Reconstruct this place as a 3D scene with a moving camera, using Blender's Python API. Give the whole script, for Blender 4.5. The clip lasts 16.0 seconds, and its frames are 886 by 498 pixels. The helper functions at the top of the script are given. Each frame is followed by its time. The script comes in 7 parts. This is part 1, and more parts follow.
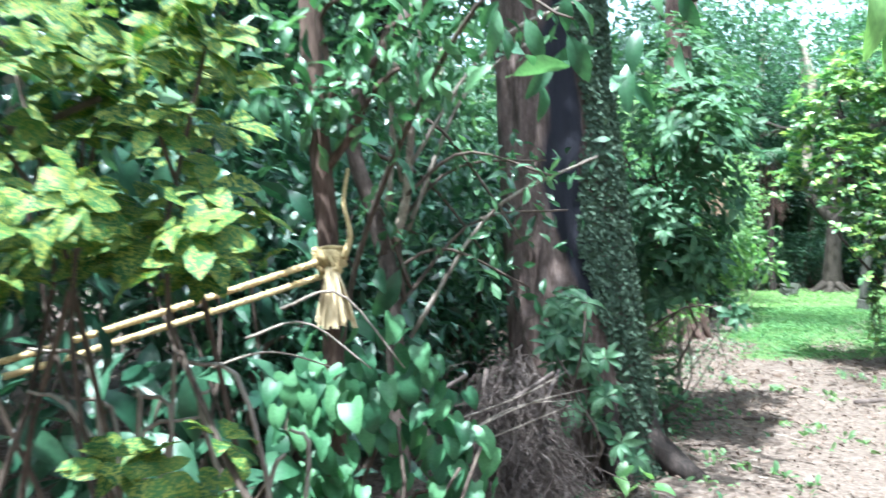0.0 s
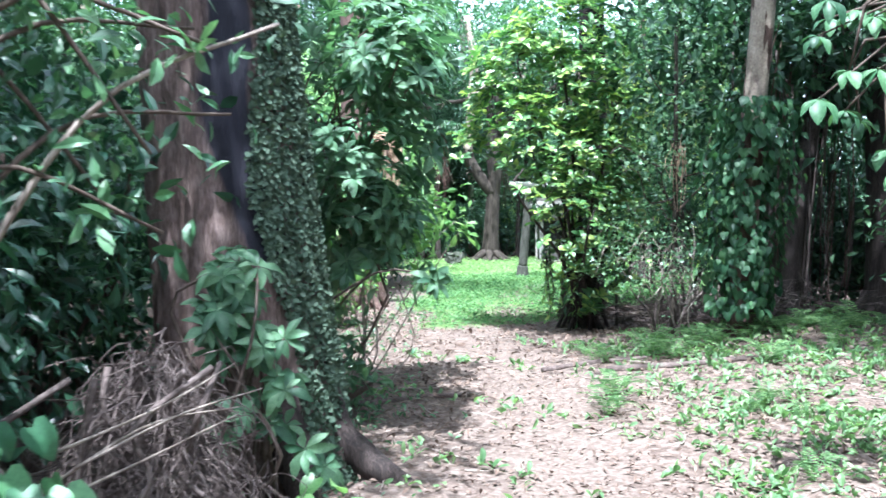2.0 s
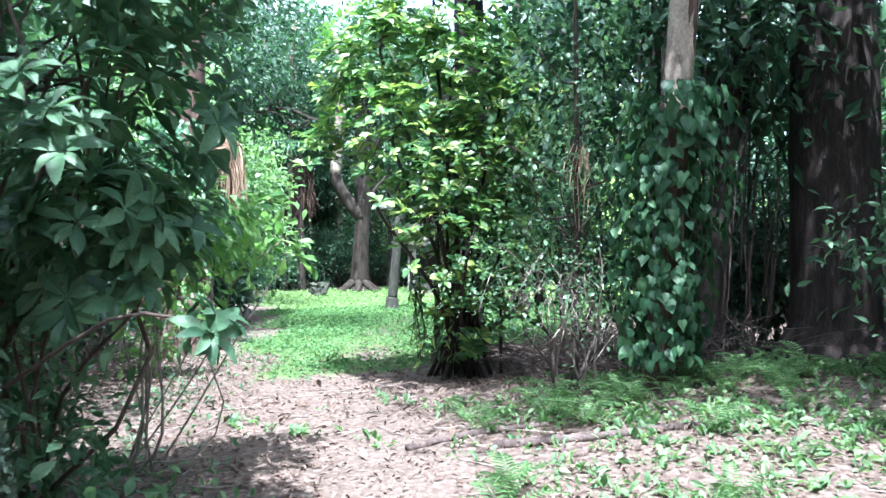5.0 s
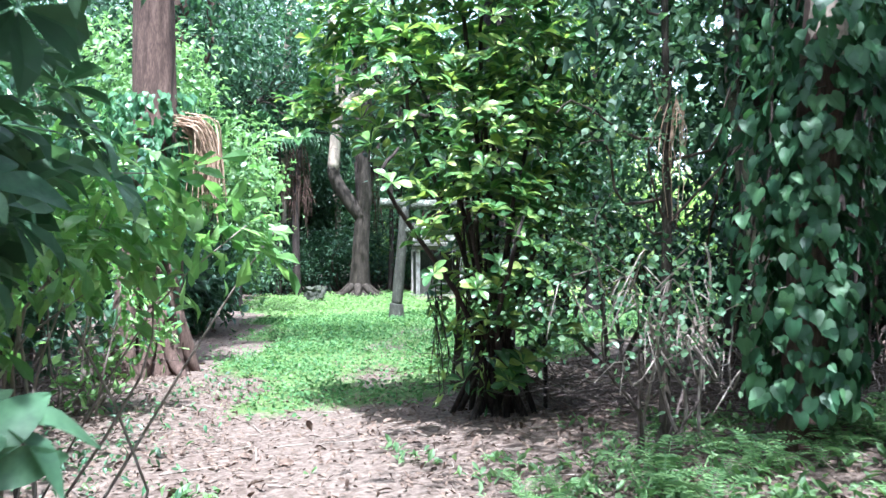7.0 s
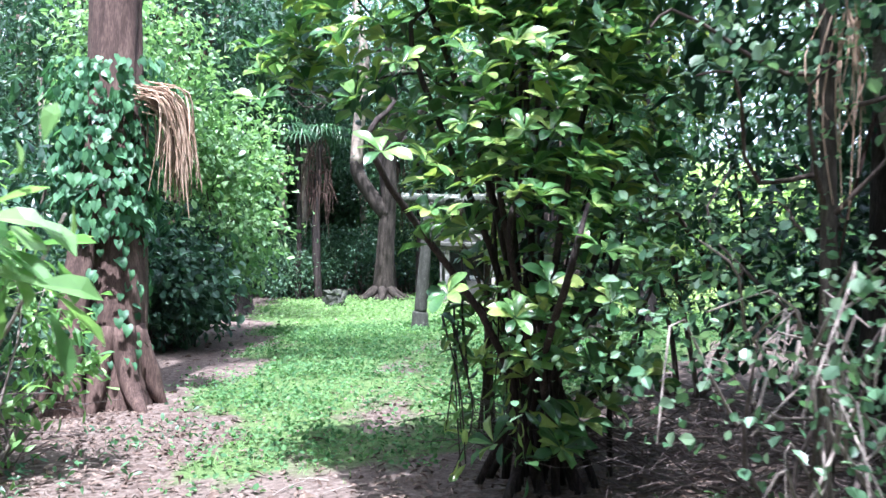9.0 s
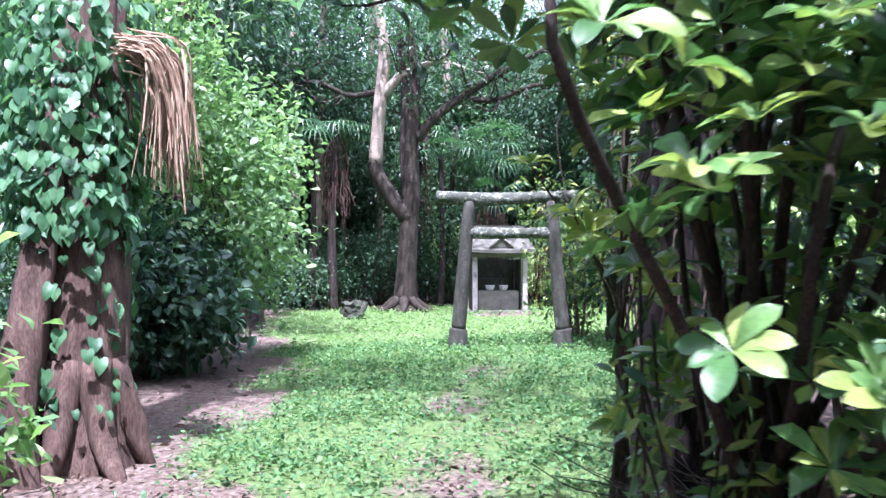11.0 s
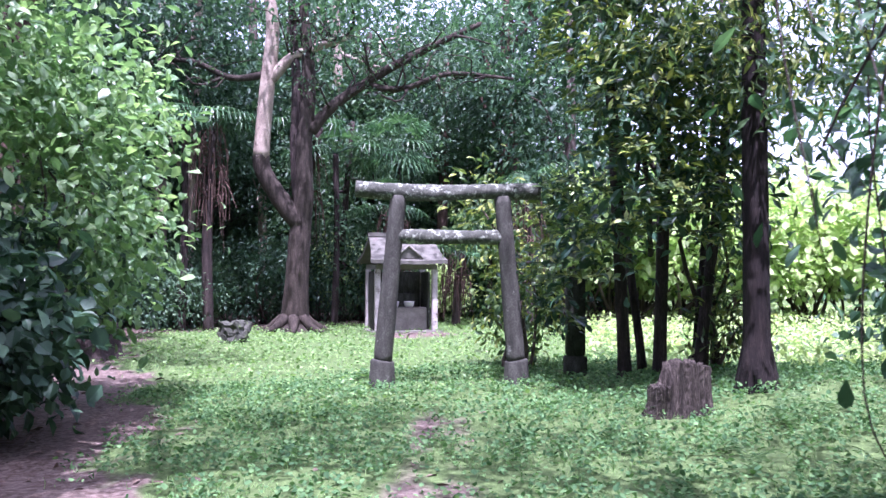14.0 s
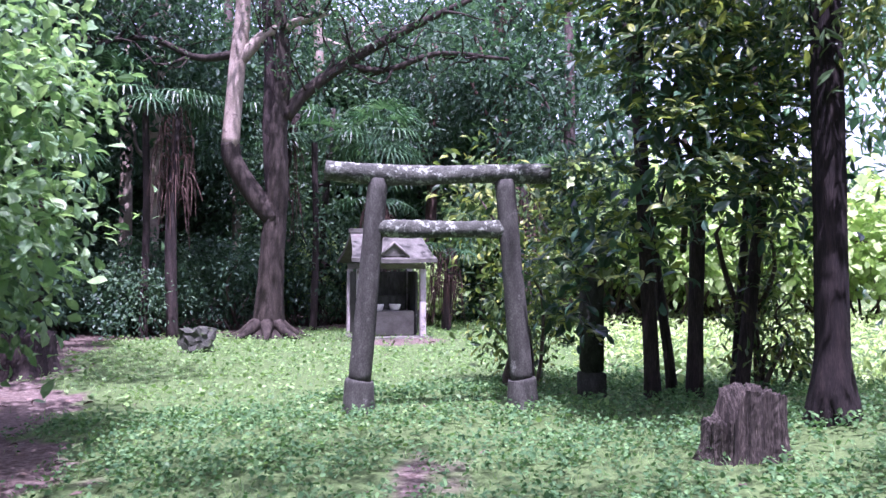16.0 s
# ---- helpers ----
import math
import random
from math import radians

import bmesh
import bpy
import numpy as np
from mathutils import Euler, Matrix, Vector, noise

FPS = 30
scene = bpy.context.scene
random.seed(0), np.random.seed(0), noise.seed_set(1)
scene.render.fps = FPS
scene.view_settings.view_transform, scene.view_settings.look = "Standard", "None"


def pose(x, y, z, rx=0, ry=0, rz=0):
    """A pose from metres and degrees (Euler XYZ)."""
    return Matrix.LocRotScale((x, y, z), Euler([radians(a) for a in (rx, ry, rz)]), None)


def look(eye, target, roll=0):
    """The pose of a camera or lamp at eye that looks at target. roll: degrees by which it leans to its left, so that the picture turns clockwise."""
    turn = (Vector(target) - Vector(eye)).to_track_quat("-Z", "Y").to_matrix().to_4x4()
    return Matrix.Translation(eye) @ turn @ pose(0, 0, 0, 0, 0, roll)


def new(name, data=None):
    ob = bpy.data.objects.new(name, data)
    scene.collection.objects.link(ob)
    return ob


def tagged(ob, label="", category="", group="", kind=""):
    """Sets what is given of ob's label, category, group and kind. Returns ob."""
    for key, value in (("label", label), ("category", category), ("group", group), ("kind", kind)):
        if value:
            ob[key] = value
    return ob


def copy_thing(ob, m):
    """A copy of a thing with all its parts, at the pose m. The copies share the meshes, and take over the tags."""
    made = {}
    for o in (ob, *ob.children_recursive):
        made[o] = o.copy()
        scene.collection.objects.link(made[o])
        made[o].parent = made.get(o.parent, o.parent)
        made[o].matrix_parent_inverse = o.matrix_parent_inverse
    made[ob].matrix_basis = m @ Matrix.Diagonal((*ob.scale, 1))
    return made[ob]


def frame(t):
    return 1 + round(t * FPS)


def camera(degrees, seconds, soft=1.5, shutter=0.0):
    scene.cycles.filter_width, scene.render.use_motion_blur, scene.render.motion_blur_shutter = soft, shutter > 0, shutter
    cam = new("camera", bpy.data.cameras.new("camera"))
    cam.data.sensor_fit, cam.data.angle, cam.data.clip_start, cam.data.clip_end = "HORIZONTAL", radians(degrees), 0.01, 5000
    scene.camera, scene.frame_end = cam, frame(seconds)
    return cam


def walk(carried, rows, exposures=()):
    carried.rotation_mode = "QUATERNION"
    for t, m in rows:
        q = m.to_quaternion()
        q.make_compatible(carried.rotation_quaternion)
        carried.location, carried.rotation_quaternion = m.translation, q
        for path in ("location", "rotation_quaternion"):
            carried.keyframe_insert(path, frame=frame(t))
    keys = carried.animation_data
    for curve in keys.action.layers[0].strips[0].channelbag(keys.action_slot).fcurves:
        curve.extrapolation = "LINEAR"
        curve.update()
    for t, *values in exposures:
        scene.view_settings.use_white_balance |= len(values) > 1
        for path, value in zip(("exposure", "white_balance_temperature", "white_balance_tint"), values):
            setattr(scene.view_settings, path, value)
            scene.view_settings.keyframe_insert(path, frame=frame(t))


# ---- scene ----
cam = camera(54.7, 16.0, shutter=0.4)
METRES, EYE, TILT, LEAN, TURN = 15.8, 1.5, -1.5, -3.25, 0.0
ROWS = [
    (0.0, 0.0, 0.0, 0.0, 0.1, 1.56, 3.64),
    (0.5, -0.0011, 0.0258, -0.0012, -6.8, -0.17, 3.72),
    (1.0, 0.0055, 0.0518, -0.0043, -12.7, -1.03, 3.74),
    (1.5, 0.0075, 0.0724, -0.0058, -17.7, -1.41, 3.77),
    (2.0, 0.0133, 0.0908, -0.0071, -21.85, -1.68, 3.8),
    (2.5, 0.0255, 0.1104, -0.0087, -24.38, -1.75, 3.73),
    (3.0, 0.0338, 0.1321, -0.0113, -26.03, -1.63, 3.76),
    (3.5, 0.0441, 0.1495, -0.0116, -27.72, -1.33, 3.78),
    (4.0, 0.0591, 0.1681, -0.0125, -29.01, -0.8, 3.73),
    (6.5, 0.1317, 0.3204, -0.0142, -30.53, -0.06, 3.64),
    (7.0, 0.1456, 0.3508, -0.0149, -30.3, -0.1, 3.69),
    (7.5, 0.1603, 0.3755, -0.0119, -29.88, -0.07, 3.74),
    (8.0, 0.1841, 0.4033, -0.0121, -29.23, -0.09, 3.86),
    (8.5, 0.2009, 0.4327, -0.0122, -28.52, -0.03, 3.76),
    (9.0, 0.218, 0.466, -0.0134, -28.07, 0.0, 3.65),
    (9.5, 0.2304, 0.5022, -0.0155, -27.71, 0.1, 3.6),
    (10.0, 0.2396, 0.5349, -0.0118, -27.27, 0.31, 3.62),
    (12.5, 0.2772, 0.7126, -0.0123, -31.2, 1.2, 3.3),
    (13.0, 0.2919, 0.746, -0.0112, -33.87, 1.02, 3.28),
    (13.5, 0.3028, 0.776, -0.0098, -35.3, 0.95, 3.23),
    (14.0, 0.3126, 0.8027, -0.0119, -36.07, 0.91, 3.21),
    (14.5, 0.3231, 0.8323, -0.0129, -36.46, 0.91, 3.2),
    (15.0, 0.3373, 0.8581, -0.0118, -36.61, 0.9, 3.31),
    (15.5, 0.3612, 0.8796, -0.0127, -36.74, 0.87, 3.37),
    (16.0, 0.3841, 0.9028, -0.013, -36.86, 0.83, 3.38),
]
walk(cam, [(t, pose(0, 0, EYE, TILT, LEAN, TURN) @ pose(METRES * x, METRES * y, METRES * z, 90 + pitch, roll, yaw)) for t, x, y, z, yaw, pitch, roll in ROWS],
     exposures=[(0.0, 2.5, 5400, 0), (3.0, 2.52, 5350, 12), (7.0, 2.4, 5380, 10), (10.0, 2.2, 5420, 24), (12.5, 2.12, 5400, 38), (14.0, 1.93, 5400, 48), (16.0, 1.74, 5400, 56)])

# ---------------------------------------------------------------- world and sun
SUN_EL, SUN_AZ = 70.0, 212.0      # degrees; azimuth clockwise from +y, where the sun stands
world = bpy.data.worlds.new("sky")
scene.world = world
world.use_nodes = True
wn = world.node_tree.nodes
wl = world.node_tree.links
sky = wn.new("ShaderNodeTexSky")
sky.sky_type = 'NISHITA'
sky.sun_disc = False
sky.sun_elevation = radians(SUN_EL)
sky.sun_rotation = radians(SUN_AZ)
sky.air_density, sky.dust_density, sky.ozone_density = 1.0, 3.0, 0.6
wn["Background"].inputs[1].default_value = 0.15
haze = wn.new("ShaderNodeHueSaturation")
haze.inputs["Saturation"].default_value = 0.45
wl.new(sky.outputs[0], haze.inputs["Color"])
wl.new(haze.outputs[0], wn["Background"].inputs[0])
sun_data = bpy.data.lights.new("sun", 'SUN')
sun_data.energy, sun_data.angle, sun_data.color = 4.3, radians(0.6), (1.0, 0.96, 0.9)
sun = new("sun", sun_data)
az, el = radians(SUN_AZ), radians(SUN_EL)
sun.matrix_world = look((40 * math.sin(az) * math.cos(el), 40 * math.cos(az) * math.cos(el), 40 * math.sin(el)), (0, 0, 0))

# ---------------------------------------------------------------- mesh helpers
RNG = np.random.default_rng(7)


def mesh_of(name, v, f, smooth=False):
    """A mesh from arrays: v (n,3), f (m,3) or (m,4)."""
    v, f = np.asarray(v, np.float32), np.asarray(f, np.int32)
    me = bpy.data.meshes.new(name)
    k = f.shape[1]
    me.vertices.add(len(v))
    me.vertices.foreach_set("co", v.ravel())
    me.loops.add(f.size)
    me.loops.foreach_set("vertex_index", f.ravel())
    me.polygons.add(len(f))
    me.polygons.foreach_set("loop_start", np.arange(0, f.size, k, dtype=np.int32))
    me.update(calc_edges=True)
    me.validate()
    me.polygons.foreach_set("use_smooth", np.full(len(me.polygons), bool(smooth)))
    return me


def thing(name, x, y, z, label, category, group="", kind=""):
    ob = new(name)
    ob.empty_display_size = 0.1
    ob.location = (x, y, z)
    return tagged(ob, label, category, group, kind)


def base_of(ob):
    p = np.array(ob.location)
    while ob.parent:
        ob = ob.parent
        p = p + np.array(ob.location)
    return p


def part(name, geo, material, parent, label="", smooth=True, kind=""):
    """One mesh object under a thing, from world-space arrays or a mesh."""
    if isinstance(geo, tuple):
        geo = mesh_of(name, np.asarray(geo[0]) - base_of(parent), geo[1], smooth)
    if material and not geo.materials:
        geo.materials.append(material)
    ob = new(name, geo)
    ob.parent = parent
    return tagged(ob, label, "", "", kind)


def solid(name, geo, material, label, category, kind="", group="", smooth=False):
    """A thing or piece of the setting that is one mesh, in world space, with its origin at its foot."""
    v = np.asarray(geo[0], float)
    foot = np.array([v[:, 0].mean(), v[:, 1].mean(), v[:, 2].min()])
    me = mesh_of(name, v - foot, geo[1], smooth)
    me.materials.append(material)
    ob = new(name, me)
    ob.location = foot
    return tagged(ob, label, category, group, kind)


def join(geos):
    vs, fs, n = [], [], 0
    for v, f in geos:
        vs.append(np.asarray(v, float))
        fs.append(np.asarray(f) + n)
        n += len(v)
    return np.concatenate(vs), np.concatenate(fs)


def spline(pts, n):
    """n points along a smooth curve through pts."""
    p = np.asarray(pts, float)
    if len(p) < 3:
        t = np.linspace(0, 1, n)[:, None]
        return p[0] * (1 - t) + p[-1] * t
    q = np.vstack([2 * p[0] - p[1], p, 2 * p[-1] - p[-2]])
    out = []
    for s in np.linspace(0, len(p) - 1 - 1e-6, n):
        i, u = int(s), s - int(s)
        a, b, c, d = q[i:i + 4]
        out.append(0.5 * (2 * b + (c - a) * u + (2 * a - 5 * b + 4 * c - d) * u * u + (3 * b - a - 3 * c + d) * u ** 3))
    return np.array(out)


def tube(pts, radii, seg=8, rough=0.0, cap=True, flute=0, seed=0, ridge=0.0):
    """A tapered tube of quads along pts; rough: uneven skin; flute: ridges round it."""
    p = np.asarray(pts, float)
    n = len(p)
    r = np.interp(np.linspace(0, 1, n), np.linspace(0, 1, len(np.atleast_1d(radii))), np.atleast_1d(radii)) if len(np.atleast_1d(radii)) != n else np.asarray(radii, float)
    t = np.gradient(p, axis=0)
    t /= np.linalg.norm(t, axis=1)[:, None] + 1e-9
    ref = np.array([1.0, 0, 0]) if abs(t[:, 0]).mean() < 0.8 else np.array([0, 1.0, 0])
    a = ref - t * (t @ ref)[:, None]
    a /= np.linalg.norm(a, axis=1)[:, None]
    b = np.cross(t, a)
    ang = np.linspace(0, 2 * np.pi, seg, endpoint=False)
    rr = np.repeat(r[:, None], seg, 1)
    if ridge:
        g = np.random.default_rng(seed + 77)
        z = np.cumsum(np.r_[0, np.linalg.norm(np.diff(p, axis=0), axis=1)])[:, None]
        for k in (9, 14, 21, 29, 37):
            a0, a1, a2 = g.uniform(0, 6.28, 3)
            wob = 1.1 * np.sin(0.9 * z + a1) + 0.7 * np.sin(2.3 * z + a2) + 0.4 * np.sin(6.1 * z + a0)
            amp = ridge * (9 / k) ** 0.4 * (0.6 + 0.4 * np.sin(1.7 * z + a1 + 3 * ang[None, :]))
            rr = rr * (1 + amp * (np.abs(np.sin(0.5 * k * ang[None, :] + wob + a0)) - 0.6))
    if rough or flute:
        g = np.random.default_rng(seed)
        ph = g.uniform(0, 6.28, 4)
        z = np.linspace(0, 1, n)[:, None]
        if flute:
            rr = rr * (1 + 0.35 * rough * np.sin(flute * ang[None, :] + ph[0] + 2.2 * np.sin(2 * z + ph[1])) + 0.25 * rough * np.sin((2 * flute + 1) * ang[None, :] + ph[2] + 3 * z))
        rr = rr * (1 + rough * (g.random((n, seg)) - 0.5) * 0.6 + 0.4 * rough * np.sin(9 * z + 2 * ang[None, :] + ph[3]))
    v = p[:, None, :] + rr[:, :, None] * (np.cos(ang)[None, :, None] * a[:, None, :] + np.sin(ang)[None, :, None] * b[:, None, :])
    v = v.reshape(-1, 3)
    i, j = np.meshgrid(np.arange(n - 1), np.arange(seg), indexing="ij")
    j2 = (j + 1) % seg
    f = np.stack([i * seg + j, i * seg + j2, (i + 1) * seg + j2, (i + 1) * seg + j], -1).reshape(-1, 4)
    if cap:
        v = np.vstack([v, p[0], p[-1]])
        k = np.arange(seg)
        k2 = (k + 1) % seg
        c0, c1 = n * seg, n * seg + 1
        f = np.vstack([f, np.stack([np.full(seg, c0), k2, k, k], -1)[:, [0, 1, 2, 2]], np.stack([np.full(seg, c1), (n - 1) * seg + k, (n - 1) * seg + k2, (n - 1) * seg + k2], -1)])
    f4 = f
    tri = f4[:, 2] == f4[:, 3]
    q = f4[~tri]
    out = np.vstack([q[:, [0, 1, 2]], q[:, [0, 2, 3]], f4[tri][:, :3]])
    return v, out


def box(x0, y0, z0, x1, y1, z1, bevel=0.0):
    """A box of triangles with cut edges."""
    bm = bmesh.new()
    bmesh.ops.create_cube(bm, size=1)
    for q in bm.verts:
        q.co = Vector(((x0 + x1) / 2 + q.co.x * (x1 - x0), (y0 + y1) / 2 + q.co.y * (y1 - y0), (z0 + z1) / 2 + q.co.z * (z1 - z0)))
    if bevel:
        bmesh.ops.bevel(bm, geom=bm.edges[:], offset=bevel, segments=2, affect='EDGES')
    bmesh.ops.triangulate(bm, faces=bm.faces[:])
    bm.verts.index_update()
    v = np.array([q.co[:] for q in bm.verts])
    f = np.array([[q.index for q in fa.verts] for fa in bm.faces])
    bm.free()
    return v, f


def moved(geo, m):
    v = np.asarray(geo[0], float)
    mm = np.array(m)
    return v @ mm[:3, :3].T + mm[:3, 3], geo[1]


# ---------------------------------------------------------------- leaves
def leaf_shape(kind):
    """A leaf one long along y, face up z, folded along its rib."""
    if kind == "far":
        v = [(0, 0, 0), (-0.24, 0.45, 0.06), (0, 1, -0.1), (0.24, 0.45, 0.06)]
        f = [(0, 2, 1), (0, 3, 2)]
    elif kind == "round":
        v = [(0, 0, 0), (-0.34, 0.3, 0.05), (-0.36, 0.66, 0.04), (0, 1, -0.1), (0.36, 0.66, 0.04), (0.34, 0.3, 0.05)]
        f = [(0, 3, 1), (1, 3, 2), (0, 5, 3), (5, 4, 3)]
    elif kind == "heart":
        v = [(0, 0, 0), (-0.2, -0.14, 0.03), (-0.42, 0.06, 0.05), (-0.43, 0.36, 0.05), (-0.2, 0.75, 0.0), (0, 1.0, -0.12),
             (0.2, 0.75, 0.0), (0.43, 0.36, 0.05), (0.42, 0.06, 0.05), (0.2, -0.14, 0.03), (0, 0.4, -0.03)]
        f = [(10, i, (i + 1) % 10) for i in range(10)]
        f = [(a, c, b) for a, b, c in f]
    elif kind == "blade":
        v = [(-0.04, 0, 0), (0.04, 0, 0), (-0.03, 0.5, 0.06), (0.03, 0.5, 0.06), (0, 1, -0.06)]
        f = [(0, 1, 3), (0, 3, 2), (2, 3, 4)]
    elif kind == "spoon":
        v = [(0, 0, 0), (-0.07, 0.22, 0.02), (-0.18, 0.52, 0.045), (-0.2, 0.76, 0.02), (0, 1, -0.1),
             (0.2, 0.76, 0.02), (0.18, 0.52, 0.045), (0.07, 0.22, 0.02), (0, 0.3, 0.0), (0, 0.7, -0.01)]
        f = [(0, 8, 1), (1, 8, 9), (1, 9, 2), (2, 9, 3), (3, 9, 4), (0, 7, 8), (7, 9, 8), (7, 6, 9), (6, 5, 9), (5, 4, 9)]
    else:   # long, oblong or broad: leaf with a stalk and a drooping tip
        w = {"long": 0.15, "oblong": 0.195, "broad": 0.25}[kind]
        v = [(0, 0, 0), (-w * 0.5, 0.22, 0.03), (-w, 0.5, 0.045), (-w * 0.82, 0.78, 0.0), (0, 1, -0.13),
             (w * 0.82, 0.78, 0.0), (w, 0.5, 0.045), (w * 0.5, 0.22, 0.03), (0, 0.3, 0.0), (0, 0.68, -0.01)]
        f = [(0, 8, 1), (1, 8, 9), (1, 9, 2), (2, 9, 3), (3, 9, 4), (0, 7, 8), (7, 9, 8), (7, 6, 9), (6, 5, 9), (5, 4, 9)]
    return np.array(v, float), np.array(f)


def unit(a):
    return a / (np.linalg.norm(a, axis=-1, keepdims=True) + 1e-9)


def leaves_at(kind, p, d, up, size, rng=RNG):
    """Joined leaves: stalk at p, pointing along d, face turned to up, of that length."""
    sv, sf = leaf_shape(kind)
    n = len(p)
    y = unit(d)
    x = unit(np.cross(y, up) + 1e-6)
    z = np.cross(x, y)
    s = np.broadcast_to(np.asarray(size, float), (n,))[:, None, None]
    wide = rng.uniform(0.8, 1.2, n)[:, None, None]
    curl = rng.uniform(0.4, 2.2, n)[:, None, None]
    v = p[:, None, :] + s * (sv[None, :, 0, None] * wide * x[:, None, :] + sv[None, :, 1, None] * y[:, None, :] + sv[None, :, 2, None] * curl * z[:, None, :])
    f = sf[None, :, :] + (np.arange(n) * len(sv))[:, None, None]
    return v.reshape(-1, 3), f.reshape(-1, 3)


def crown(lobes, clusters, per, size, kind="far", spread=0.22, droop=0.3, shell=0.5, rng=RNG):
    """Leaf clumps through lobes (cx,cy,cz,rx,ry,rz), thicker to their skin, with gaps between."""
    lobes = np.asarray(lobes, float)
    vol = (lobes[:, 3] * lobes[:, 4] * lobes[:, 5]) ** 0.67
    pick = rng.choice(len(lobes), clusters, p=vol / vol.sum())
    dirs = unit(rng.normal(size=(clusters, 3)))
    rad = shell + (1 - shell) * rng.random(clusters) ** 0.5
    rad *= rng.uniform(0.82, 1.1, clusters)
    c = lobes[pick, :3] + dirs * lobes[pick, 3:] * rad[:, None]
    sz = rng.uniform(0.65, 1.45, clusters)
    p = np.repeat(c, per, 0) + np.clip(rng.normal(size=(clusters * per, 3)), -1.6, 1.6) * spread * np.repeat(sz, per)[:, None]
    out = np.repeat(dirs, per, 0)
    d = unit(out * 0.7 + rng.normal(size=p.shape) * 0.7 + np.array([0, 0, -droop]))
    up = unit(out * 0.35 + np.array([0, 0, 0.9]) + rng.normal(size=p.shape) * 0.45)
    s = size * rng.uniform(0.6, 1.3, len(p))
    return leaves_at(kind, p, d, up, s, rng), c


def rosettes(centres, axes, per, size, kind="long", lift=0.35, rng=RNG):
    """p, d, up, size of leaves that radiate from each centre about its axis."""
    n = len(centres)
    ax = unit(np.asarray(axes, float))
    e1 = unit(np.cross(ax, np.array([0.31, 0.95, 0.1])))
    e2 = np.cross(ax, e1)
    th = np.linspace(0, 2 * np.pi, per, endpoint=False)[None, :] + rng.uniform(0, 6.28, n)[:, None] + rng.normal(size=(n, per)) * 0.12
    li = lift + rng.normal(size=(n, per)) * 0.17
    d = np.cos(th)[..., None] * e1[:, None, :] + np.sin(th)[..., None] * e2[:, None, :] + li[..., None] * ax[:, None, :]
    d = d.reshape(-1, 3)
    p = np.repeat(np.asarray(centres, float), per, 0) + unit(d) * 0.01
    up = np.repeat(ax, per, 0) + rng.normal(size=d.shape) * 0.18
    return p, unit(d), unit(up), size * rng.uniform(0.65, 1.2, len(p))


LEAF_MESH = {}


def fine_leaf(kind):
    """A leaf for close view: eleven rows across, hollowed along the rib, with a stalk and a bent tip."""
    w = {"long": 0.15, "oblong": 0.19, "broad": 0.25, "heart": 0.43, "spoon": 0.22}[kind]
    v, f = [], []
    rows = 11
    for i in range(rows):
        t = i / (rows - 1)
        if kind == "heart":
            half = w * (math.sin(math.pi * (0.3 + 0.7 * t)) ** 0.75) * (1.0 - 0.25 * t)
        elif kind == "spoon":
            half = w * (0.12 + 0.88 * math.sin(math.pi * min(1, 0.02 + 0.97 * t) ** 1.7) ** 0.8) if t < 0.99 else 0.01
        else:
            half = w * math.sin(math.pi * min(1, t * 0.97 + 0.015)) ** 0.8 * (1.05 - 0.12 * abs(t - 0.5))
        for c in (-1, -0.55, 0, 0.55, 1):
            lobe = -0.16 * (1 - t) ** 4 * (1 - (abs(c) - 0.55) ** 2 * 2) * (abs(c) > 0.1) if kind == "heart" else 0
            wave = 0.012 * math.sin(9 * t + 3 * c)
            v.append((half * c, t + lobe, 0.22 * half * abs(c) ** 1.3 - 0.16 * t * t + 0.05 * math.sin(3 * t) + wave * abs(c)))
    for i in range(rows - 1):
        for c in range(4):
            a = i * 5 + c
            f += [(a, a + 1, a + 6), (a, a + 6, a + 5)]
    b = len(v)
    v += [(-0.008, -0.16, 0.0), (0.008, -0.16, 0.0), (0.008, 0.02, 0.004), (-0.008, 0.02, 0.004)]
    f += [(b, b + 1, b + 2), (b, b + 2, b + 3)]
    return np.array(v), np.array(f)


def leaf_parts(parent, kind, p, d, up, size, material, name="leaf"):
    """Single leaves as objects on one mesh, under parent."""
    key = (kind, material.name)
    if key not in LEAF_MESH:
        v, f = fine_leaf(kind)
        LEAF_MESH[key] = mesh_of("leaf_" + kind, v, f, True)
        LEAF_MESH[key].materials.append(material)
    base = base_of(parent)
    y = unit(d)
    x = unit(np.cross(y, up))
    z = np.cross(x, y)
    for i in range(len(p)):
        ob = new(name, LEAF_MESH[key])
        s = float(size[i])
        w = s * (0.85 + 0.3 * ((i * 37) % 11) / 11)
        m = Matrix.Identity(4)
        for k in range(3):
            m[k][0], m[k][1], m[k][2], m[k][3] = x[i, k] * w, y[i, k] * s, z[i, k] * s * 1.3, p[i, k] - base[k]
        ob.parent = parent
        ob.matrix_basis = m


# ---------------------------------------------------------------- materials
def nodes_of(name):
    m = bpy.data.materials.new(name)
    m.use_nodes = True
    return m, m.node_tree.nodes, m.node_tree.links, m.node_tree.nodes["Principled BSDF"]


def ramp_node(n, stops):
    r = n.new("ShaderNodeValToRGB")
    while len(r.color_ramp.elements) < len(stops):
        r.color_ramp.elements.new(0.5)
    for e, (pos, c) in zip(r.color_ramp.elements, stops):
        e.position, e.color = pos, (*c, 1)
    return r


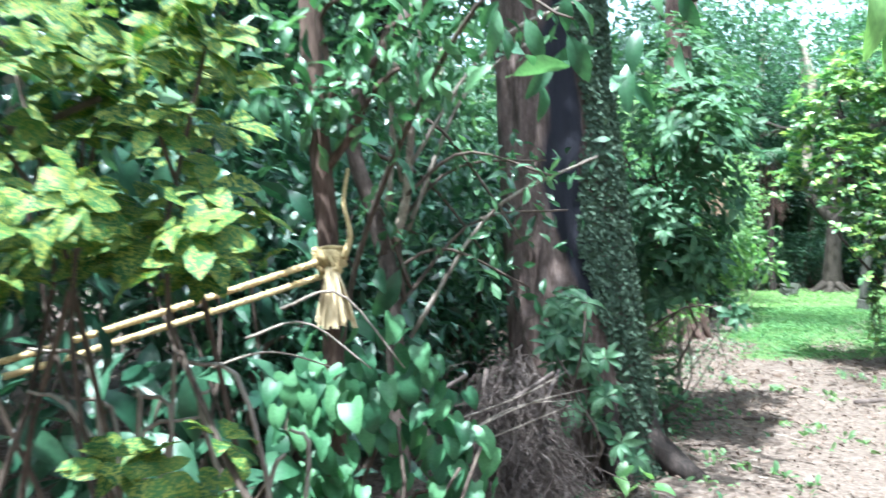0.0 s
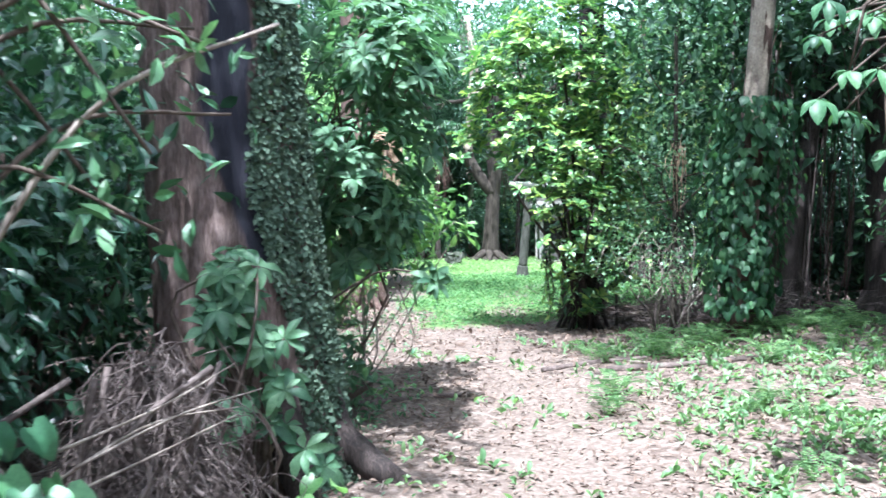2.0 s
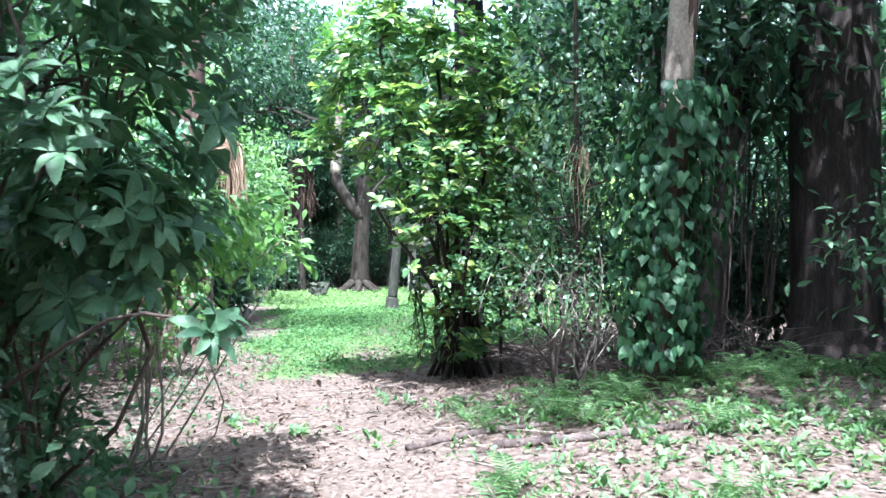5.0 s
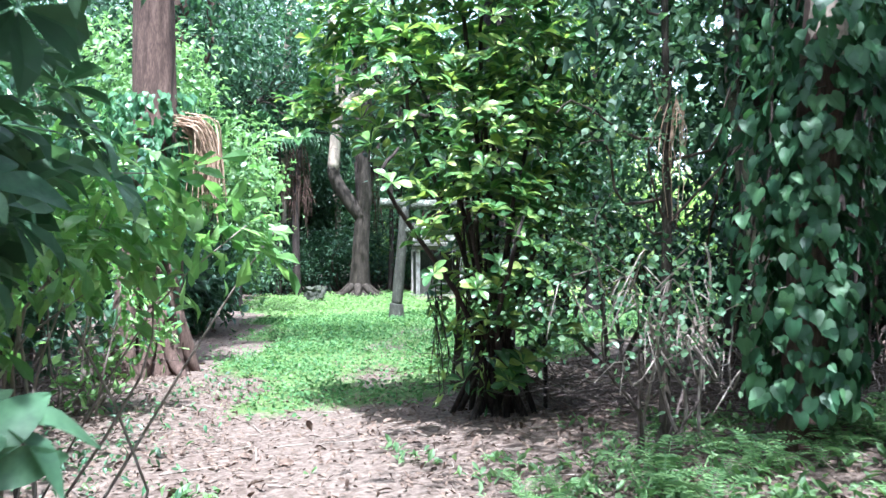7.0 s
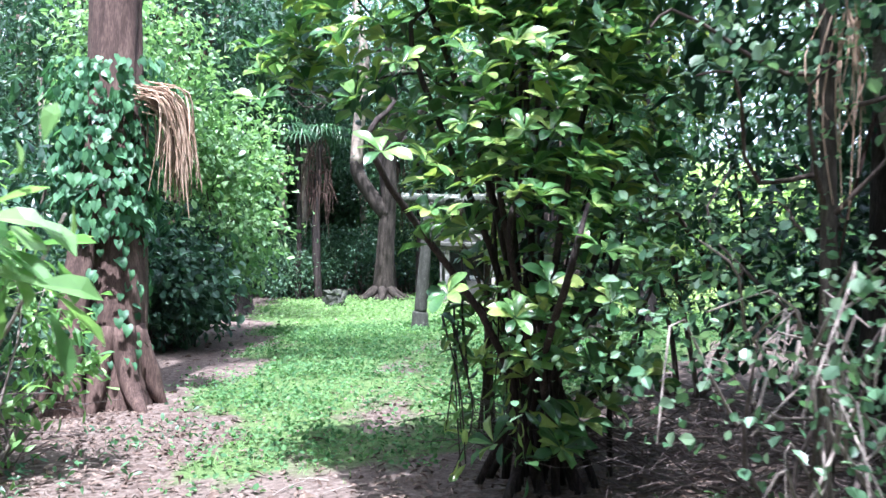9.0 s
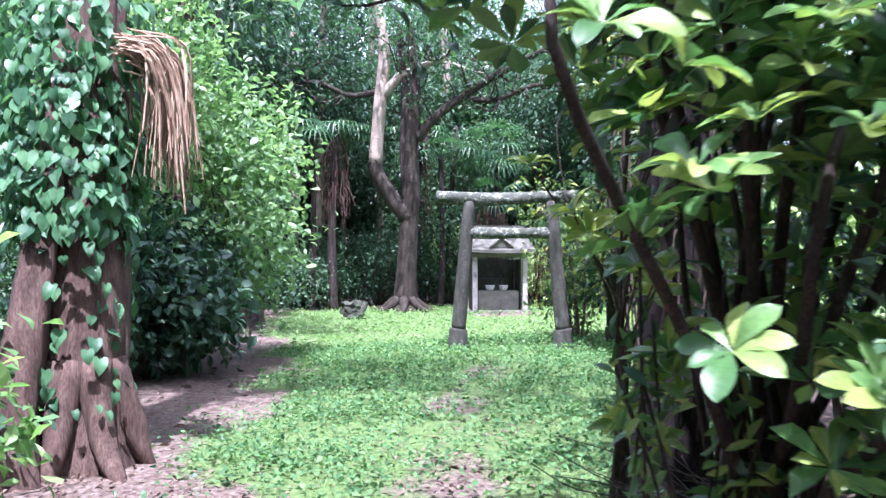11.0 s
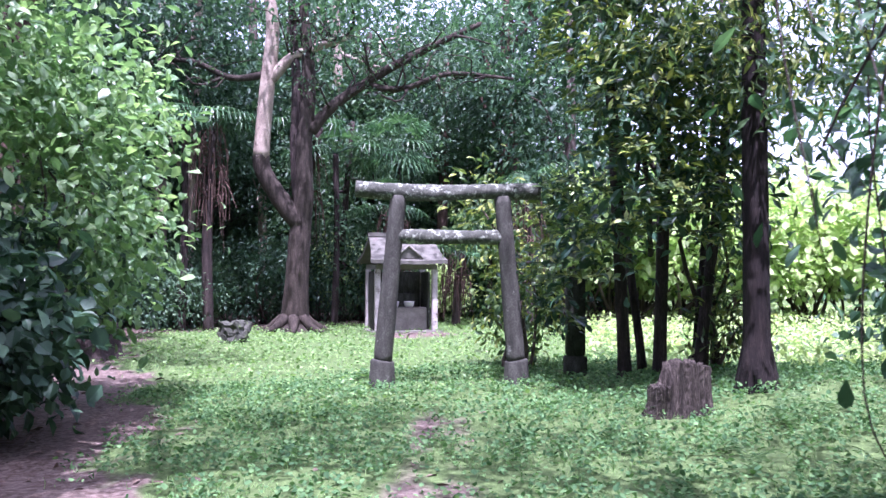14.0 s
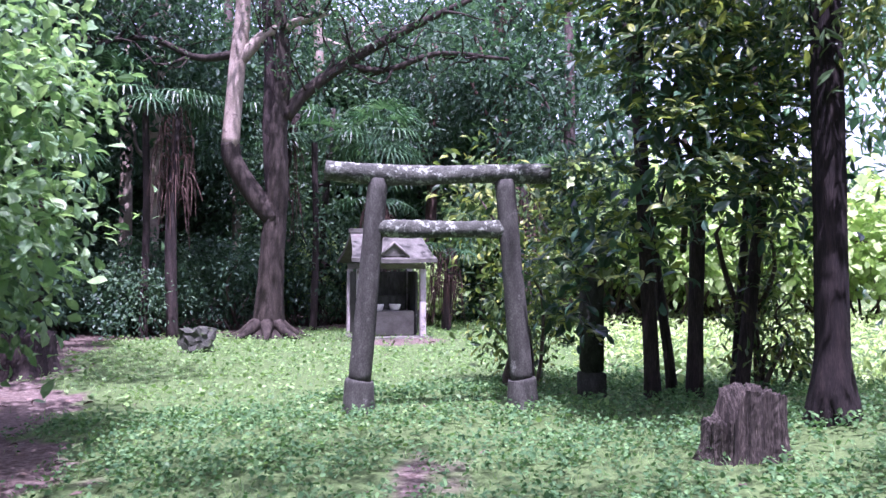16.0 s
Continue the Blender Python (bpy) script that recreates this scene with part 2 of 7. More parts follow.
def surface(name, cols, scale=6.0, stretch=(1, 1, 1), rough=0.85, bump=0.4, fine=60.0, blotch=None, blotch_scale=2.0, blotch_at=0.55, spec=0.3):
    """A rough natural surface: coarse and fine noise through a ramp, relief, and blotches of another colour."""
    m, n, l, b = nodes_of(name)
    tc = n.new("ShaderNodeTexCoord")
    mp = n.new("ShaderNodeMapping")
    mp.inputs["Scale"].default_value = stretch
    l.new(tc.outputs["Object"], mp.inputs[0])
    big = n.new("ShaderNodeTexNoise")
    big.inputs["Scale"].default_value, big.inputs["Detail"].default_value, big.inputs["Roughness"].default_value = scale, 6, 0.65
    small = n.new("ShaderNodeTexNoise")
    small.inputs["Scale"].default_value, small.inputs["Detail"].default_value = fine, 4
    for q in (big, small):
        l.new(mp.outputs[0], q.inputs["Vector"])
    mix = n.new("ShaderNodeMath")
    mix.operation = 'MULTIPLY_ADD'
    mix.inputs[1].default_value = 0.45
    l.new(small.outputs[0], mix.inputs[0])
    half = n.new("ShaderNodeMath")
    half.operation = 'MULTIPLY'
    half.inputs[1].default_value = 0.6
    l.new(big.outputs[0], half.inputs[0])
    l.new(half.outputs[0], mix.inputs[2])
    k = len(cols)
    r = ramp_node(n, [(0.33 + 0.36 * i / max(1, k - 1), c) for i, c in enumerate(cols)])
    l.new(mix.outputs[0], r.inputs[0])
    colour = r.outputs[0]
    if blotch:
        bn = n.new("ShaderNodeTexNoise")
        bn.inputs["Scale"].default_value, bn.inputs["Detail"].default_value, bn.inputs["Roughness"].default_value = blotch_scale, 8, 0.7
        l.new(tc.outputs["Object"], bn.inputs["Vector"])
        br = ramp_node(n, [(blotch_at, (0, 0, 0)), (blotch_at + 0.08, (1, 1, 1))])
        l.new(bn.outputs[0], br.inputs[0])
        mx = n.new("ShaderNodeMix")
        mx.data_type = 'RGBA'
        l.new(br.outputs[0], mx.inputs["Factor"])
        l.new(colour, mx.inputs["A"])
        mx.inputs["B"].default_value = (*blotch, 1)
        colour = mx.outputs["Result"]
    l.new(colour, b.inputs["Base Color"])
    b.inputs["Roughness"].default_value = rough
    b.inputs["Specular IOR Level"].default_value = spec
    bu = n.new("ShaderNodeBump")
    bu.inputs["Strength"].default_value, bu.inputs["Distance"].default_value = bump, 0.02
    l.new(mix.outputs[0], bu.inputs["Height"])
    l.new(bu.outputs[0], b.inputs["Normal"])
    return m


def foliage(name, cols, rough=0.45, through_light=0.35, spots=None, spot_at=0.56, spec=0.5, spot_scale=14.0):
    """Leaves: each one its own shade between cols, mottled, shiny above, letting light through."""
    m, n, l, b = nodes_of(name)
    geo = n.new("ShaderNodeNewGeometry")
    inf = n.new("ShaderNodeObjectInfo")
    add = n.new("ShaderNodeMath")
    add.operation = 'ADD'
    l.new(geo.outputs["Random Per Island"], add.inputs[0])
    l.new(inf.outputs["Random"], add.inputs[1])
    fr = n.new("ShaderNodeMath")
    fr.operation = 'FRACT'
    l.new(add.outputs[0], fr.inputs[0])
    k = len(cols)
    r = ramp_node(n, [(i / max(1, k - 1), c) for i, c in enumerate(cols)])
    l.new(fr.outputs[0], r.inputs[0])
    tc = n.new("ShaderNodeTexCoord")
    tn = n.new("ShaderNodeTexNoise")
    tn.inputs["Scale"].default_value, tn.inputs["Detail"].default_value = spot_scale, 3
    tn.noise_dimensions = '4D'
    l.new(fr.outputs[0], tn.inputs["W"])
    l.new(tc.outputs["Object"], tn.inputs["Vector"])
    colour = r.outputs[0]
    mx = n.new("ShaderNodeMix")
    mx.data_type = 'RGBA'
    if spots:
        sr = ramp_node(n, [(spot_at, (0, 0, 0)), (spot_at + 0.06, (1, 1, 1))])
        l.new(tn.outputs[0], sr.inputs[0])
        l.new(sr.outputs[0], mx.inputs["Factor"])
        mx.inputs["B"].default_value = (*spots, 1)
        l.new(colour, mx.inputs["A"])
    else:
        mx.blend_type = 'MULTIPLY'
        sr = ramp_node(n, [(0.3, (0.7, 0.72, 0.7)), (0.7, (1.1, 1.08, 1.0))])
        l.new(tn.outputs[0], sr.inputs[0])
        mx.inputs["Factor"].default_value = 1
        l.new(colour, mx.inputs["A"])
        l.new(sr.outputs[0], mx.inputs["B"])
    colour = mx.outputs["Result"]
    l.new(colour, b.inputs["Base Color"])
    b.inputs["Roughness"].default_value = rough
    b.inputs["Specular IOR Level"].default_value = spec
    tr = n.new("ShaderNodeBsdfTranslucent")
    bright = n.new("ShaderNodeMix")
    bright.data_type, bright.blend_type = 'RGBA', 'MULTIPLY'
    bright.inputs["Factor"].default_value = 1
    bright.inputs["B"].default_value = (1.35, 1.5, 0.9, 1)
    l.new(colour, bright.inputs["A"])
    l.new(bright.outputs["Result"], tr.inputs[0])
    ms = n.new("ShaderNodeMixShader")
    ms.inputs[0].default_value = through_light
    l.new(b.outputs[0], ms.inputs[1])
    l.new(tr.outputs[0], ms.inputs[2])
    l.new(ms.outputs[0], n["Material Output"].inputs[0])
    return m


BARK_RED = surface("red_brown_bark", [(0.02, 0.012, 0.01), (0.066, 0.041, 0.033), (0.135, 0.09, 0.073)], 5, (3, 3, 0.5), 0.9, 0.9, 30)
BARK_DARK = surface("dark_bark", [(0.008, 0.007, 0.007), (0.028, 0.021, 0.019), (0.075, 0.056, 0.05)], 5, (3, 3, 0.45), 0.9, 0.9, 32)
# Dark bark deepened further: shade on the straight trunks put into the colour.
BARK_IN_SHADE = surface("shade_darkened_bark", [(0.003, 0.0025, 0.0024), (0.009, 0.0066, 0.006), (0.026, 0.019, 0.0165)], 5, (3, 3, 0.45), 0.92, 0.9, 32)
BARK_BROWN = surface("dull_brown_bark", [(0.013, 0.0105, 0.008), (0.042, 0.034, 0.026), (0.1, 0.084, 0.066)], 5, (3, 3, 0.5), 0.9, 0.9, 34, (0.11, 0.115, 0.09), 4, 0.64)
# The dull brown bark darkened, with the forked tree's shade in the colour.
BARK_BROWN_SHADED = surface("shaded_brown_bark", [(0.008, 0.007, 0.0055), (0.028, 0.022, 0.017), (0.075, 0.06, 0.047)], 5, (3, 3, 0.5), 0.9, 0.9, 34, (0.085, 0.09, 0.07), 4, 0.66)
BARK_GREY = surface("grey_brown_bark", [(0.022, 0.017, 0.015), (0.068, 0.05, 0.044), (0.15, 0.12, 0.107)], 4, (2.5, 2.5, 0.7), 0.85, 0.7, 40, (0.16, 0.17, 0.13), 3, 0.62)
BARK_PALE = surface("pale_smooth_bark", [(0.12, 0.095, 0.073), (0.27, 0.22, 0.175), (0.42, 0.36, 0.295)], 3, (1.5, 1.5, 1), 0.75, 0.4, 40, (0.13, 0.095, 0.08), 4, 0.56)
TWIG = surface("dry_twig", [(0.09, 0.072, 0.06), (0.21, 0.175, 0.15), (0.34, 0.3, 0.26)], 8, (1, 1, 0.4), 0.85, 0.4, 60)
STEM_BROWN = surface("brown_stem", [(0.025, 0.018, 0.015), (0.07, 0.052, 0.042), (0.13, 0.1, 0.08)], 8, (1, 1, 0.4), 0.85, 0.4, 60)
DEAD_VINE = surface("dead_grey_vine", [(0.03, 0.022, 0.02), (0.085, 0.066, 0.06), (0.16, 0.13, 0.12)], 7, (1, 1, 1), 0.95, 0.4, 50)
ROPE = surface("straw_rope", [(0.3, 0.21, 0.09), (0.52, 0.39, 0.2), (0.66, 0.53, 0.31)], 30, (1, 1, 1), 0.9, 0.8, 160)
STRAW = surface("pale_straw", [(0.38, 0.28, 0.16), (0.6, 0.48, 0.3), (0.75, 0.65, 0.46)], 12, (1, 1, 0.2), 0.9, 0.5, 90)
FRINGE = surface("dry_brown_frond", [(0.14, 0.085, 0.055), (0.33, 0.225, 0.155), (0.5, 0.38, 0.285)], 10, (1, 1, 0.2), 0.9, 0.5, 80)
FROND_RED = surface("dead_reddish_frond", [(0.022, 0.013, 0.01), (0.06, 0.035, 0.027), (0.14, 0.09, 0.07)], 10, (1, 1, 0.2), 0.9, 0.5, 80)
STONE = surface("lichened_stone", [(0.022, 0.025, 0.02), (0.06, 0.066, 0.053), (0.14, 0.15, 0.12)], 9, (1, 1, 1), 0.95, 1.0, 60, (0.33, 0.37, 0.3), 13, 0.53)
STONE_POST = surface("weathered_post_stone", [(0.016, 0.017, 0.014), (0.045, 0.046, 0.038), (0.1, 0.102, 0.086)], 7, (1.5, 1.5, 0.6), 0.94, 0.9, 80, (0.2, 0.21, 0.18), 6, 0.62)
STONE_MOSS = surface("mossy_stone", [(0.016, 0.019, 0.014), (0.042, 0.046, 0.035), (0.1, 0.1, 0.085)], 6, (1, 1, 1), 0.95, 0.9, 60, (0.07, 0.1, 0.04), 5, 0.55)
CONCRETE = surface("weathered_concrete", [(0.078, 0.073, 0.061), (0.15, 0.144, 0.123), (0.235, 0.227, 0.2)], 4, (1, 1, 1), 0.92, 0.5, 60, (0.12, 0.105, 0.095), 3, 0.6)
ROOF = surface("weathered_roof_slab", [(0.045, 0.045, 0.037), (0.088, 0.087, 0.073), (0.145, 0.143, 0.122)], 4, (1, 1, 1), 0.9, 0.5, 60, (0.1, 0.08, 0.075), 3, 0.58)
POST_PALE = surface("flaking_white_post", [(0.18, 0.16, 0.148), (0.34, 0.315, 0.3), (0.48, 0.455, 0.44)], 5, (1, 1, 0.5), 0.9, 0.4, 60, (0.1, 0.085, 0.07), 4, 0.56)
CERAMIC = surface("white_ceramic", [(0.6, 0.58, 0.54), (0.72, 0.7, 0.67), (0.8, 0.79, 0.76)], 4, (1, 1, 1), 0.35, 0.05, 40)
STUMP_MAT = surface("grey_rotten_wood", [(0.007, 0.006, 0.005), (0.03, 0.025, 0.02), (0.13, 0.11, 0.09)], 7, (5, 5, 0.4), 0.95, 1.0, 40)
LITTER = surface("dry_leaf", [(0.045, 0.03, 0.023), (0.115, 0.08, 0.062), (0.25, 0.19, 0.15)], 3, (1, 1, 1), 0.85, 0.2, 30)

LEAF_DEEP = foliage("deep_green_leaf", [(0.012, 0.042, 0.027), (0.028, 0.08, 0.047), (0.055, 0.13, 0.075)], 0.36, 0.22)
LEAF_MID = foliage("mid_green_leaf", [(0.03, 0.085, 0.045), (0.065, 0.155, 0.08), (0.12, 0.24, 0.12)], 0.4, 0.33)
LEAF_BRIGHT = foliage("bright_green_leaf", [(0.08, 0.19, 0.075), (0.15, 0.31, 0.11), (0.26, 0.43, 0.17)], 0.4, 0.4)
LEAF_FRESH = foliage("fresh_green_leaf", [(0.1, 0.2, 0.095), (0.19, 0.33, 0.155), (0.33, 0.48, 0.24)], 0.4, 0.4)
LEAF_SUNNY = foliage("sunny_green_leaf", [(0.1, 0.23, 0.085), (0.18, 0.34, 0.12), (0.29, 0.45, 0.18)], 0.42, 0.45)
LEAF_CROTON = foliage("croton_leaf", [(0.036, 0.1, 0.04), (0.085, 0.2, 0.066), (0.17, 0.31, 0.095), (0.36, 0.45, 0.13)], 0.34, 0.3, None, 0.56, 0.6)
LEAF_YOUNG = foliage("young_croton_leaf", [(0.11, 0.2, 0.05), (0.22, 0.34, 0.075), (0.36, 0.47, 0.11), (0.5, 0.54, 0.15)], 0.4, 0.35)
LEAF_FOREST = foliage("dull_forest_leaf", [(0.02, 0.052, 0.034), (0.042, 0.098, 0.06), (0.085, 0.165, 0.1)], 0.5, 0.28, None, 0.56, 0.35)
LEAF_UNDER = foliage("undergrowth_leaf", [(0.026, 0.066, 0.038), (0.056, 0.125, 0.07), (0.115, 0.205, 0.11)], 0.5, 0.3, None, 0.56, 0.35)
# Paled leaf colour stands in for strong sun on the open field.
LEAF_FIELD_LIT = foliage("field_leaf_lit_in_colour", [(0.26, 0.38, 0.15), (0.4, 0.52, 0.24), (0.52, 0.62, 0.34)], 0.6, 0.45, None, 0.56, 0.2)
LEAF_GLOSS = foliage("glossy_yellow_green_leaf", [(0.026, 0.065, 0.032), (0.06, 0.115, 0.046), (0.12, 0.19, 0.058), (0.33, 0.37, 0.085)], 0.42, 0.3, None, 0.56, 0.35)
LEAF_SPOT = foliage("yellow_spotted_leaf", [(0.02, 0.068, 0.021), (0.038, 0.105, 0.029), (0.066, 0.145, 0.036)], 0.6, 0.25, (0.2, 0.22, 0.042), 0.5, 0.25, 16.0)
LEAF_SPOT_FAR = foliage("yellow_spotted_leaf_mass", [(0.02, 0.068, 0.021), (0.038, 0.105, 0.029), (0.066, 0.145, 0.036)], 0.6, 0.25, (0.2, 0.22, 0.042), 0.5, 0.25, 130.0)
LEAF_VINE = foliage("blue_green_vine_leaf", [(0.035, 0.105, 0.055), (0.065, 0.17, 0.085), (0.11, 0.25, 0.12)], 0.48, 0.3, None, 0.56, 0.35)
LEAF_IVY = foliage("ivy_leaf", [(0.02, 0.062, 0.033), (0.045, 0.115, 0.055), (0.085, 0.18, 0.085)], 0.5, 0.25, None, 0.56, 0.3)
LEAF_EVER = foliage("leathery_blue_green_leaf", [(0.04, 0.095, 0.056), (0.08, 0.165, 0.094), (0.14, 0.24, 0.145)], 0.5, 0.33, None, 0.56, 0.3)
LEAF_CREEP = foliage("creeper_leaf", [(0.06, 0.092, 0.068), (0.085, 0.126, 0.094), (0.115, 0.158, 0.12)], 0.9, 0.1, None, 0.56, 0.1)
LEAF_PALE = foliage("small_pale_leaf", [(0.07, 0.16, 0.085), (0.13, 0.25, 0.14), (0.25, 0.37, 0.24)], 0.35, 0.35)
LEAF_FERN = foliage("fern_frond", [(0.07, 0.145, 0.065), (0.128, 0.232, 0.105), (0.215, 0.335, 0.16)], 0.5, 0.4)
GRASS = foliage("clearing_grass", [(0.08, 0.165, 0.056), (0.15, 0.275, 0.092), (0.25, 0.395, 0.145)], 0.55, 0.35)
WEED = foliage("low_weed_leaf", [(0.045, 0.115, 0.05), (0.095, 0.2, 0.085), (0.165, 0.3, 0.128)], 0.7, 0.35, None, 0.56, 0.2)
PALM = foliage("fan_palm_leaf", [(0.03, 0.09, 0.045), (0.06, 0.15, 0.07), (0.12, 0.24, 0.12)], 0.4, 0.25)

# ---------------------------------------------------------------- ground
def smooth01(a, lo, hi):
    t = np.clip((a - lo) / (hi - lo), 0, 1)
    return t * t * (3 - 2 * t)


def waves(x, y):
    return 0.5 * np.sin(1.3 * x + 0.7 * y + 1) + 0.3 * np.sin(2.9 * x - 2.1 * y) + 0.2 * np.sin(4.7 * y + 3.1 * x + 2) + 0.25 * np.sin(7.3 * x - 5.9 * y + 0.6)


def height(x, y):
    """The lie of the land: flat, with a mound under the trees on one side."""
    x, y = np.asarray(x, float), np.asarray(y, float)
    h = -0.17 + 0.03 * waves(x * 0.6, y * 0.6) * 0.6
    h = h + 0.42 * np.exp(-((x - 7.8) ** 2 + (y - 8.0) ** 2) / 6.5)
    h = h + 0.42 * np.exp(-((x - 14.3) ** 2 + (y - 16.5) ** 2) / 8.0)
    h = h + 0.25 * smooth01(-x - 0.6 + 0.0 * y, 0, 4) * smooth01(14 - y, 0, 6)
    return h


def PATH_X(y):
    """Where the trodden line runs, by y."""
    return np.interp(y, [-4, 0, 2.65, 5.5, 8.44, 11.25, 12.7, 14.25, 21, 30], [0.3, 0.25, 1.3, 2.6, 4.0, 4.6, 5.1, 6.2, 11.3, 16.0])


def TRODDEN_LIT(x, y):
    """How bare the soil is worn along the trodden line, 0 to 1; its colour is also paled there for sunlight."""
    off = (x - PATH_X(y)) / (0.55 + 0.15 * waves(0.8 * x, 0.8 * y))
    return np.clip(np.exp(-off ** 2) * (0.8 + 0.5 * waves(1.9 * y, 1.9 * x)), 0, 1) * smooth01(16 - y, 0, 3)


def gz(x, y):
    return float(height(x, y))


def lawn(x, y):
    """How grassy the ground is, 0 to 1: the clearing before the shrine and the open field beside it."""
    left = np.interp(y, [11.6, 13, 16, 19, 23, 27, 31, 34], [5.4, 4.8, 5.2, 6.8, 8.1, 8.8, 10.3, 12])
    right = np.interp(y, [11.6, 12.5, 14, 16, 18, 22], [5.9, 6.6, 8.2, 12.5, 60, 200])
    w = 0.5 * waves(x * 1.7, y * 1.7)
    a = smooth01(x - left + w, -0.5, 0.8) * smooth01(right - x + w, -0.4, 0.8) * smooth01(y + 0.7 * w, 11.6, 12.8) * smooth01(np.where(x > 19, 34 + (x - 19) * 3, 34) - y + w, 0, 2)
    trail = np.interp(y, [11, 14, 17, 19, 21.4, 25, 30], [4.9, 6.3, 8.05, 9.5, 11.4, 13.6, 16.2])
    worn = np.exp(-((x - trail) / 0.6) ** 2) * smooth01(24 - y, 0, 5) * (0.6 + 0.7 * w)
    worn = worn + 0.9 * np.exp(-((x - 16.2) / 1.7) ** 2 - ((y - 29.0) / 1.0) ** 2)
    for px, py in ((10.7, 21.84), (12.13, 20.93), (11.75, 29.6), (11.6, 17.9)):
        worn = worn + 0.7 * np.exp(-((x - px) ** 2 + (y - py) ** 2) / 0.12)
    return np.clip(a - np.clip(worn, 0, 0.9), 0, 1)


def grid_lines(a, b, step, far):
    mid = np.arange(a, b + step / 2, step)
    grow = [0.4, 1, 2, 4, 8, 15, 30, 60, 120, 240, far]
    return np.concatenate([[a - g for g in grow[::-1]], mid, [b + g for g in grow]])


gx, gy = grid_lines(-4, 22, 0.13, 450), grid_lines(-3, 36, 0.15, 450)
XX, YY = np.meshgrid(gx, gy, indexing="ij")
near_in = ((XX > -6) & (XX < 26) & (YY > -5) & (YY < 40)).astype(float)
bumps = (RNG.random(XX.shape) - 0.5) * 0.022 * near_in
ZZ = height(XX, YY) + bumps
gv = np.stack([XX, YY, ZZ], -1).reshape(-1, 3)
ni, nj = XX.shape
ii, jj = np.meshgrid(np.arange(ni - 1), np.arange(nj - 1), indexing="ij")
gf = np.stack([ii * nj + jj, (ii + 1) * nj + jj, (ii + 1) * nj + jj + 1, ii * nj + jj + 1], -1).reshape(-1, 4)
ground_mesh = mesh_of("ground", gv, gf, True)
att = ground_mesh.attributes.new("grassy", 'FLOAT', 'POINT')
att.data.foreach_set("value", lawn(XX, YY).ravel().astype(np.float32))

att = ground_mesh.attributes.new("trodden", 'FLOAT', 'POINT')
att.data.foreach_set("value", (TRODDEN_LIT(XX, YY) * 0.85).ravel().astype(np.float32))


def ground_material():
    m, n, l, b = nodes_of("forest_floor")
    tc = n.new("ShaderNodeTexCoord")
    big = n.new("ShaderNodeTexNoise")
    big.inputs["Scale"].default_value, big.inputs["Detail"].default_value, big.inputs["Roughness"].default_value = 0.9, 8, 0.7
    fine = n.new("ShaderNodeTexNoise")
    fine.inputs["Scale"].default_value, fine.inputs["Detail"].default_value, fine.inputs["Roughness"].default_value = 22, 6, 0.7
    vor = n.new("ShaderNodeTexVoronoi")
    vor.inputs["Scale"].default_value = 26
    vor.inputs["Randomness"].default_value = 1
    for q in (big, fine, vor):
        l.new(tc.outputs["Object"], q.inputs["Vector"])
    soil = ramp_node(n, [(0.3, (0.03, 0.021, 0.017)), (0.5, (0.085, 0.062, 0.051)), (0.68, (0.18, 0.142, 0.121))])
    l.new(fine.outputs[0], soil.inputs[0])
    chips = ramp_node(n, [(0.0, (0.045, 0.031, 0.024)), (0.35, (0.125, 0.094, 0.078)), (0.7, (0.22, 0.178, 0.153)), (1.0, (0.33, 0.285, 0.25))])
    sep = n.new("ShaderNodeSeparateColor")
    l.new(vor.outputs["Color"], sep.inputs[0])
    l.new(sep.outputs[0], chips.inputs[0])
    m1 = n.new("ShaderNodeMix")
    m1.data_type = 'RGBA'
    m1.inputs["Factor"].default_value = 0.28
    l.new(soil.outputs[0], m1.inputs["A"])
    l.new(chips.outputs[0], m1.inputs["B"])
    tread = n.new("ShaderNodeAttribute")
    tread.attribute_name = "trodden"
    # Worn soil, lightened further to stand in for sun on the path.
    worn_lit_earth = ramp_node(n, [(0.3, (0.062, 0.046, 0.037)), (0.52, (0.135, 0.106, 0.089)), (0.7, (0.225, 0.185, 0.16))])
    l.new(fine.outputs[0], worn_lit_earth.inputs[0])
    m0 = n.new("ShaderNodeMix")
    m0.data_type = 'RGBA'
    l.new(tread.outputs["Fac"], m0.inputs["Factor"])
    l.new(m1.outputs["Result"], m0.inputs["A"])
    l.new(worn_lit_earth.outputs[0], m0.inputs["B"])
    m1 = m0
    green = ramp_node(n, [(0.3, (0.04, 0.062, 0.024)), (0.5, (0.078, 0.125, 0.042)), (0.7, (0.13, 0.19, 0.07))])
    l.new(fine.outputs[0], green.inputs[0])
    at = n.new("ShaderNodeAttribute")
    at.attribute_name = "grassy"
    ad = n.new("ShaderNodeMath")
    ad.operation = 'MULTIPLY_ADD'
    ad.inputs[1].default_value = 0.9
    l.new(big.outputs[0], ad.inputs[0])
    l.new(at.outputs["Fac"], ad.inputs[2])
    gr = ramp_node(n, [(0.75, (0, 0, 0)), (1.15, (1, 1, 1))])
    l.new(ad.outputs[0], gr.inputs[0])
    m2 = n.new("ShaderNodeMix")
    m2.data_type = 'RGBA'
    l.new(gr.outputs[0], m2.inputs["Factor"])
    l.new(m1.outputs["Result"], m2.inputs["A"])
    l.new(green.outputs[0], m2.inputs["B"])
    l.new(m2.outputs["Result"], b.inputs["Base Color"])
    b.inputs["Roughness"].default_value = 0.95
    b.inputs["Specular IOR Level"].default_value = 0.15
    bu = n.new("ShaderNodeBump")
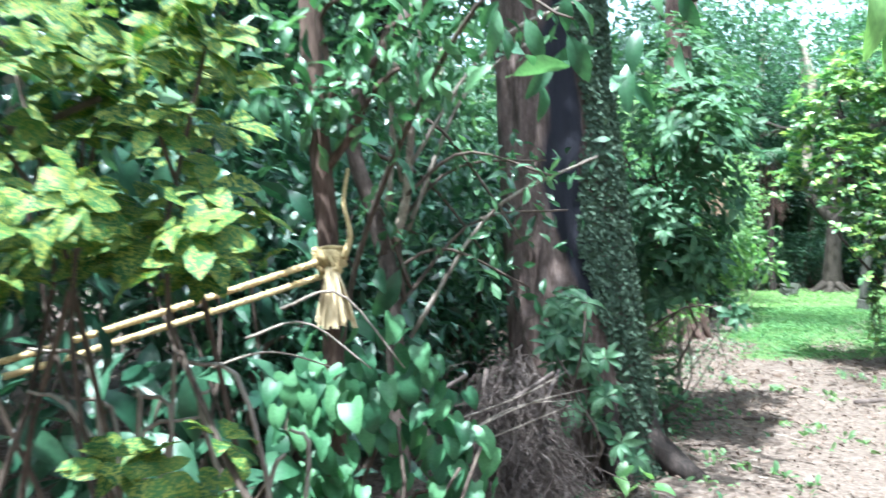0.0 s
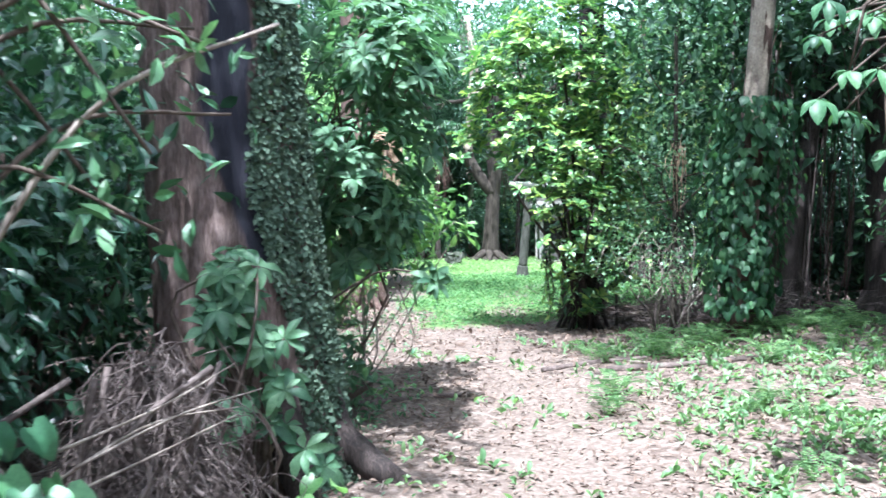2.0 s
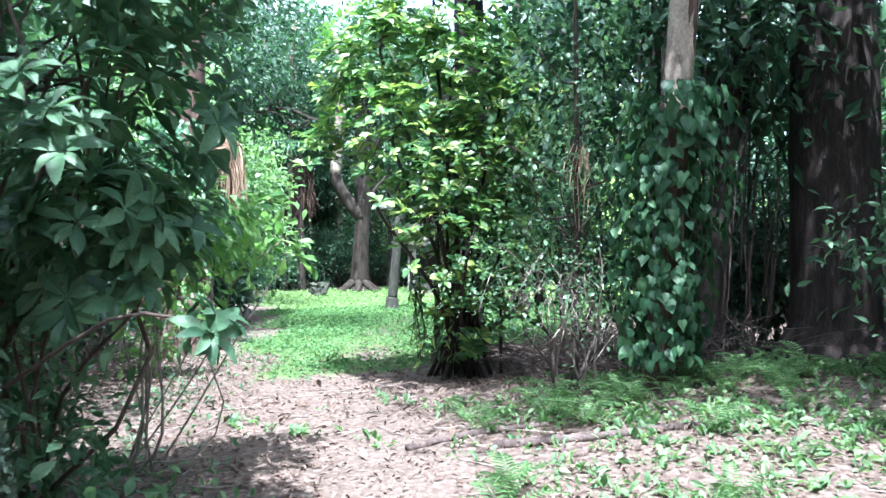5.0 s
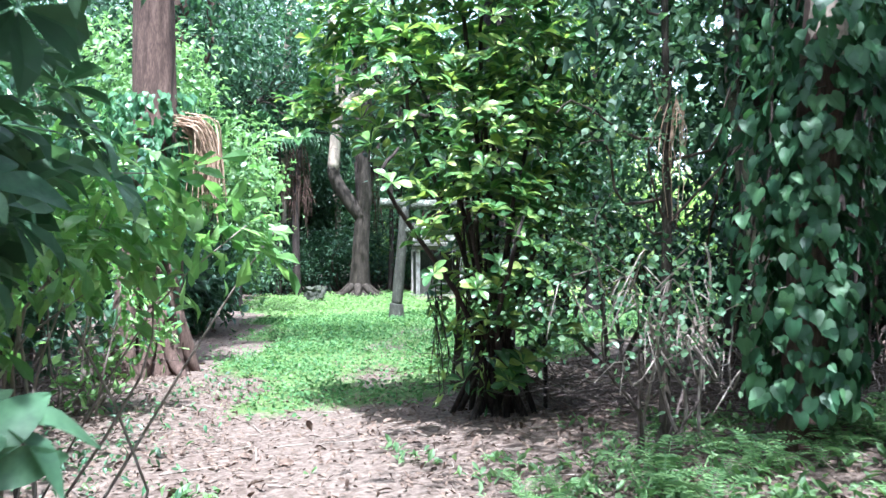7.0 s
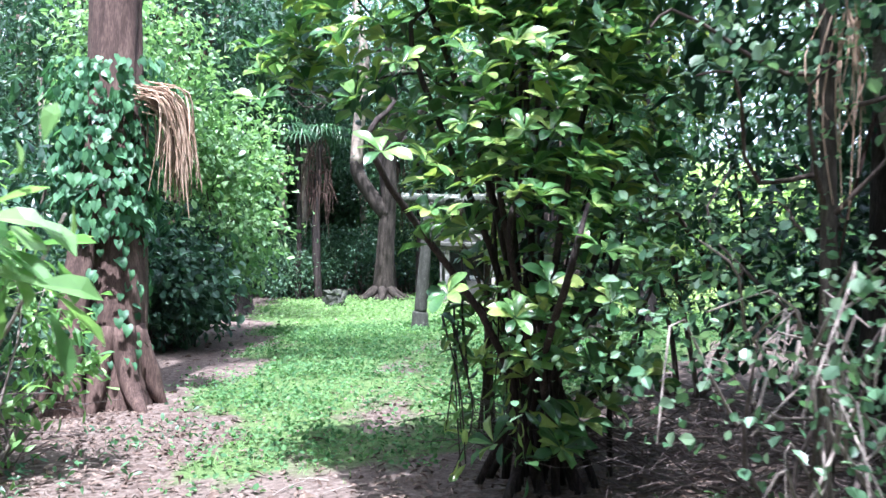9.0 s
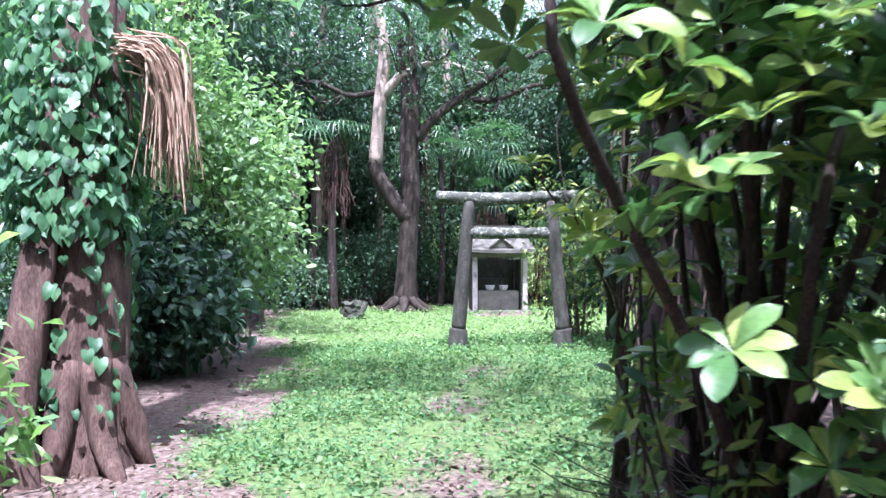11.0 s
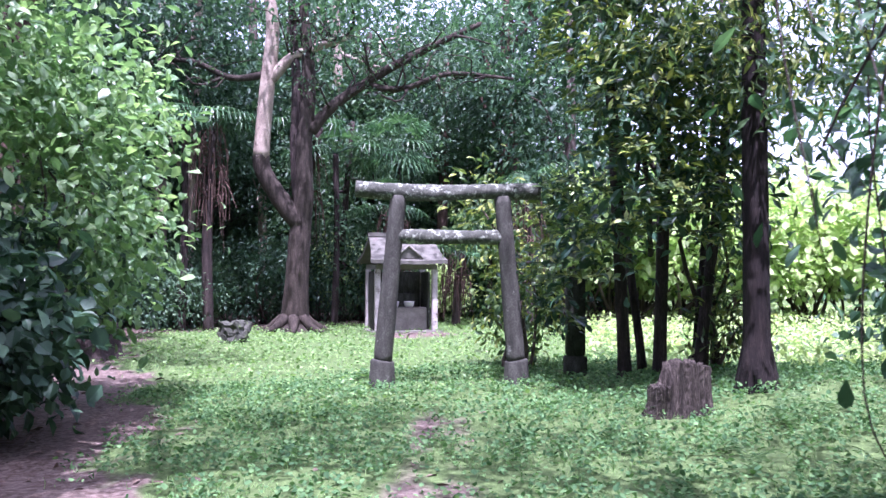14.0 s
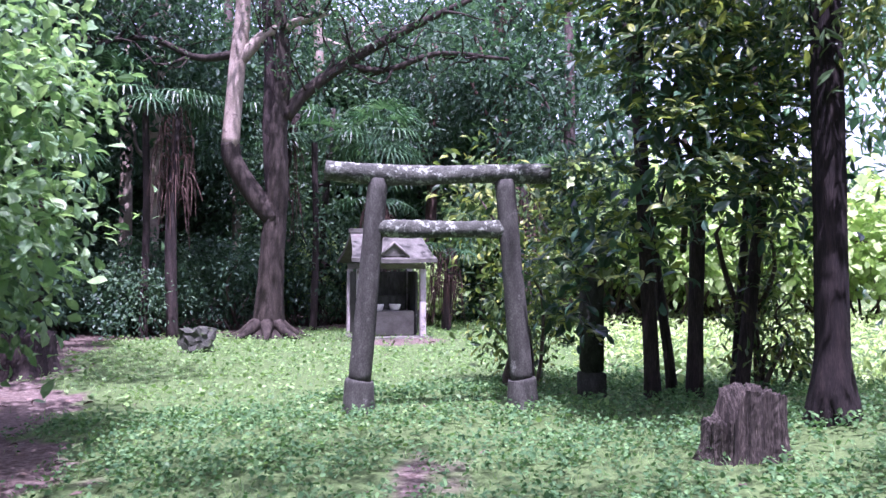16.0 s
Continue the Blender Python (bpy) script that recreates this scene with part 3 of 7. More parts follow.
    bu.inputs["Strength"].default_value, bu.inputs["Distance"].default_value = 0.8, 0.02
    l.new(fine.outputs[0], bu.inputs["Height"])
    l.new(bu.outputs[0], b.inputs["Normal"])
    return m


ground_mesh.materials.append(ground_material())
tagged(new("ground", ground_mesh), "leaf-littered brown forest floor with a green grassy clearing", "ground", kind="structure")

# ---------------------------------------------------------------- shrine clearing: torii, shrine, stones
TU = np.array([0.843, -0.538])          # along the torii's beam
TV = np.array([0.538, 0.843])           # through it, towards the shrine
TC = np.array([11.42, 21.38])           # its middle on the ground


def torii():
    z0 = gz(*TC)
    root = thing("torii_gate", TC[0], TC[1], z0, "grey weathered stone torii gate with lichen standing on grass", "torii")

    def at(u, z, v=0.0):
        return np.array([TC[0] + TU[0] * u + TV[0] * v, TC[1] + TU[1] * u + TV[1] * v, z0 + z])
    for s in (-1, 1):
        foot, top = at(s * 0.845, 0.3), at(s * 0.66, 2.4)
        p = spline([foot, foot * 0.5 + top * 0.5, top], 22)
        part("post", tube(p, [0.118, 0.102], 20, 0.06, seed=3 + s), STONE_POST, root)
        base = [at(s * 0.865, -0.25), at(s * 0.853, 0.0), at(s * 0.848, 0.3), at(s * 0.846, 0.325), at(s * 0.845, 0.33)]
        part("post_base", tube(np.array(base), [0.175, 0.168, 0.15, 0.145, 0.12], 20, 0.03, seed=9 + s), STONE_POST, root, "thicker stone sleeve at the post's foot")
    p = np.array([at(u, 2.445 + 0.012 * math.sin(3 * u) + 0.03 * (u / 1.2) ** 2) for u in np.linspace(-1.2, 1.14, 44)])
    part("top_beam", tube(p, np.interp(np.linspace(0, 1, 44), [0, 0.5, 1], [0.108, 0.1, 0.1]), 20, 0.17, seed=5), STONE, root, "lichen-spotted round stone top beam")
    p = np.array([at(u, 1.88) for u in np.linspace(-0.66, 0.66, 30)])
    part("lower_beam", tube(p, [0.09, 0.09], 18, 0.17, seed=6), STONE, root, "lichen-spotted round stone tie beam")


torii()


def shrine():
    c, ang = (16.72, 30.6), math.atan2(-0.37, 0.93)
    z0 = gz(*c)
    root = thing("stone_shrine", c[0], c[1], z0, "small weathered grey stone shrine with pale posts and a gabled roof", "shrine")
    m = Matrix.Translation((c[0], c[1], z0 - 0.05)) @ Matrix.Rotation(ang, 4, 'Z') @ Matrix.Diagonal((0.88, 0.95, 1.0, 1))

    def b(name, x0, y0, za, x1, y1, zb, material, bev=0.015, label=""):
        return part(name, moved(box(x0, y0, za, x1, y1, zb, bev), m), material, root, label, smooth=False)
    b("plinth", -1.0, -0.95, -0.1, 1.0, 0.9, 0.07, CONCRETE, 0.02, "low cracked stone slab")
    b("step", 0.2, -1.4, -0.1, 1.1, -0.96, 0.035, CONCRETE, 0.02, "loose flat stone before the shrine")
    for x in (-0.8, 0.8):
        for y in (-0.72, 0.72):
            b("post", x - 0.075, y - 0.075, 0.072, x + 0.075, y + 0.075, 1.56, POST_PALE, 0.012)
    b("back_wall", -0.722, 0.66, 0.072, 0.722, 0.74, 1.5, STONE_POST)
    for x in (-1, 1):
        b("side_wall", x * 0.78 - 0.03, -0.2, 0.072, x * 0.78 + 0.03, 0.642, 1.5, STONE_POST)
    b("altar", -0.66, -0.45, 0.072, 0.66, 0.3, 0.62, CONCRETE, 0.02, "grey concrete offering altar")
    b("altar_tier", -0.6, 0.302, 0.072, 0.6, 0.655, 0.95, STONE_POST, 0.02)
    b("front_lintel", -0.86, -0.8, 1.56, 0.86, -0.64, 1.68, CONCRETE)
    b("back_lintel", -0.86, 0.64, 1.56, 0.86, 0.8, 1.68, CONCRETE)
    # roof: two sloping slabs that sweep out to the eaves
    for s in (-1, 1):
        rows = []
        for k, (y, z, w) in enumerate([(0, 2.38, 0.92), (0.35, 2.18, 0.94), (0.7, 1.95, 0.98), (1.0, 1.8, 1.04), (1.12, 1.76, 1.07)]):
            for zz in (z, z - 0.085):
                for x in (-w, -w / 3, w / 3, w):
                    rows.append((x, s * y, zz + (0.03 * abs(x / w) ** 2 if k > 1 else 0)))
        f = []
        for k in range(4):
            a = k * 8
            for i in range(3):
                f += [(a + i, a + i + 1, a + 9 + i, a + 8 + i), (a + 4 + i, a + 12 + i, a + 13 + i, a + 5 + i)]
            f += [(a, a + 8, a + 12, a + 4), (a + 3, a + 7, a + 15, a + 11)]
        for i in range(3):
            f += [(32 + i, 33 + i, 37 + i, 36 + i)]
        f = np.array(f)
        part("roof_slab", moved((np.array(rows, float), np.vstack([f[:, [0, 1, 2]], f[:, [0, 2, 3]]])), m), ROOF, root, "", smooth=False)
    b("ridge", -0.95, -0.07, 2.36, 0.95, 0.07, 2.47, ROOF)
    # small gable over the front
    gv2 = np.array([(-0.34, -1.0, 1.83), (0.34, -1.0, 1.83), (0.0, -1.0, 2.1), (-0.34, -0.6, 1.95), (0.34, -0.6, 1.95), (0.0, -0.45, 2.12)], float)
    gable = part("gable", moved((gv2, np.array([(0, 1, 2), (0, 2, 5), (0, 5, 3), (1, 4, 5), (1, 5, 2), (0, 3, 4), (0, 4, 1)])), m), ROOF, root, "small triangular front gable", smooth=False)
    for s in (-1, 1):
        e = moved(tube(np.array([(s * 0.38, -1.03, 1.82), (s * 0.19, -1.03, 1.98), (0, -1.03, 2.13)]), [0.03, 0.03], 6), m)
        part("gable_edge", e, CONCRETE, gable)
    for i, x in enumerate((-0.22, 0.22)):
        prof = [(0.0, 0.0), (0.09, 0.0), (0.13, 0.05), (0.15, 0.13), (0.155, 0.145), (0.135, 0.14), (0.1, 0.05), (0.0, 0.035)]
        n = 18
        v, f = [], []
        for r, z in prof:
            for a in range(n):
                v.append((x + r * math.cos(6.2832 * a / n), -0.15 + r * math.sin(6.2832 * a / n), 0.622 + z))
        for k in range(len(prof) - 1):
            for a in range(n):
                q = [k * n + a, k * n + (a + 1) % n, (k + 1) * n + (a + 1) % n, (k + 1) * n + a]
                f += [q[:3], [q[0], q[2], q[3]]]
        v = moved((np.array(v), np.array(f)), m)
        solid("offering_bowl", v, CERAMIC, "white ceramic offering bowl on the altar", "bowl", group="bowls on the altar", smooth=True)


shrine()


def rough_block(x, y, sx, sy, sz, material, name, label, category, seed, turn=0.0, lump=0.06, sub=5):
    """A worn stone block: a box cut fine and made uneven."""
    bm = bmesh.new()
    bmesh.ops.create_cube(bm, size=1)
    bmesh.ops.subdivide_edges(bm, edges=bm.edges[:], cuts=sub, use_grid_fill=True)
    for v in bm.verts:
        p = v.co.copy()
        q = noise.noise_vector(p * 3.1 + Vector((seed, seed * 0.7, 0))) * lump * 2 + noise.noise_vector(p * 8 + Vector((seed, 0, 5))) * lump
        round_off = 1 - 0.06 * (abs(p.x * 2) ** 4 + abs(p.y * 2) ** 4) * 0.8
        v.co = Vector((p.x * sx * round_off, p.y * sy * round_off, (p.z + 0.5) * sz)) + q * min(sx, sy, sz)
    bmesh.ops.triangulate(bm, faces=bm.faces[:])
    me = bpy.data.meshes.new(name)
    bm.to_mesh(me)
    bm.free()
    me.materials.append(material)
    ob = new(name, me)
    ob.location, ob.rotation_euler = (x, y, gz(x, y) - 0.04), (0, 0, turn)
    return tagged(ob, label, category)


rough_block(11.85, 29.3, 0.5, 0.46, 0.46, STONE_MOSS, "stone_block", "squat mossy pitted stone block on the grass", "stone", 3, 0.4, 0.1)


def pillar():
    x, y = 13.2, 20.95
    root = thing("stone_pillar", x, y, gz(x, y), "upright square grey stone marker pillar beside the trees", "pillar")
    m = Matrix.Translation((x, y, gz(x, y) - 0.05)) @ Matrix.Rotation(-0.5, 4, 'Z') @ Matrix.Diagonal((0.8, 0.8, 0.95, 1))
    part("base", moved(box(-0.17, -0.15, 0, 0.17, 0.15, 0.36, 0.015), m), STONE_POST, root)
    part("shaft", moved(box(-0.145, -0.125, 0.36, 0.145, 0.125, 1.55, 0.02), m), STONE_POST, root)
    part("cap", moved(box(-0.12, -0.1, 1.55, 0.12, 0.1, 1.62, 0.025), m), STONE_POST, root)


pillar()


def stump(x, y, r, h, name, label, seed, material=STUMP_MAT, split=True):
    """A rotting stump: deeply grooved shell, jagged rim, one side split off lower, hollow top."""
    z0 = gz(x, y)
    g = np.random.default_rng(seed)
    seg = 96
    ang = np.linspace(0, 2 * np.pi, seg, endpoint=False)
    fl = 1 + 0.09 * np.sin(3 * ang + 0.6) + 0.07 * np.abs(np.sin(4.5 * ang + seed)) + 0.05 * np.sin(13 * ang + 1) + 0.09 * (g.random(seg) - 0.5)
    drop = 0.4 * smooth01(np.cos(ang - 2.6), 0.62, 0.66) if split else 0
    rim = h * (1 - drop - 0.1 * g.random(seg) * (g.random(seg) < 0.4) + 0.06 * np.sin(2 * ang) - 0.03 * g.random(seg))
    if split:
        fl = fl * (1 + 0.16 * smooth01(np.cos(ang - 2.6), 0.62, 0.7) - 0.12 * np.exp(-((ang - 3.5) / 0.07) ** 2) - 0.1 * np.exp(-((ang - 2.0) / 0.06) ** 2))
    v, rows = [], 16
    for k in range(rows):
        t = k / (rows - 1)
        rr = r * fl * (1.06 - 0.02 * t + 0.22 * (1 - t) ** 4 * (1 + 0.6 * np.sin(5 * ang + 2))) * (1 + 0.035 * (g.random(seg) - 0.5))
        v.append(np.stack([x + rr * np.cos(ang), y + rr * np.sin(ang), z0 - 0.08 + (rim + 0.08) * t], -1))
    for q, dz in ((0.84, -0.04), (0.55, -0.3), (0.15, -0.42)):
        rr = r * fl * q
        v.append(np.stack([x + rr * np.cos(ang), y + rr * np.sin(ang), z0 + rim + dz * h + 0.03 * (g.random(seg) - 0.5)], -1))
    v = np.concatenate(v)
    n = rows + 3
    i, j = np.meshgrid(np.arange(n - 1), np.arange(seg), indexing="ij")
    q = np.stack([i * seg + j, i * seg + (j + 1) % seg, (i + 1) * seg + (j + 1) % seg, (i + 1) * seg + j], -1).reshape(-1, 4)
    v = np.vstack([v, [x, y, z0 + h * 0.5]])
    k = np.arange(seg)
    top = np.stack([(n - 1) * seg + k, (n - 1) * seg + (k + 1) % seg, np.full(seg, len(v) - 1)], -1)
    f = np.vstack([q[:, [0, 1, 2]], q[:, [0, 2, 3]], top])
    return solid(name, (v, f), material, label, "stump", smooth=False)


stump(11.62, 17.92, 0.235, 0.47, "tree_stump", "grey split tree stump rotting among low weeds", 4)
stump(8.5, 27.3, 0.42, 0.6, "tree_stump", "dark root-flared old stump at the edge of the grass", 8, BARK_DARK)

# ---------------------------------------------------------------- trees
def limb_geo(a, b, r0, r1, sag=0.15, n=10, seed=0, rough=0.1):
    g = np.random.default_rng(seed)
    a, b = np.asarray(a, float), np.asarray(b, float)
    L = np.linalg.norm(b - a)
    mid1 = a * 0.67 + b * 0.33 + g.normal(size=3) * 0.08 * L + np.array([0, 0, -sag * L * 0.3])
    mid2 = a * 0.33 + b * 0.67 + g.normal(size=3) * 0.08 * L + np.array([0, 0, sag * L * 0.4])
    return tube(spline([a, mid1, mid2, b], n), [r0, r1], 8, rough, seed=seed)


def trunk_geo(pts, radii, seg=18, rough=0.1, flute=5, seed=0, n=28, ridge=0.0):
    return tube(spline(pts, n), radii, seg, rough, flute=flute, seed=seed, ridge=ridge)


def plain_tree(name, label, x, y, h, r, lobes, leaf_mat, bark, clusters, per, size, kind="far", lean=(0, 0), spread=0.25, seed=0, group="", limbs=5, flare=1.6):
    """Trunk, limbs that reach into the lobes, and a crown. Lobes are relative to the foot."""
    g = np.random.default_rng(seed)
    z0 = gz(x, y)
    root = thing(name, x, y, z0, label, "tree", group)
    top = np.array([x + lean[0], y + lean[1], z0 + h])
    pts = [(x, y, z0 - 0.15), (x + lean[0] * 0.1, y + lean[1] * 0.1, z0 + h * 0.12), (x + lean[0] * 0.5 + g.normal() * 0.06, y + lean[1] * 0.5 + g.normal() * 0.06, z0 + h * 0.55), top]
    part("trunk", trunk_geo(pts, [r * flare, r * 1.05, r, r * 0.85, r * 0.55], 24 if group else 48, 0.08 if group else 0.05, 5, seed, 28 if group else 60, 0.0 if group else 0.06), bark, root)
    lobes = [(x + a, y + b, z0 + c, d, e, f) for a, b, c, d, e, f in lobes]
    sp = spline(pts, 40)
    for i in range(min(limbs, len(lobes))):
        L = np.array(lobes[i][:3])
        zz = min(L[2] - 0.3, z0 + h * 0.95)
        k = int(np.argmin(abs(sp[:, 2] - max(zz - 0.6, z0 + 0.3 * h))))
        part("limb", limb_geo(sp[k], L, r * 0.4, r * 0.12, seed=seed + i), bark, root)
    geo, _ = crown(lobes, clusters, per, size, kind, spread, rng=g)
    part("crown", geo, leaf_mat, root, smooth=False)
    return root


# the great tree beside the shrine: forked, with long bare arms
def great_tree():
    x, y = 14.4, 31.8
    z0 = gz(x, y)
    root = thing("forked_tree", x, y, z0, "tall forked tree with a brown trunk, pale arm and spreading boughs", "tree")
    ru, rv = np.array([0.84, -0.54]), np.array([0.54, 0.84])

    def at(u, z, v=0.0):
        return (x + ru[0] * u + rv[0] * v, y + ru[1] * u + rv[1] * v, z0 + z)
    part("trunk", trunk_geo([at(0, -0.1), at(0.02, 0.4), at(0.1, 2.0), at(0.22, 3.4)], [0.62, 0.34, 0.28, 0.26, 0.17], 44, 0.06, 6, 1, 50, 0.06), BARK_BROWN_SHADED, root)
    for i in range(7):
        a = i * 0.9 + 0.3
        c, s = math.cos(a), math.sin(a)
        part("root", tube(spline([at(0.25 * c, 0.3, 0.25 * s), at(0.6 * c, 0.08, 0.6 * s), at(1.1 * c, -0.05, 1.1 * s)], 10), [0.16, 0.09, 0.03], 8, 0.15, seed=i), BARK_BROWN_SHADED, root)
    part("bough", tube(spline([at(0.15, 2.6), at(-0.35, 3.2), at(-0.78, 3.9), at(-0.85, 4.3)], 16), [0.25, 0.22, 0.2], 14, 0.06, seed=2), BARK_BROWN_SHADED, root)
    part("bough", tube(spline([at(-0.85, 4.2), at(-0.78, 5.2), at(-0.7, 6.2), at(-0.6, 7.6), at(-0.9, 9.5)], 20), [0.2, 0.19, 0.17, 0.12], 14, 0.05, seed=3), BARK_PALE, root, "pale pinkish smooth-barked arm")
    part("bough", tube(spline([at(-0.7, 6.1), at(-0.15, 6.7), at(0.5, 7.0), at(1.3, 7.3)], 14), [0.15, 0.12, 0.08], 12, 0.05, seed=4), BARK_PALE, root, "pale pinkish smooth-barked arm")
    part("bough", tube(spline([at(0.14, 2.4), at(0.2, 3.3), at(0.2, 4.6), at(0.3, 6.2), at(0.1, 8.5)], 26), [0.2, 0.25, 0.21, 0.17, 0.1], 14, 0.1, seed=5), BARK_BROWN_SHADED, root)
    part("bough", tube(spline([at(0.1, 3.1), at(-0.02, 4.6), at(0.0, 6.0), at(-0.15, 8.2)], 18), [0.16, 0.13, 0.12, 0.08], 12, 0.1, seed=6), BARK_DARK, root)
    part("bough", tube(spline([at(0.35, 4.9), at(0.85, 5.5), at(1.8, 6.2), at(3.0, 6.9), at(4.6, 7.7)], 22), [0.15, 0.13, 0.11, 0.06], 12, 0.1, seed=7), BARK_BROWN_SHADED, root)
    part("bough", tube(spline([at(1.6, 6.1), at(2.6, 6.0), at(3.8, 6.4), at(5.4, 6.3)], 18), [0.09, 0.07, 0.04], 10, 0.1, seed=8), BARK_BROWN_SHADED, root)
    part("bough", tube(spline([at(-0.7, 6.3), at(-1.6, 6.2), at(-2.6, 6.6), at(-3.8, 6.5)], 16), [0.1, 0.07, 0.04], 10, 0.1, seed=9), BARK_BROWN_SHADED, root)
    # side branches and twigs off the boughs, with thin leafy sprays
    g = np.random.default_rng(12)
    runs = [[at(0.35, 4.9), at(0.85, 5.5), at(1.8, 6.2), at(3.0, 6.9), at(4.6, 7.7)], [at(1.6, 6.1), at(2.6, 6.0), at(3.8, 6.4), at(5.4, 6.3)], [at(-0.7, 6.3), at(-1.6, 6.2), at(-2.6, 6.6), at(-3.8, 6.5)], [at(0.2, 4.6), at(0.3, 6.2), at(0.1, 8.5)], [at(-0.15, 6.7), at(0.5, 7.0), at(1.3, 7.3)]]
    tips = []
    for i in range(64):
        run = spline(runs[i % 5], 30)
        a = run[int(g.integers(6, 29))]
        b = a + np.array([*(ru * g.normal() * 0.9 + rv * g.normal() * 0.7), g.uniform(-0.5, 1.2)])
        part("branch", limb_geo(a, b, g.uniform(0.02, 0.045), 0.008, 0.35, 9, 300 + i), BARK_BROWN_SHADED, root)
        tips.append(spline([a, b], 6)[2:])
    tips = np.repeat(np.concatenate(tips), 9, 0)
    tips = tips + g.normal(size=tips.shape) * 0.16
    part("sprays", leaves_at("far", tips, unit(g.normal(size=tips.shape) + np.array([0, 0, -0.3])), unit(g.normal(size=tips.shape) * 0.5 + np.array([0, 0, 1])), 0.12, g), LEAF_UNDER, root, smooth=False, kind="stuff")
    lob = [(*at(u, z, v), a, b, c) for u, z, v, a, b, c in [(-3.5, 8.2, 0.5, 2.2, 2.2, 1.6), (0, 9.5, 0, 2.8, 2.6, 1.7), (3.6, 8.6, 0, 2.4, 2.2, 1.4), (5.8, 7.4, 1.0, 1.6, 1.6, 1.0), (1.5, 7.9, -2.5, 2.0, 2.0, 1.1)]]
    geo, _ = crown(lob, 420, 14, 0.17, "far", 0.3, rng=np.random.default_rng(2))
    part("crown", geo, LEAF_MID, root, smooth=False)


great_tree()

# the great leaning trunk at the start, half wrapped in tiny creeper
def old_trunk():
    x, y = 1.1, 6.72
    z0 = gz(x, y)
    root = thing("old_tree", x, y, z0, "massive old red-barked tree with black scar, half covered in creeper", "tree")
    pts = spline([(x + 0.05, y, z0 - 0.2), (x + 0.0, y, z0 + 0.3), (x - 0.1, y + 0.02, z0 + 1.2), (x - 0.2, y + 0.05, z0 + 2.4), (x - 0.3, y + 0.1, z0 + 4.5), (x - 0.3, y, z0 + 8.5)], 130)
    rad = np.interp(np.linspace(0, 1, 130), [0, 0.07, 0.2, 0.5, 1], [0.78, 0.6, 0.52, 0.47, 0.36])
    v, f = tube(pts, rad, 110, 0.035, flute=6, seed=11, ridge=0.07)
    tr = part("trunk", (v, f), None, root)
    me = tr.data
    co = np.array(v)
    cx = np.interp(co[:, 2], pts[:, 2], pts[:, 0])
    cy = np.interp(co[:, 2], pts[:, 2], pts[:, 1])
    # angle round the trunk, 0 towards the path's start (-y), positive to +x
    ang = np.degrees(np.arctan2(co[:, 0] - cx, -(co[:, 1] - cy)))
    wob = 9 * np.sin(co[:, 2] * 2.1) + 5 * np.sin(co[:, 2] * 5.3 + 1)
    scar = 1.1 * np.exp(-((ang - 6 - wob) / 15.0) ** 2) * smooth01(co[:, 2], 0.9, 1.3)
    a = me.attributes.new("scar", 'FLOAT', 'POINT')
    a.data.foreach_set("value", scar.astype(np.float32))
    m = surface("old_red_bark", [(0.03, 0.021, 0.019), (0.1, 0.069, 0.06), (0.21, 0.16, 0.145)], 6, (3.2, 3.2, 0.6), 0.9, 1.0, 30)
    n, l = m.node_tree.nodes, m.node_tree.links
    b = n["Principled BSDF"]
    src = b.inputs["Base Color"].links[0].from_socket
    at = n.new("ShaderNodeAttribute")
    at.attribute_name = "scar"
    tn = n.new("ShaderNodeTexNoise")
    tn.inputs["Scale"].default_value, tn.inputs["Detail"].default_value = 9, 6
    ad = n.new("ShaderNodeMath")
    ad.operation = 'ADD'
    l.new(at.outputs["Fac"], ad.inputs[0])
    l.new(tn.outputs[0], ad.inputs[1])
    rr = ramp_node(n, [(0.72, (0, 0, 0)), (1.15, (1, 1, 1))])
    l.new(ad.outputs[0], rr.inputs[0])
    mx = n.new("ShaderNodeMix")
    mx.data_type = 'RGBA'
    l.new(rr.outputs[0], mx.inputs["Factor"])
    l.new(src, mx.inputs["A"])
    mx.inputs["B"].default_value = (0.013, 0.013, 0.02, 1)
    l.new(mx.outputs["Result"], b.inputs["Base Color"])
    me.materials.append(m)
    # buttress roots
    for i, (a0, L) in enumerate([(-1.2, 0.5), (0.2, 0.6), (1.0, 0.75), (2.2, 0.6), (3.6, 0.6), (4.6, 0.5)]):
        dx, dy = math.sin(a0), -math.cos(a0)
        part("root", tube(spline([(x + dx * 0.35, y + dy * 0.35, z0 + 0.55), (x + dx * 0.58, y + dy * 0.58, z0 + 0.18), (x + dx * (0.6 + L * 0.6), y + dy * (0.6 + L * 0.6), z0 - 0.08)], 10), [0.16, 0.12, 0.04], 10, 0.2, seed=i), BARK_DARK, root)
    # creeper on the side towards the path
    g = np.random.default_rng(21)
    k = 34000
    zz = g.uniform(z0, z0 + 5.5, k)
    aa = np.radians(g.uniform(14, 150, k) + 8 * np.sin(zz * 3))
    keep = g.random(k) < np.clip(0.95 + 0.3 * np.sin(zz * 4 + aa * 5), 0.7, 1)
    zz, aa = zz[keep], aa[keep]
    rr2 = np.interp(zz, pts[:, 2], rad) * 1.06 + 0.01
    cx, cy = np.interp(zz, pts[:, 2], pts[:, 0]), np.interp(zz, pts[:, 2], pts[:, 1])
    out = np.stack([np.sin(aa), -np.cos(aa), 0 * aa], -1)
    p = np.stack([cx, cy, zz], -1) + out * rr2[:, None]
    d = unit(g.normal(size=p.shape) * 0.7 + out * 0.4 + np.array([0, 0, -0.5]))
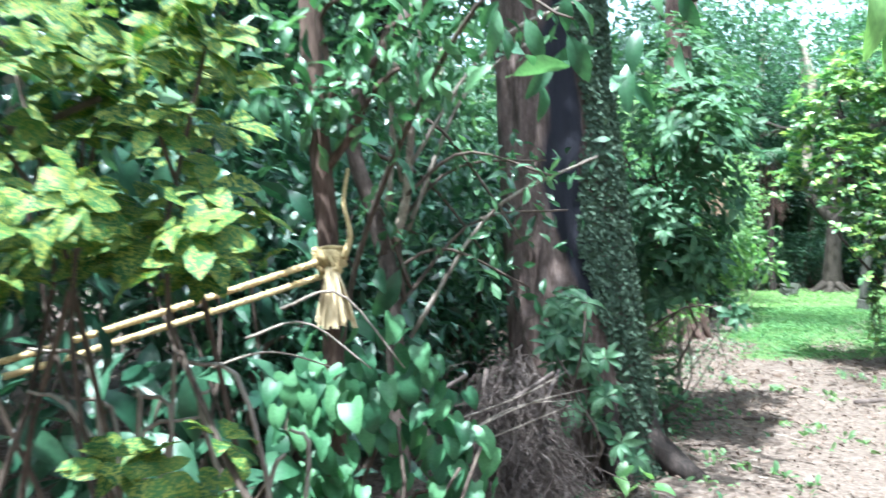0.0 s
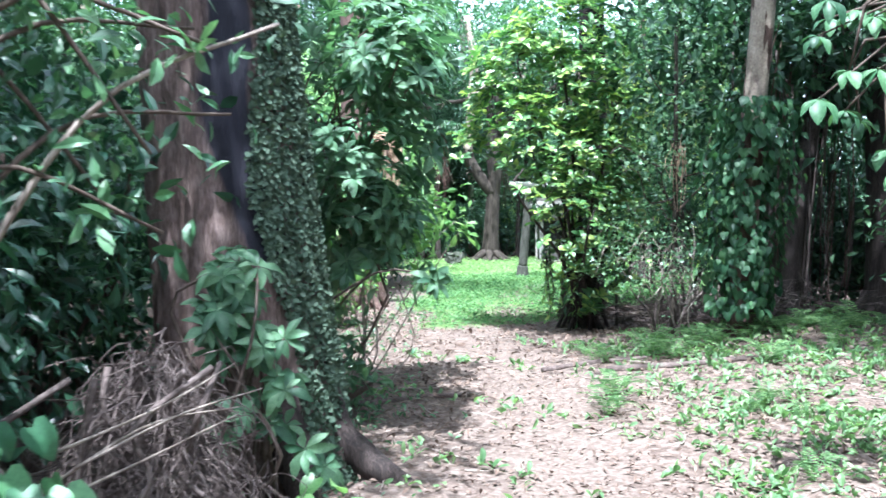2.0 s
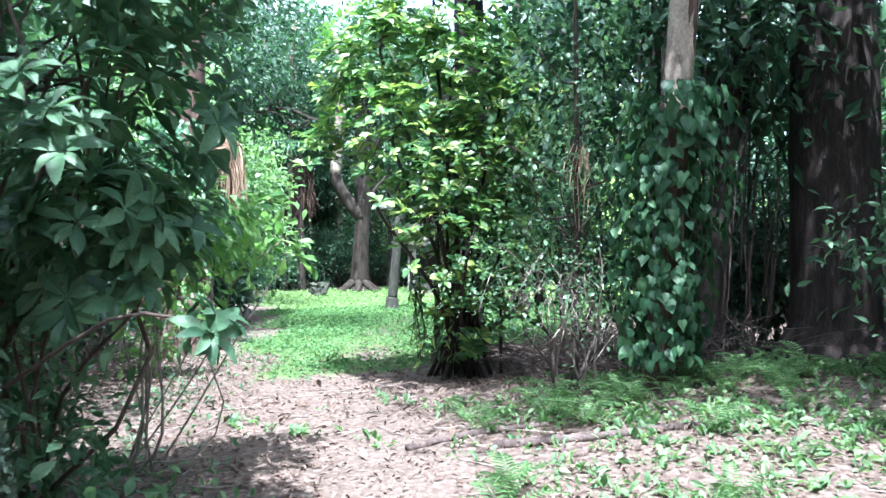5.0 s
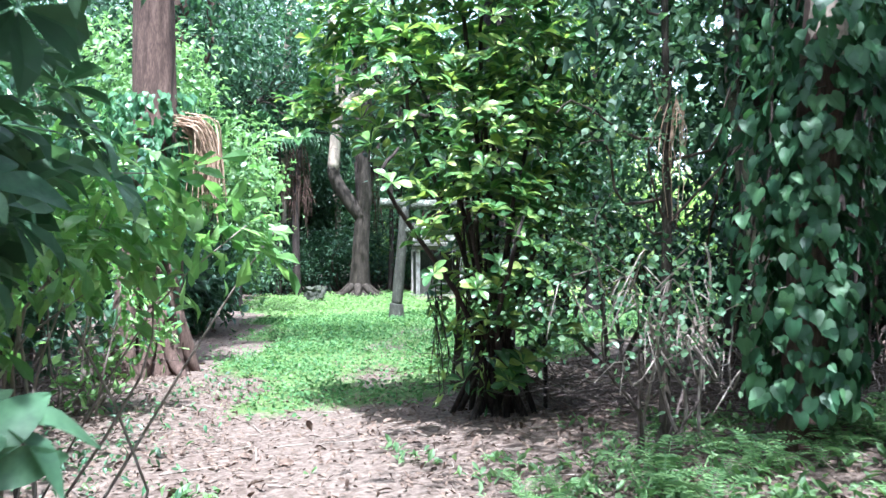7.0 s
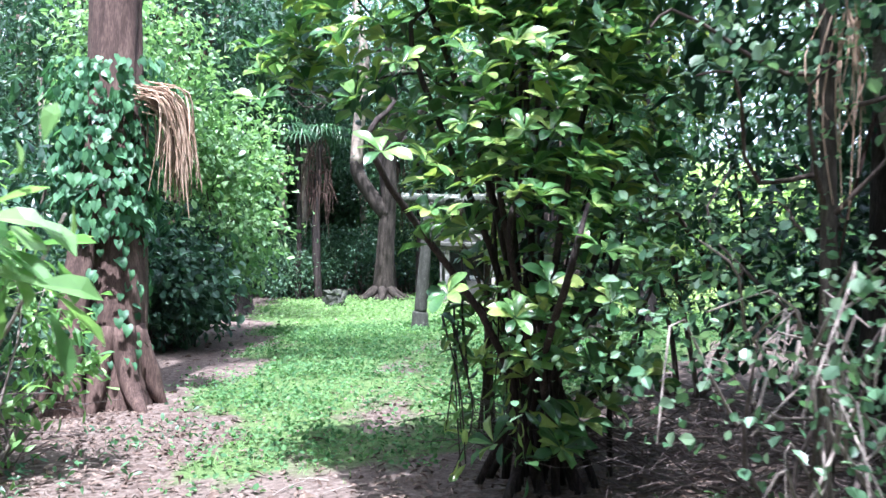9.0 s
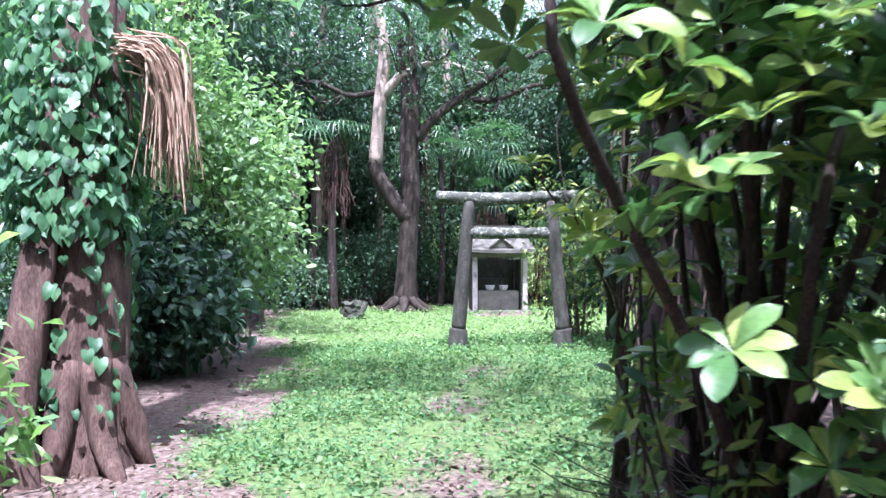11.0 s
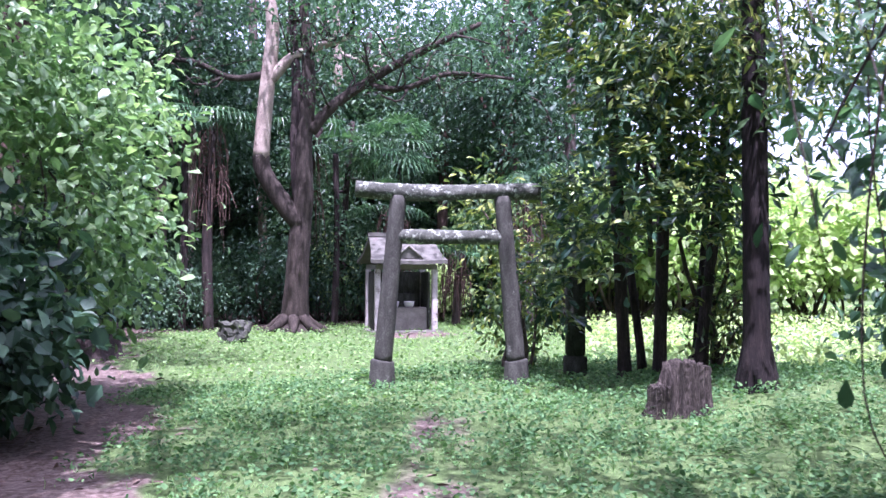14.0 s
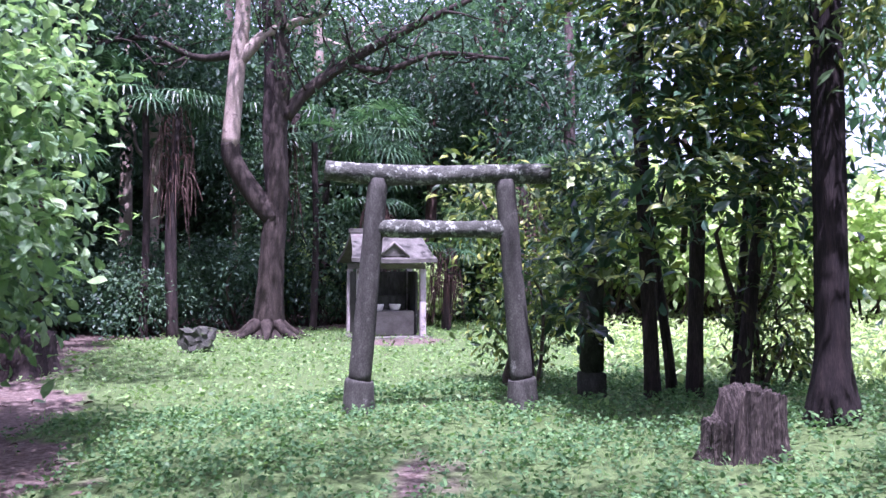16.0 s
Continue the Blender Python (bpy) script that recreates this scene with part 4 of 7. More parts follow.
    part("creeper", leaves_at("round", p, d, out + g.normal(size=p.shape) * 0.22, g.uniform(0.028, 0.05, len(p)), g), LEAF_CREEP, root, "tiny grey-green creeper leaves clinging to the bark", smooth=False, kind="stuff")
    # Out of view; last two lobes added to shade trunk and vine heap.
    lob = [(x - 2.3, y + 0.2, z0 + 8.3, 1.7, 1.6, 1.2), (x - 1.2, y - 1.9, z0 + 7.3, 1.2, 1.1, 0.7), (x - 1.9, y - 3.6, z0 + 7.1, 1.0, 0.95, 0.6)]
    for i, q in enumerate(lob):
        part("limb", limb_geo((x - 0.3, y + 0.05, z0 + 5.5 + 0.4 * i), q[:3], 0.16, 0.05, seed=i), BARK_RED, root)
    geo, _ = crown(lob, 400, 14, 0.17, "far", 0.3, rng=g)
    part("crown", geo, LEAF_DEEP, root, smooth=False)


old_trunk()


def trunk_ivy(root, x, y, z0, z1, r, n_parts, n_rest, size, seed, lean=(0, 0), mat_leaf=LEAF_IVY, puff=0.18, arc=(0, 360)):
    """Heart-shaped leaves hanging round a trunk; the first ones are single leaves, the rest one mass."""
    g = np.random.default_rng(seed)

    def make(k, extra):
        z = g.uniform(z0, z1, k)
        a = np.radians(g.uniform(arc[0], arc[1], k))
        bulge = 1 + 0.5 * np.sin(2.3 * z + 2 * a + seed)
        rr = r + puff * bulge * g.random(k) ** 0.7 + extra
        t = (z - z0) / max(z1 - z0, 0.1)
        out = np.stack([np.cos(a), np.sin(a), 0 * a], -1)
        p = np.stack([x + lean[0] * t, y + lean[1] * t, z], -1) + out * rr[:, None]
        d = unit(np.array([0, 0, -1.0]) + out * 0.35 + g.normal(size=p.shape) * 0.3)
        up = unit(out + np.array([0, 0, 0.45]) + g.normal(size=p.shape) * 0.3)
        return p, d, up, size * g.uniform(0.55, 1.25, k)
    if n_rest:
        part("ivy_mass", leaves_at("heart", *make(n_rest, -0.02), g), mat_leaf, root, "dense hanging ivy", smooth=False, kind="stuff")
    if n_parts:
        leaf_parts(root, "heart", *make(n_parts, 0.03), mat_leaf)


def left_ivy_tree():
    x, y = 4.55, 16.2
    z0 = gz(x, y)
    root = thing("ivy_clad_tree", x, y, z0, "reddish-brown trunk clad in ivy with a dry hanging frond", "tree")
    part("trunk", trunk_geo([(x, y, z0 - 0.15), (x + 0.02, y, z0 + 0.3), (x + 0.08, y + 0.25, z0 + 2), (x + 0.1, y + 0.6, z0 + 4), (x + 0.1, y + 0.6, z0 + 9)], [0.5, 0.3, 0.27, 0.26, 0.22], 56, 0.05, 5, 31, 70, 0.06), BARK_RED, root)
    part("trunk", trunk_geo([(x - 0.5, y - 0.35, z0 - 0.15), (x - 0.45, y - 0.3, z0 + 0.4), (x - 0.3, y - 0.1, z0 + 1.4), (x - 0.15, y + 0.15, z0 + 2.6)], [0.3, 0.17, 0.12, 0.08], 14, 0.2, 4, 32), BARK_RED, root)
    trunk_ivy(root, x - 0.02, y + 0.2, z0 + 1.65, z0 + 3.4, 0.29, 210, 1200, 0.11, 33, (0.06, 0.25), LEAF_VINE, 0.24)
    trunk_ivy(root, x - 0.08, y + 0.02, z0 + 0.35, z0 + 1.7, 0.29, 80, 60, 0.1, 35, (0.04, 0.15), LEAF_VINE, 0.16)
    for i, (a, L) in enumerate([(3.4, 0.6), (4.2, 0.55), (5.0, 0.7), (5.9, 0.5), (0.6, 0.5)]):
        c, sn = math.cos(a), math.sin(a)
        part("root", tube(spline([(x + 0.2 * c, y + 0.2 * sn, z0 + 0.75), (x + 0.36 * c, y + 0.36 * sn, z0 + 0.25), (x + L * c, y + L * sn, z0 - 0.06)], 10), [0.12, 0.1, 0.04], 9, 0.2, seed=i), BARK_RED, root)
    g = np.random.default_rng(34)
    strands = []
    for i in range(110):
        a = np.array([x + 0.28 + g.normal() * 0.05, y + g.normal() * 0.09, z0 + 3.02 + g.normal() * 0.05])
        b = a + np.array([0.22 + g.normal() * 0.05, -0.05 + g.normal() * 0.05, -0.08 + g.normal() * 0.03])
        c = b + np.array([0.1 + g.normal() * 0.07, g.normal() * 0.06, -g.uniform(0.45, 1.0)])
        strands.append(tube(spline([a, b, b * 0.5 + c * 0.5 + np.array([0.04, 0, 0.06]), c], 9), [0.006, 0.012, 0.011, 0.004], 4, 0.3, seed=i))
    part("dry_frond", join(strands), FRINGE, root, "bunch of dry brown hanging fronds", smooth=False, kind="stuff")
    # Unseen crown; outer lobes added to shade the lawn and the bushes behind.
    lob = [(x + 0.2, y + 0.8, z0 + 9.4, 1.7, 1.7, 1.2), (x + 2.3, y - 1.2, z0 + 9.4, 1.5, 1.5, 0.9), (x + 2.9, y + 1.0, z0 + 9.0, 1.1, 1.1, 0.7), (x - 0.5, y + 1.8, z0 + 9.0, 1.6, 1.5, 1.0), (x + 0.5, y + 2.7, z0 + 9.6, 1.3, 1.2, 0.8)]
    for i, q in enumerate(lob):
        part("limb", limb_geo((x + 0.1, y + 0.6, z0 + 6.5), q[:3], 0.12, 0.04, seed=i), BARK_RED, root)
    geo, _ = crown(lob, 360, 14, 0.17, "far", 0.3, rng=g)
    part("crown", geo, LEAF_MID, root, smooth=False)


left_ivy_tree()


def right_ivy_tree():
    x, y = 6.6, 8.75
    z0 = gz(x, y)
    root = thing("ivy_clad_tree", x, y, z0, "slim pale trunk thickly hung with heart-leaved ivy", "tree")
    part("trunk", trunk_geo([(x, y, z0 - 0.15), (x, y, z0 + 0.3), (x + 0.05, y - 0.1, z0 + 2.2), (x + 0.1, y - 0.2, z0 + 4), (x, y - 0.2, z0 + 8)], [0.2, 0.13, 0.12, 0.115, 0.09], 16, 0.06, 3, 41), BARK_RED, root)
    part("upper_trunk", trunk_geo([(x + 0.05, y - 0.1, z0 + 2.2), (x + 0.08, y - 0.16, z0 + 3), (x + 0.1, y - 0.2, z0 + 4), (x, y - 0.2, z0 + 8)], [0.123, 0.12, 0.118, 0.092], 16, 0.05, 3, 42), BARK_PALE, root, "pale bare upper trunk")
    trunk_ivy(root, x, y, z0 + 0.25, z0 + 2.5, 0.14, 290, 1100, 0.1, 43, (0.05, -0.1), LEAF_IVY, 0.27)
    # Last two lobes are unseen canopy, added to shade ground towards the croton.
    lob = [(x, y, z0 + 7.6, 1.8, 1.8, 1.1), (x - 0.6, y - 1.5, z0 + 6.2, 1.5, 1.5, 0.8), (x + 1.2, y - 1.6, z0 + 6.6, 1.5, 1.5, 0.8), (x - 2.0, y - 0.6, z0 + 7.0, 1.15, 1.1, 0.6), (x - 1.1, y + 0.1, z0 + 7.3, 1.2, 1.1, 0.6)]
    for i, q in enumerate(lob[1:]):
        part("limb", limb_geo((x, y - 0.2, z0 + 5.6 + 0.2 * i), q[:3], 0.06, 0.02, seed=i), BARK_PALE, root)
    geo, _ = crown(lob, 260, 14, 0.15, "far", 0.3, rng=np.random.default_rng(44))
    part("crown", geo, LEAF_MID, root, smooth=False)


right_ivy_tree()


def croton_side_tree():
    x, y = 7.72, 13.62
    z0 = gz(x, y)
    root = thing("straight_tree", x, y, z0, "straight dark red-brown trunk laced with thin vines", "tree")
    part("trunk", trunk_geo([(x, y, z0 - 0.15), (x, y, z0 + 0.3), (x + 0.05, y, z0 + 2.5), (x + 0.05, y + 0.1, z0 + 9)], [0.36, 0.24, 0.22, 0.2, 0.16], 72, 0.05, 6, 51, 90, 0.08), BARK_IN_SHADE, root)
    g = np.random.default_rng(52)
    for i in range(9):
        a0 = g.uniform(2.2, 5.2)
        zz = np.linspace(z0 + g.uniform(0, 1), z0 + g.uniform(2.5, 4.5), 12)
        aa = a0 + 0.5 * np.sin(zz * g.uniform(0.6, 1.6) + i)
        rr = 0.25 + 0.06 * g.random(12) + (0.25 * np.sin((zz - zz[0]) / (zz[-1] - zz[0]) * 3.14) * (i % 3 == 0))
        part("vine", tube(np.stack([x + rr * np.cos(aa), y + rr * np.sin(aa), zz], -1), [0.009, 0.006], 5, 0.2, seed=i), STEM_BROWN, root)
    for i in range(26):
        a = np.array([x + g.uniform(-0.3, 0.55), y + g.uniform(-0.3, 0.7), z0 + g.uniform(3.0, 5.0)])
        b = np.array([a[0] + g.normal() * 0.25, a[1] + g.normal() * 0.2, z0 + g.uniform(0.4, 2.4)])
        q = spline([a, a * 0.75 + b * 0.25 + g.normal(size=3) * 0.16, a * 0.5 + b * 0.5 + g.normal(size=3) * 0.18, a * 0.25 + b * 0.75 + g.normal(size=3) * 0.16, b], 22)
        part("vine", tube(q, [g.uniform(0.003, 0.009), 0.003], 5, 0.2, seed=60 + i), STEM_BROWN if i % 3 else DEAD_VINE, root)
    # Last lobe is unseen canopy, set to keep the sun off this trunk.
    lob = [(x + 0.5, y + 0.5, z0 + 8.6, 2.2, 2.0, 1.5), (x + 2.2, y - 1, z0 + 7.6, 1.8, 1.8, 1.2), (x - 1.25, y - 1.95, z0 + 7.4, 1.2, 1.2, 0.8)]
    for i, q in enumerate(lob):
        part("limb", limb_geo((x, y, z0 + 6), q[:3], 0.12, 0.04, seed=i), BARK_DARK, root)
    geo, _ = crown(lob, 150, 14, 0.16, "far", 0.3, rng=g)
    part("crown", geo, LEAF_MID, root, smooth=False)


croton_side_tree()


def tube_plant(root, stems, material, name="stem"):
    for i, (pts, r0, r1) in enumerate(stems):
        part(name, tube(spline(pts, 12), [r0, r1], 7, 0.12, seed=i), material, root)


def croton_shrub():
    x, y = 6.45, 11.75
    z0 = gz(x, y)
    root = thing("croton_shrub", x, y, z0, "tall croton shrub with glossy green and yellow leaf whorls", "shrub")
    g = np.random.default_rng(61)
    lobes = np.array([(5.75, 10.95, 1.35, 0.6, 0.5, 0.55), (6.1, 11.2, 2.1, 0.8, 0.6, 0.7), (5.5, 11.5, 2.35, 0.65, 0.7, 0.65), (6.3, 11.7, 3.1, 0.95, 0.9, 0.8),
                      (6.75, 12.3, 1.5, 0.45, 0.4, 0.8), (6.9, 12.2, 2.5, 0.6, 0.5, 0.8), (6.2, 11.4, 0.85, 0.55, 0.5, 0.5), (5.6, 12.0, 3.4, 0.7, 0.8, 0.7), (6.9, 11.6, 2.0, 0.6, 0.6, 0.8), (6.35, 11.5, 0.4, 0.45, 0.4, 0.35), (5.3, 12.9, 2.35, 0.5, 0.5, 0.4), (5.5, 12.6, 3.1, 0.65, 0.6, 0.6), (5.9, 11.3, 1.75, 0.6, 0.5, 0.5), (6.6, 11.2, 2.7, 0.7, 0.6, 0.6), (6.2, 11.9, 3.9, 1.0, 0.9, 0.6), (6.7, 11.3, 1.55, 0.5, 0.45, 0.6), (7.1, 12.0, 1.0, 0.4, 0.4, 0.5),
                      (5.68, 10.35, 1.2, 0.3, 0.3, 0.3), (5.1, 11.1, 1.72, 0.28, 0.3, 0.2), (6.15, 11.0, 1.65, 0.4, 0.35, 0.35), (6.5, 11.1, 1.1, 0.45, 0.4, 0.4), (7.0, 11.5, 0.6, 0.4, 0.35, 0.3)])
    n = 640
    vol = lobes[:, 3] * lobes[:, 4] * lobes[:, 5]
    pick = g.choice(len(lobes), n, p=vol / vol.sum())
    dirs = unit(g.normal(size=(n, 3)) + np.array([-0.15, -0.25, 0.2]))
    c = lobes[pick, :3] + dirs * lobes[pick, 3:] * g.uniform(0.5, 1.02, n)[:, None]
    ax = unit(dirs * 0.6 + np.array([0, 0, 0.9]))
    keep = (c[:, 0] > PATH_X(c[:, 1]) + 0.75) | (c[:, 2] > 1.95) | ((c[:, 2] > 1.45) & (c[:, 0] > PATH_X(c[:, 1]) + 0.4))
    c, ax = c[keep], ax[keep]
    order = np.argsort(c[:, 1] + 0.5 * c[:, 0])
    c, ax = c[order], ax[order]
    leaf_parts(root, "spoon", *rosettes(c[:38], ax[:38], 8, 0.125, lift=0.4, rng=g), LEAF_CROTON)
    p, d, up, s = rosettes(c[38:], ax[38:], 10, 0.165, lift=0.4, rng=g)
    part("foliage", leaves_at("spoon", p, d, up, s, g), LEAF_CROTON, root, smooth=False, kind="stuff")
    # Darker leaves inside the shrub put its inner shade into the colour.
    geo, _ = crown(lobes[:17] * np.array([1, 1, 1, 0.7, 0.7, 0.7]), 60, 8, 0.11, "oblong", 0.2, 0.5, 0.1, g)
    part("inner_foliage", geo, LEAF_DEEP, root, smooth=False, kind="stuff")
    for i, q in enumerate(lobes):
        a = (x + g.normal() * 0.2, y + g.normal() * 0.2, z0 - 0.05)
        mid = (x + (q[0] - x) * 0.3, y + (q[1] - y) * 0.3, z0 + (q[2] - z0) * 0.5)
        thick = 1.0
        if q[1] > 12.5:
            a, mid, thick = (6.2, 11.6, 1.9), (5.9, 12.1, 2.4), 0.4
        part("stem", tube(spline([a, mid, q[:3], q[:3] + np.array([0.1, 0, 0.3])], 14), [0.028 * thick, 0.02 * thick, 0.01 * thick], 8, 0.15, seed=i), BARK_DARK, root)
    for i in range(4):
        a = (x + g.normal() * 0.2, y + g.normal() * 0.2, z0 - 0.05)
        part("stem", tube(spline([a, (a[0] + g.normal() * 0.15, a[1] + g.normal() * 0.15, 1.0), (a[0] + g.normal() * 0.3, a[1] + g.normal() * 0.3, 2.2)], 12), [0.02, 0.01], 7, 0.15, seed=i), BARK_DARK, root)
    # trailing stems with narrow leaves down one side
    tp = []
    for i in range(16):
        a = np.array([5.95 + g.normal() * 0.15, 11.6 + g.normal() * 0.25, g.uniform(0.8, 1.3)])
        b = a + np.array([g.normal() * 0.1, g.normal() * 0.1, -g.uniform(0.5, 0.95)])
        pts = spline([a, (a + b) / 2 + g.normal(size=3) * 0.06, b], 9)
        part("trailing_stem", tube(pts, [0.007, 0.004], 5, seed=i), BARK_DARK, root)
        tp.append(pts)
    tp = np.concatenate(tp)
    d = unit(g.normal(size=tp.shape) * 0.6 + np.array([0, 0, -0.7]))
    part("trailing_leaves", leaves_at("long", tp, d, g.normal(size=tp.shape), 0.11, g), LEAF_CROTON, root, smooth=False)


croton_shrub()


def croton_offshoot():
    """A younger croton beside the straight trunk, in full light."""
    x, y = 6.75, 13.05
    z0 = gz(x, y)
    root = thing("young_croton", x, y, z0, "young croton with sunlit yellow-green leaf whorls beside a trunk", "shrub")
    g = np.random.default_rng(65)
    c = np.array([(6.42, 12.9, 1.42), (6.5, 12.95, 1.25), (6.62, 13.0, 1.62), (6.4, 12.85, 0.62), (6.55, 12.9, 0.5), (6.7, 13.05, 0.85), (6.65, 12.95, 1.95), (6.5, 12.9, 2.2), (6.75, 13.1, 1.1), (6.6, 12.9, 2.5)])
    c[:, 0] += 0.14
    side = np.array([0.0, 0.35, 0.15, 0.4, 0.1, 0.3, 0.05, 0.45, 0.2, 0.3])
    c[:, 0] += 0.857 * side - 0.03
    c[:, 1] -= 0.515 * side + 0.02
    more = c + g.normal(size=c.shape) * np.array([0.07, 0.06, 0.08])
    c = np.vstack([c, more, more + g.normal(size=c.shape) * np.array([0.09, 0.08, 0.1])])
    c = c[(c[:, 2] < 2.35)]
    p, d, up, sz = rosettes(c, unit(np.array([(-0.4, -0.3, 0.8)] * len(c)) + g.normal(size=c.shape) * 0.35), 9, 0.145, lift=0.45, rng=g)
    leaf_parts(root, "oblong", p, d, up, sz, LEAF_YOUNG)
    for i, q in enumerate(c):
        part("stem", tube(spline([(x + 0.25 + g.normal() * 0.04, y + 0.1 + g.normal() * 0.04, z0 - 0.05), (x + 0.2, y + 0.1, z0 + 0.6 * (q[2] - z0)), q], 10), [0.012, 0.005], 6, 0.1, seed=i), STEM_BROWN, root)


croton_offshoot()


def banyan():
    x, y = 8.75, 10.75
    z0 = gz(x, y)
    root = thing("rooting_fig_tree", x, y, z0, "grey fig tree with slanting stems and hanging aerial roots", "tree")
    g = np.random.default_rng(71)
    for i, pts in enumerate([[(8.15, 10.2, z0 - 0.1), (8.2, 10.35, z0 + 1.2), (8.55, 10.9, z0 + 2.8), (9.3, 11.6, z0 + 4.6)],
                             [(8.6, 11.0, z0 - 0.1), (8.75, 11.0, z0 + 1.4), (8.9, 11.1, z0 + 3.0), (8.9, 11.3, z0 + 6)],
                             [(9.2, 10.6, z0 - 0.1), (9.15, 10.5, z0 + 1.5), (9.4, 10.3, z0 + 3.2), (9.9, 10.2, z0 + 5)],
                             [(8.0, 9.6, z0 - 0.1), (8.3, 9.7, z0 + 1.6), (8.9, 10.0, z0 + 3.0), (9.6, 10.6, z0 + 4.4)]]):
        part("stem", trunk_geo(pts, [0.16, 0.1, 0.1, 0.09], 14, 0.12, 4, 72 + i), BARK_PALE if i == 0 else BARK_DARK, root)
    for i in range(70):
        a = np.array([g.uniform(7.6, 10.2), 0, g.uniform(1.7, 4.2)])
        a[1] = 9.7 + (a[0] - 7.6) * 0.45 + g.normal() * 0.35
        b = a + np.array([g.normal() * 0.12 - 0.15, g.normal() * 0.12, 0])
        b[2] = max(gz(b[0], b[1]) - 0.02, a[2] - g.uniform(0.8, 4.0))
        part("aerial_root", tube(spline([a, (a + b) / 2 + g.normal(size=3) * 0.07, b], 9), [g.uniform(0.006, 0.02), 0.008], 5, 0.2, seed=i), DEAD_VINE if i % 3 else BARK_RED, root)
    lob = [(8.7, 10.4, z0 + 3.7, 1.4, 1.2, 0.7), (9.9, 11.2, z0 + 4.8, 1.8, 1.6, 1.0), (7.9, 11.4, z0 + 3.4, 0.9, 0.9, 0.6), (8.6, 10.6, z0 + 6.3, 1.8, 1.8, 1.0)]
    geo, _ = crown(lob, 220, 14, 0.12, "far", 0.22, 0.6, 0.2, g)
    part("crown", geo, LEAF_MID, root, smooth=False)


banyan()

plain_tree("dark_tree", "broad dark-barked old tree rooted on a low mound", 9.75, 9.35, 7.5, 0.45, [(0.6, 0.4, 7.4, 2.2, 2.2, 1.4), (1.8, -1.6, 6.2, 1.8, 1.8, 1.2), (-1.2, -0.6, 5.6, 1.1, 1.1, 0.6)], LEAF_DEEP, BARK_DARK, 190, 14, 0.17, seed=81, flare=1.9)
plain_tree("straight_tree", "straight dark brown tree at the edge of the sunny field", 12.85, 17.95, 8.5, 0.125, [(-0.3, 0.2, 8.4, 1.8, 1.8, 1.2), (0.9, -0.9, 5.2, 1.3, 1.2, 0.9), (-0.2, -0.2, 4.9, 1.4, 1.3, 0.8), (1.2, 0.3, 3.8, 1.0, 1.0, 0.6), (0.3, -0.4, 3.7, 1.2, 1.0, 0.7), (-0.8, 0.3, 3.9, 1.0, 1.0, 0.7), (-0.15, -0.35, 3.3, 0.6, 0.5, 0.45), (0.2, -0.4, 2.75, 0.35, 0.3, 0.3)], LEAF_GLOSS, BARK_IN_SHADE, 520, 13, 0.14, "long", (0.0, 0.1), seed=82, flare=2.1, limbs=2)


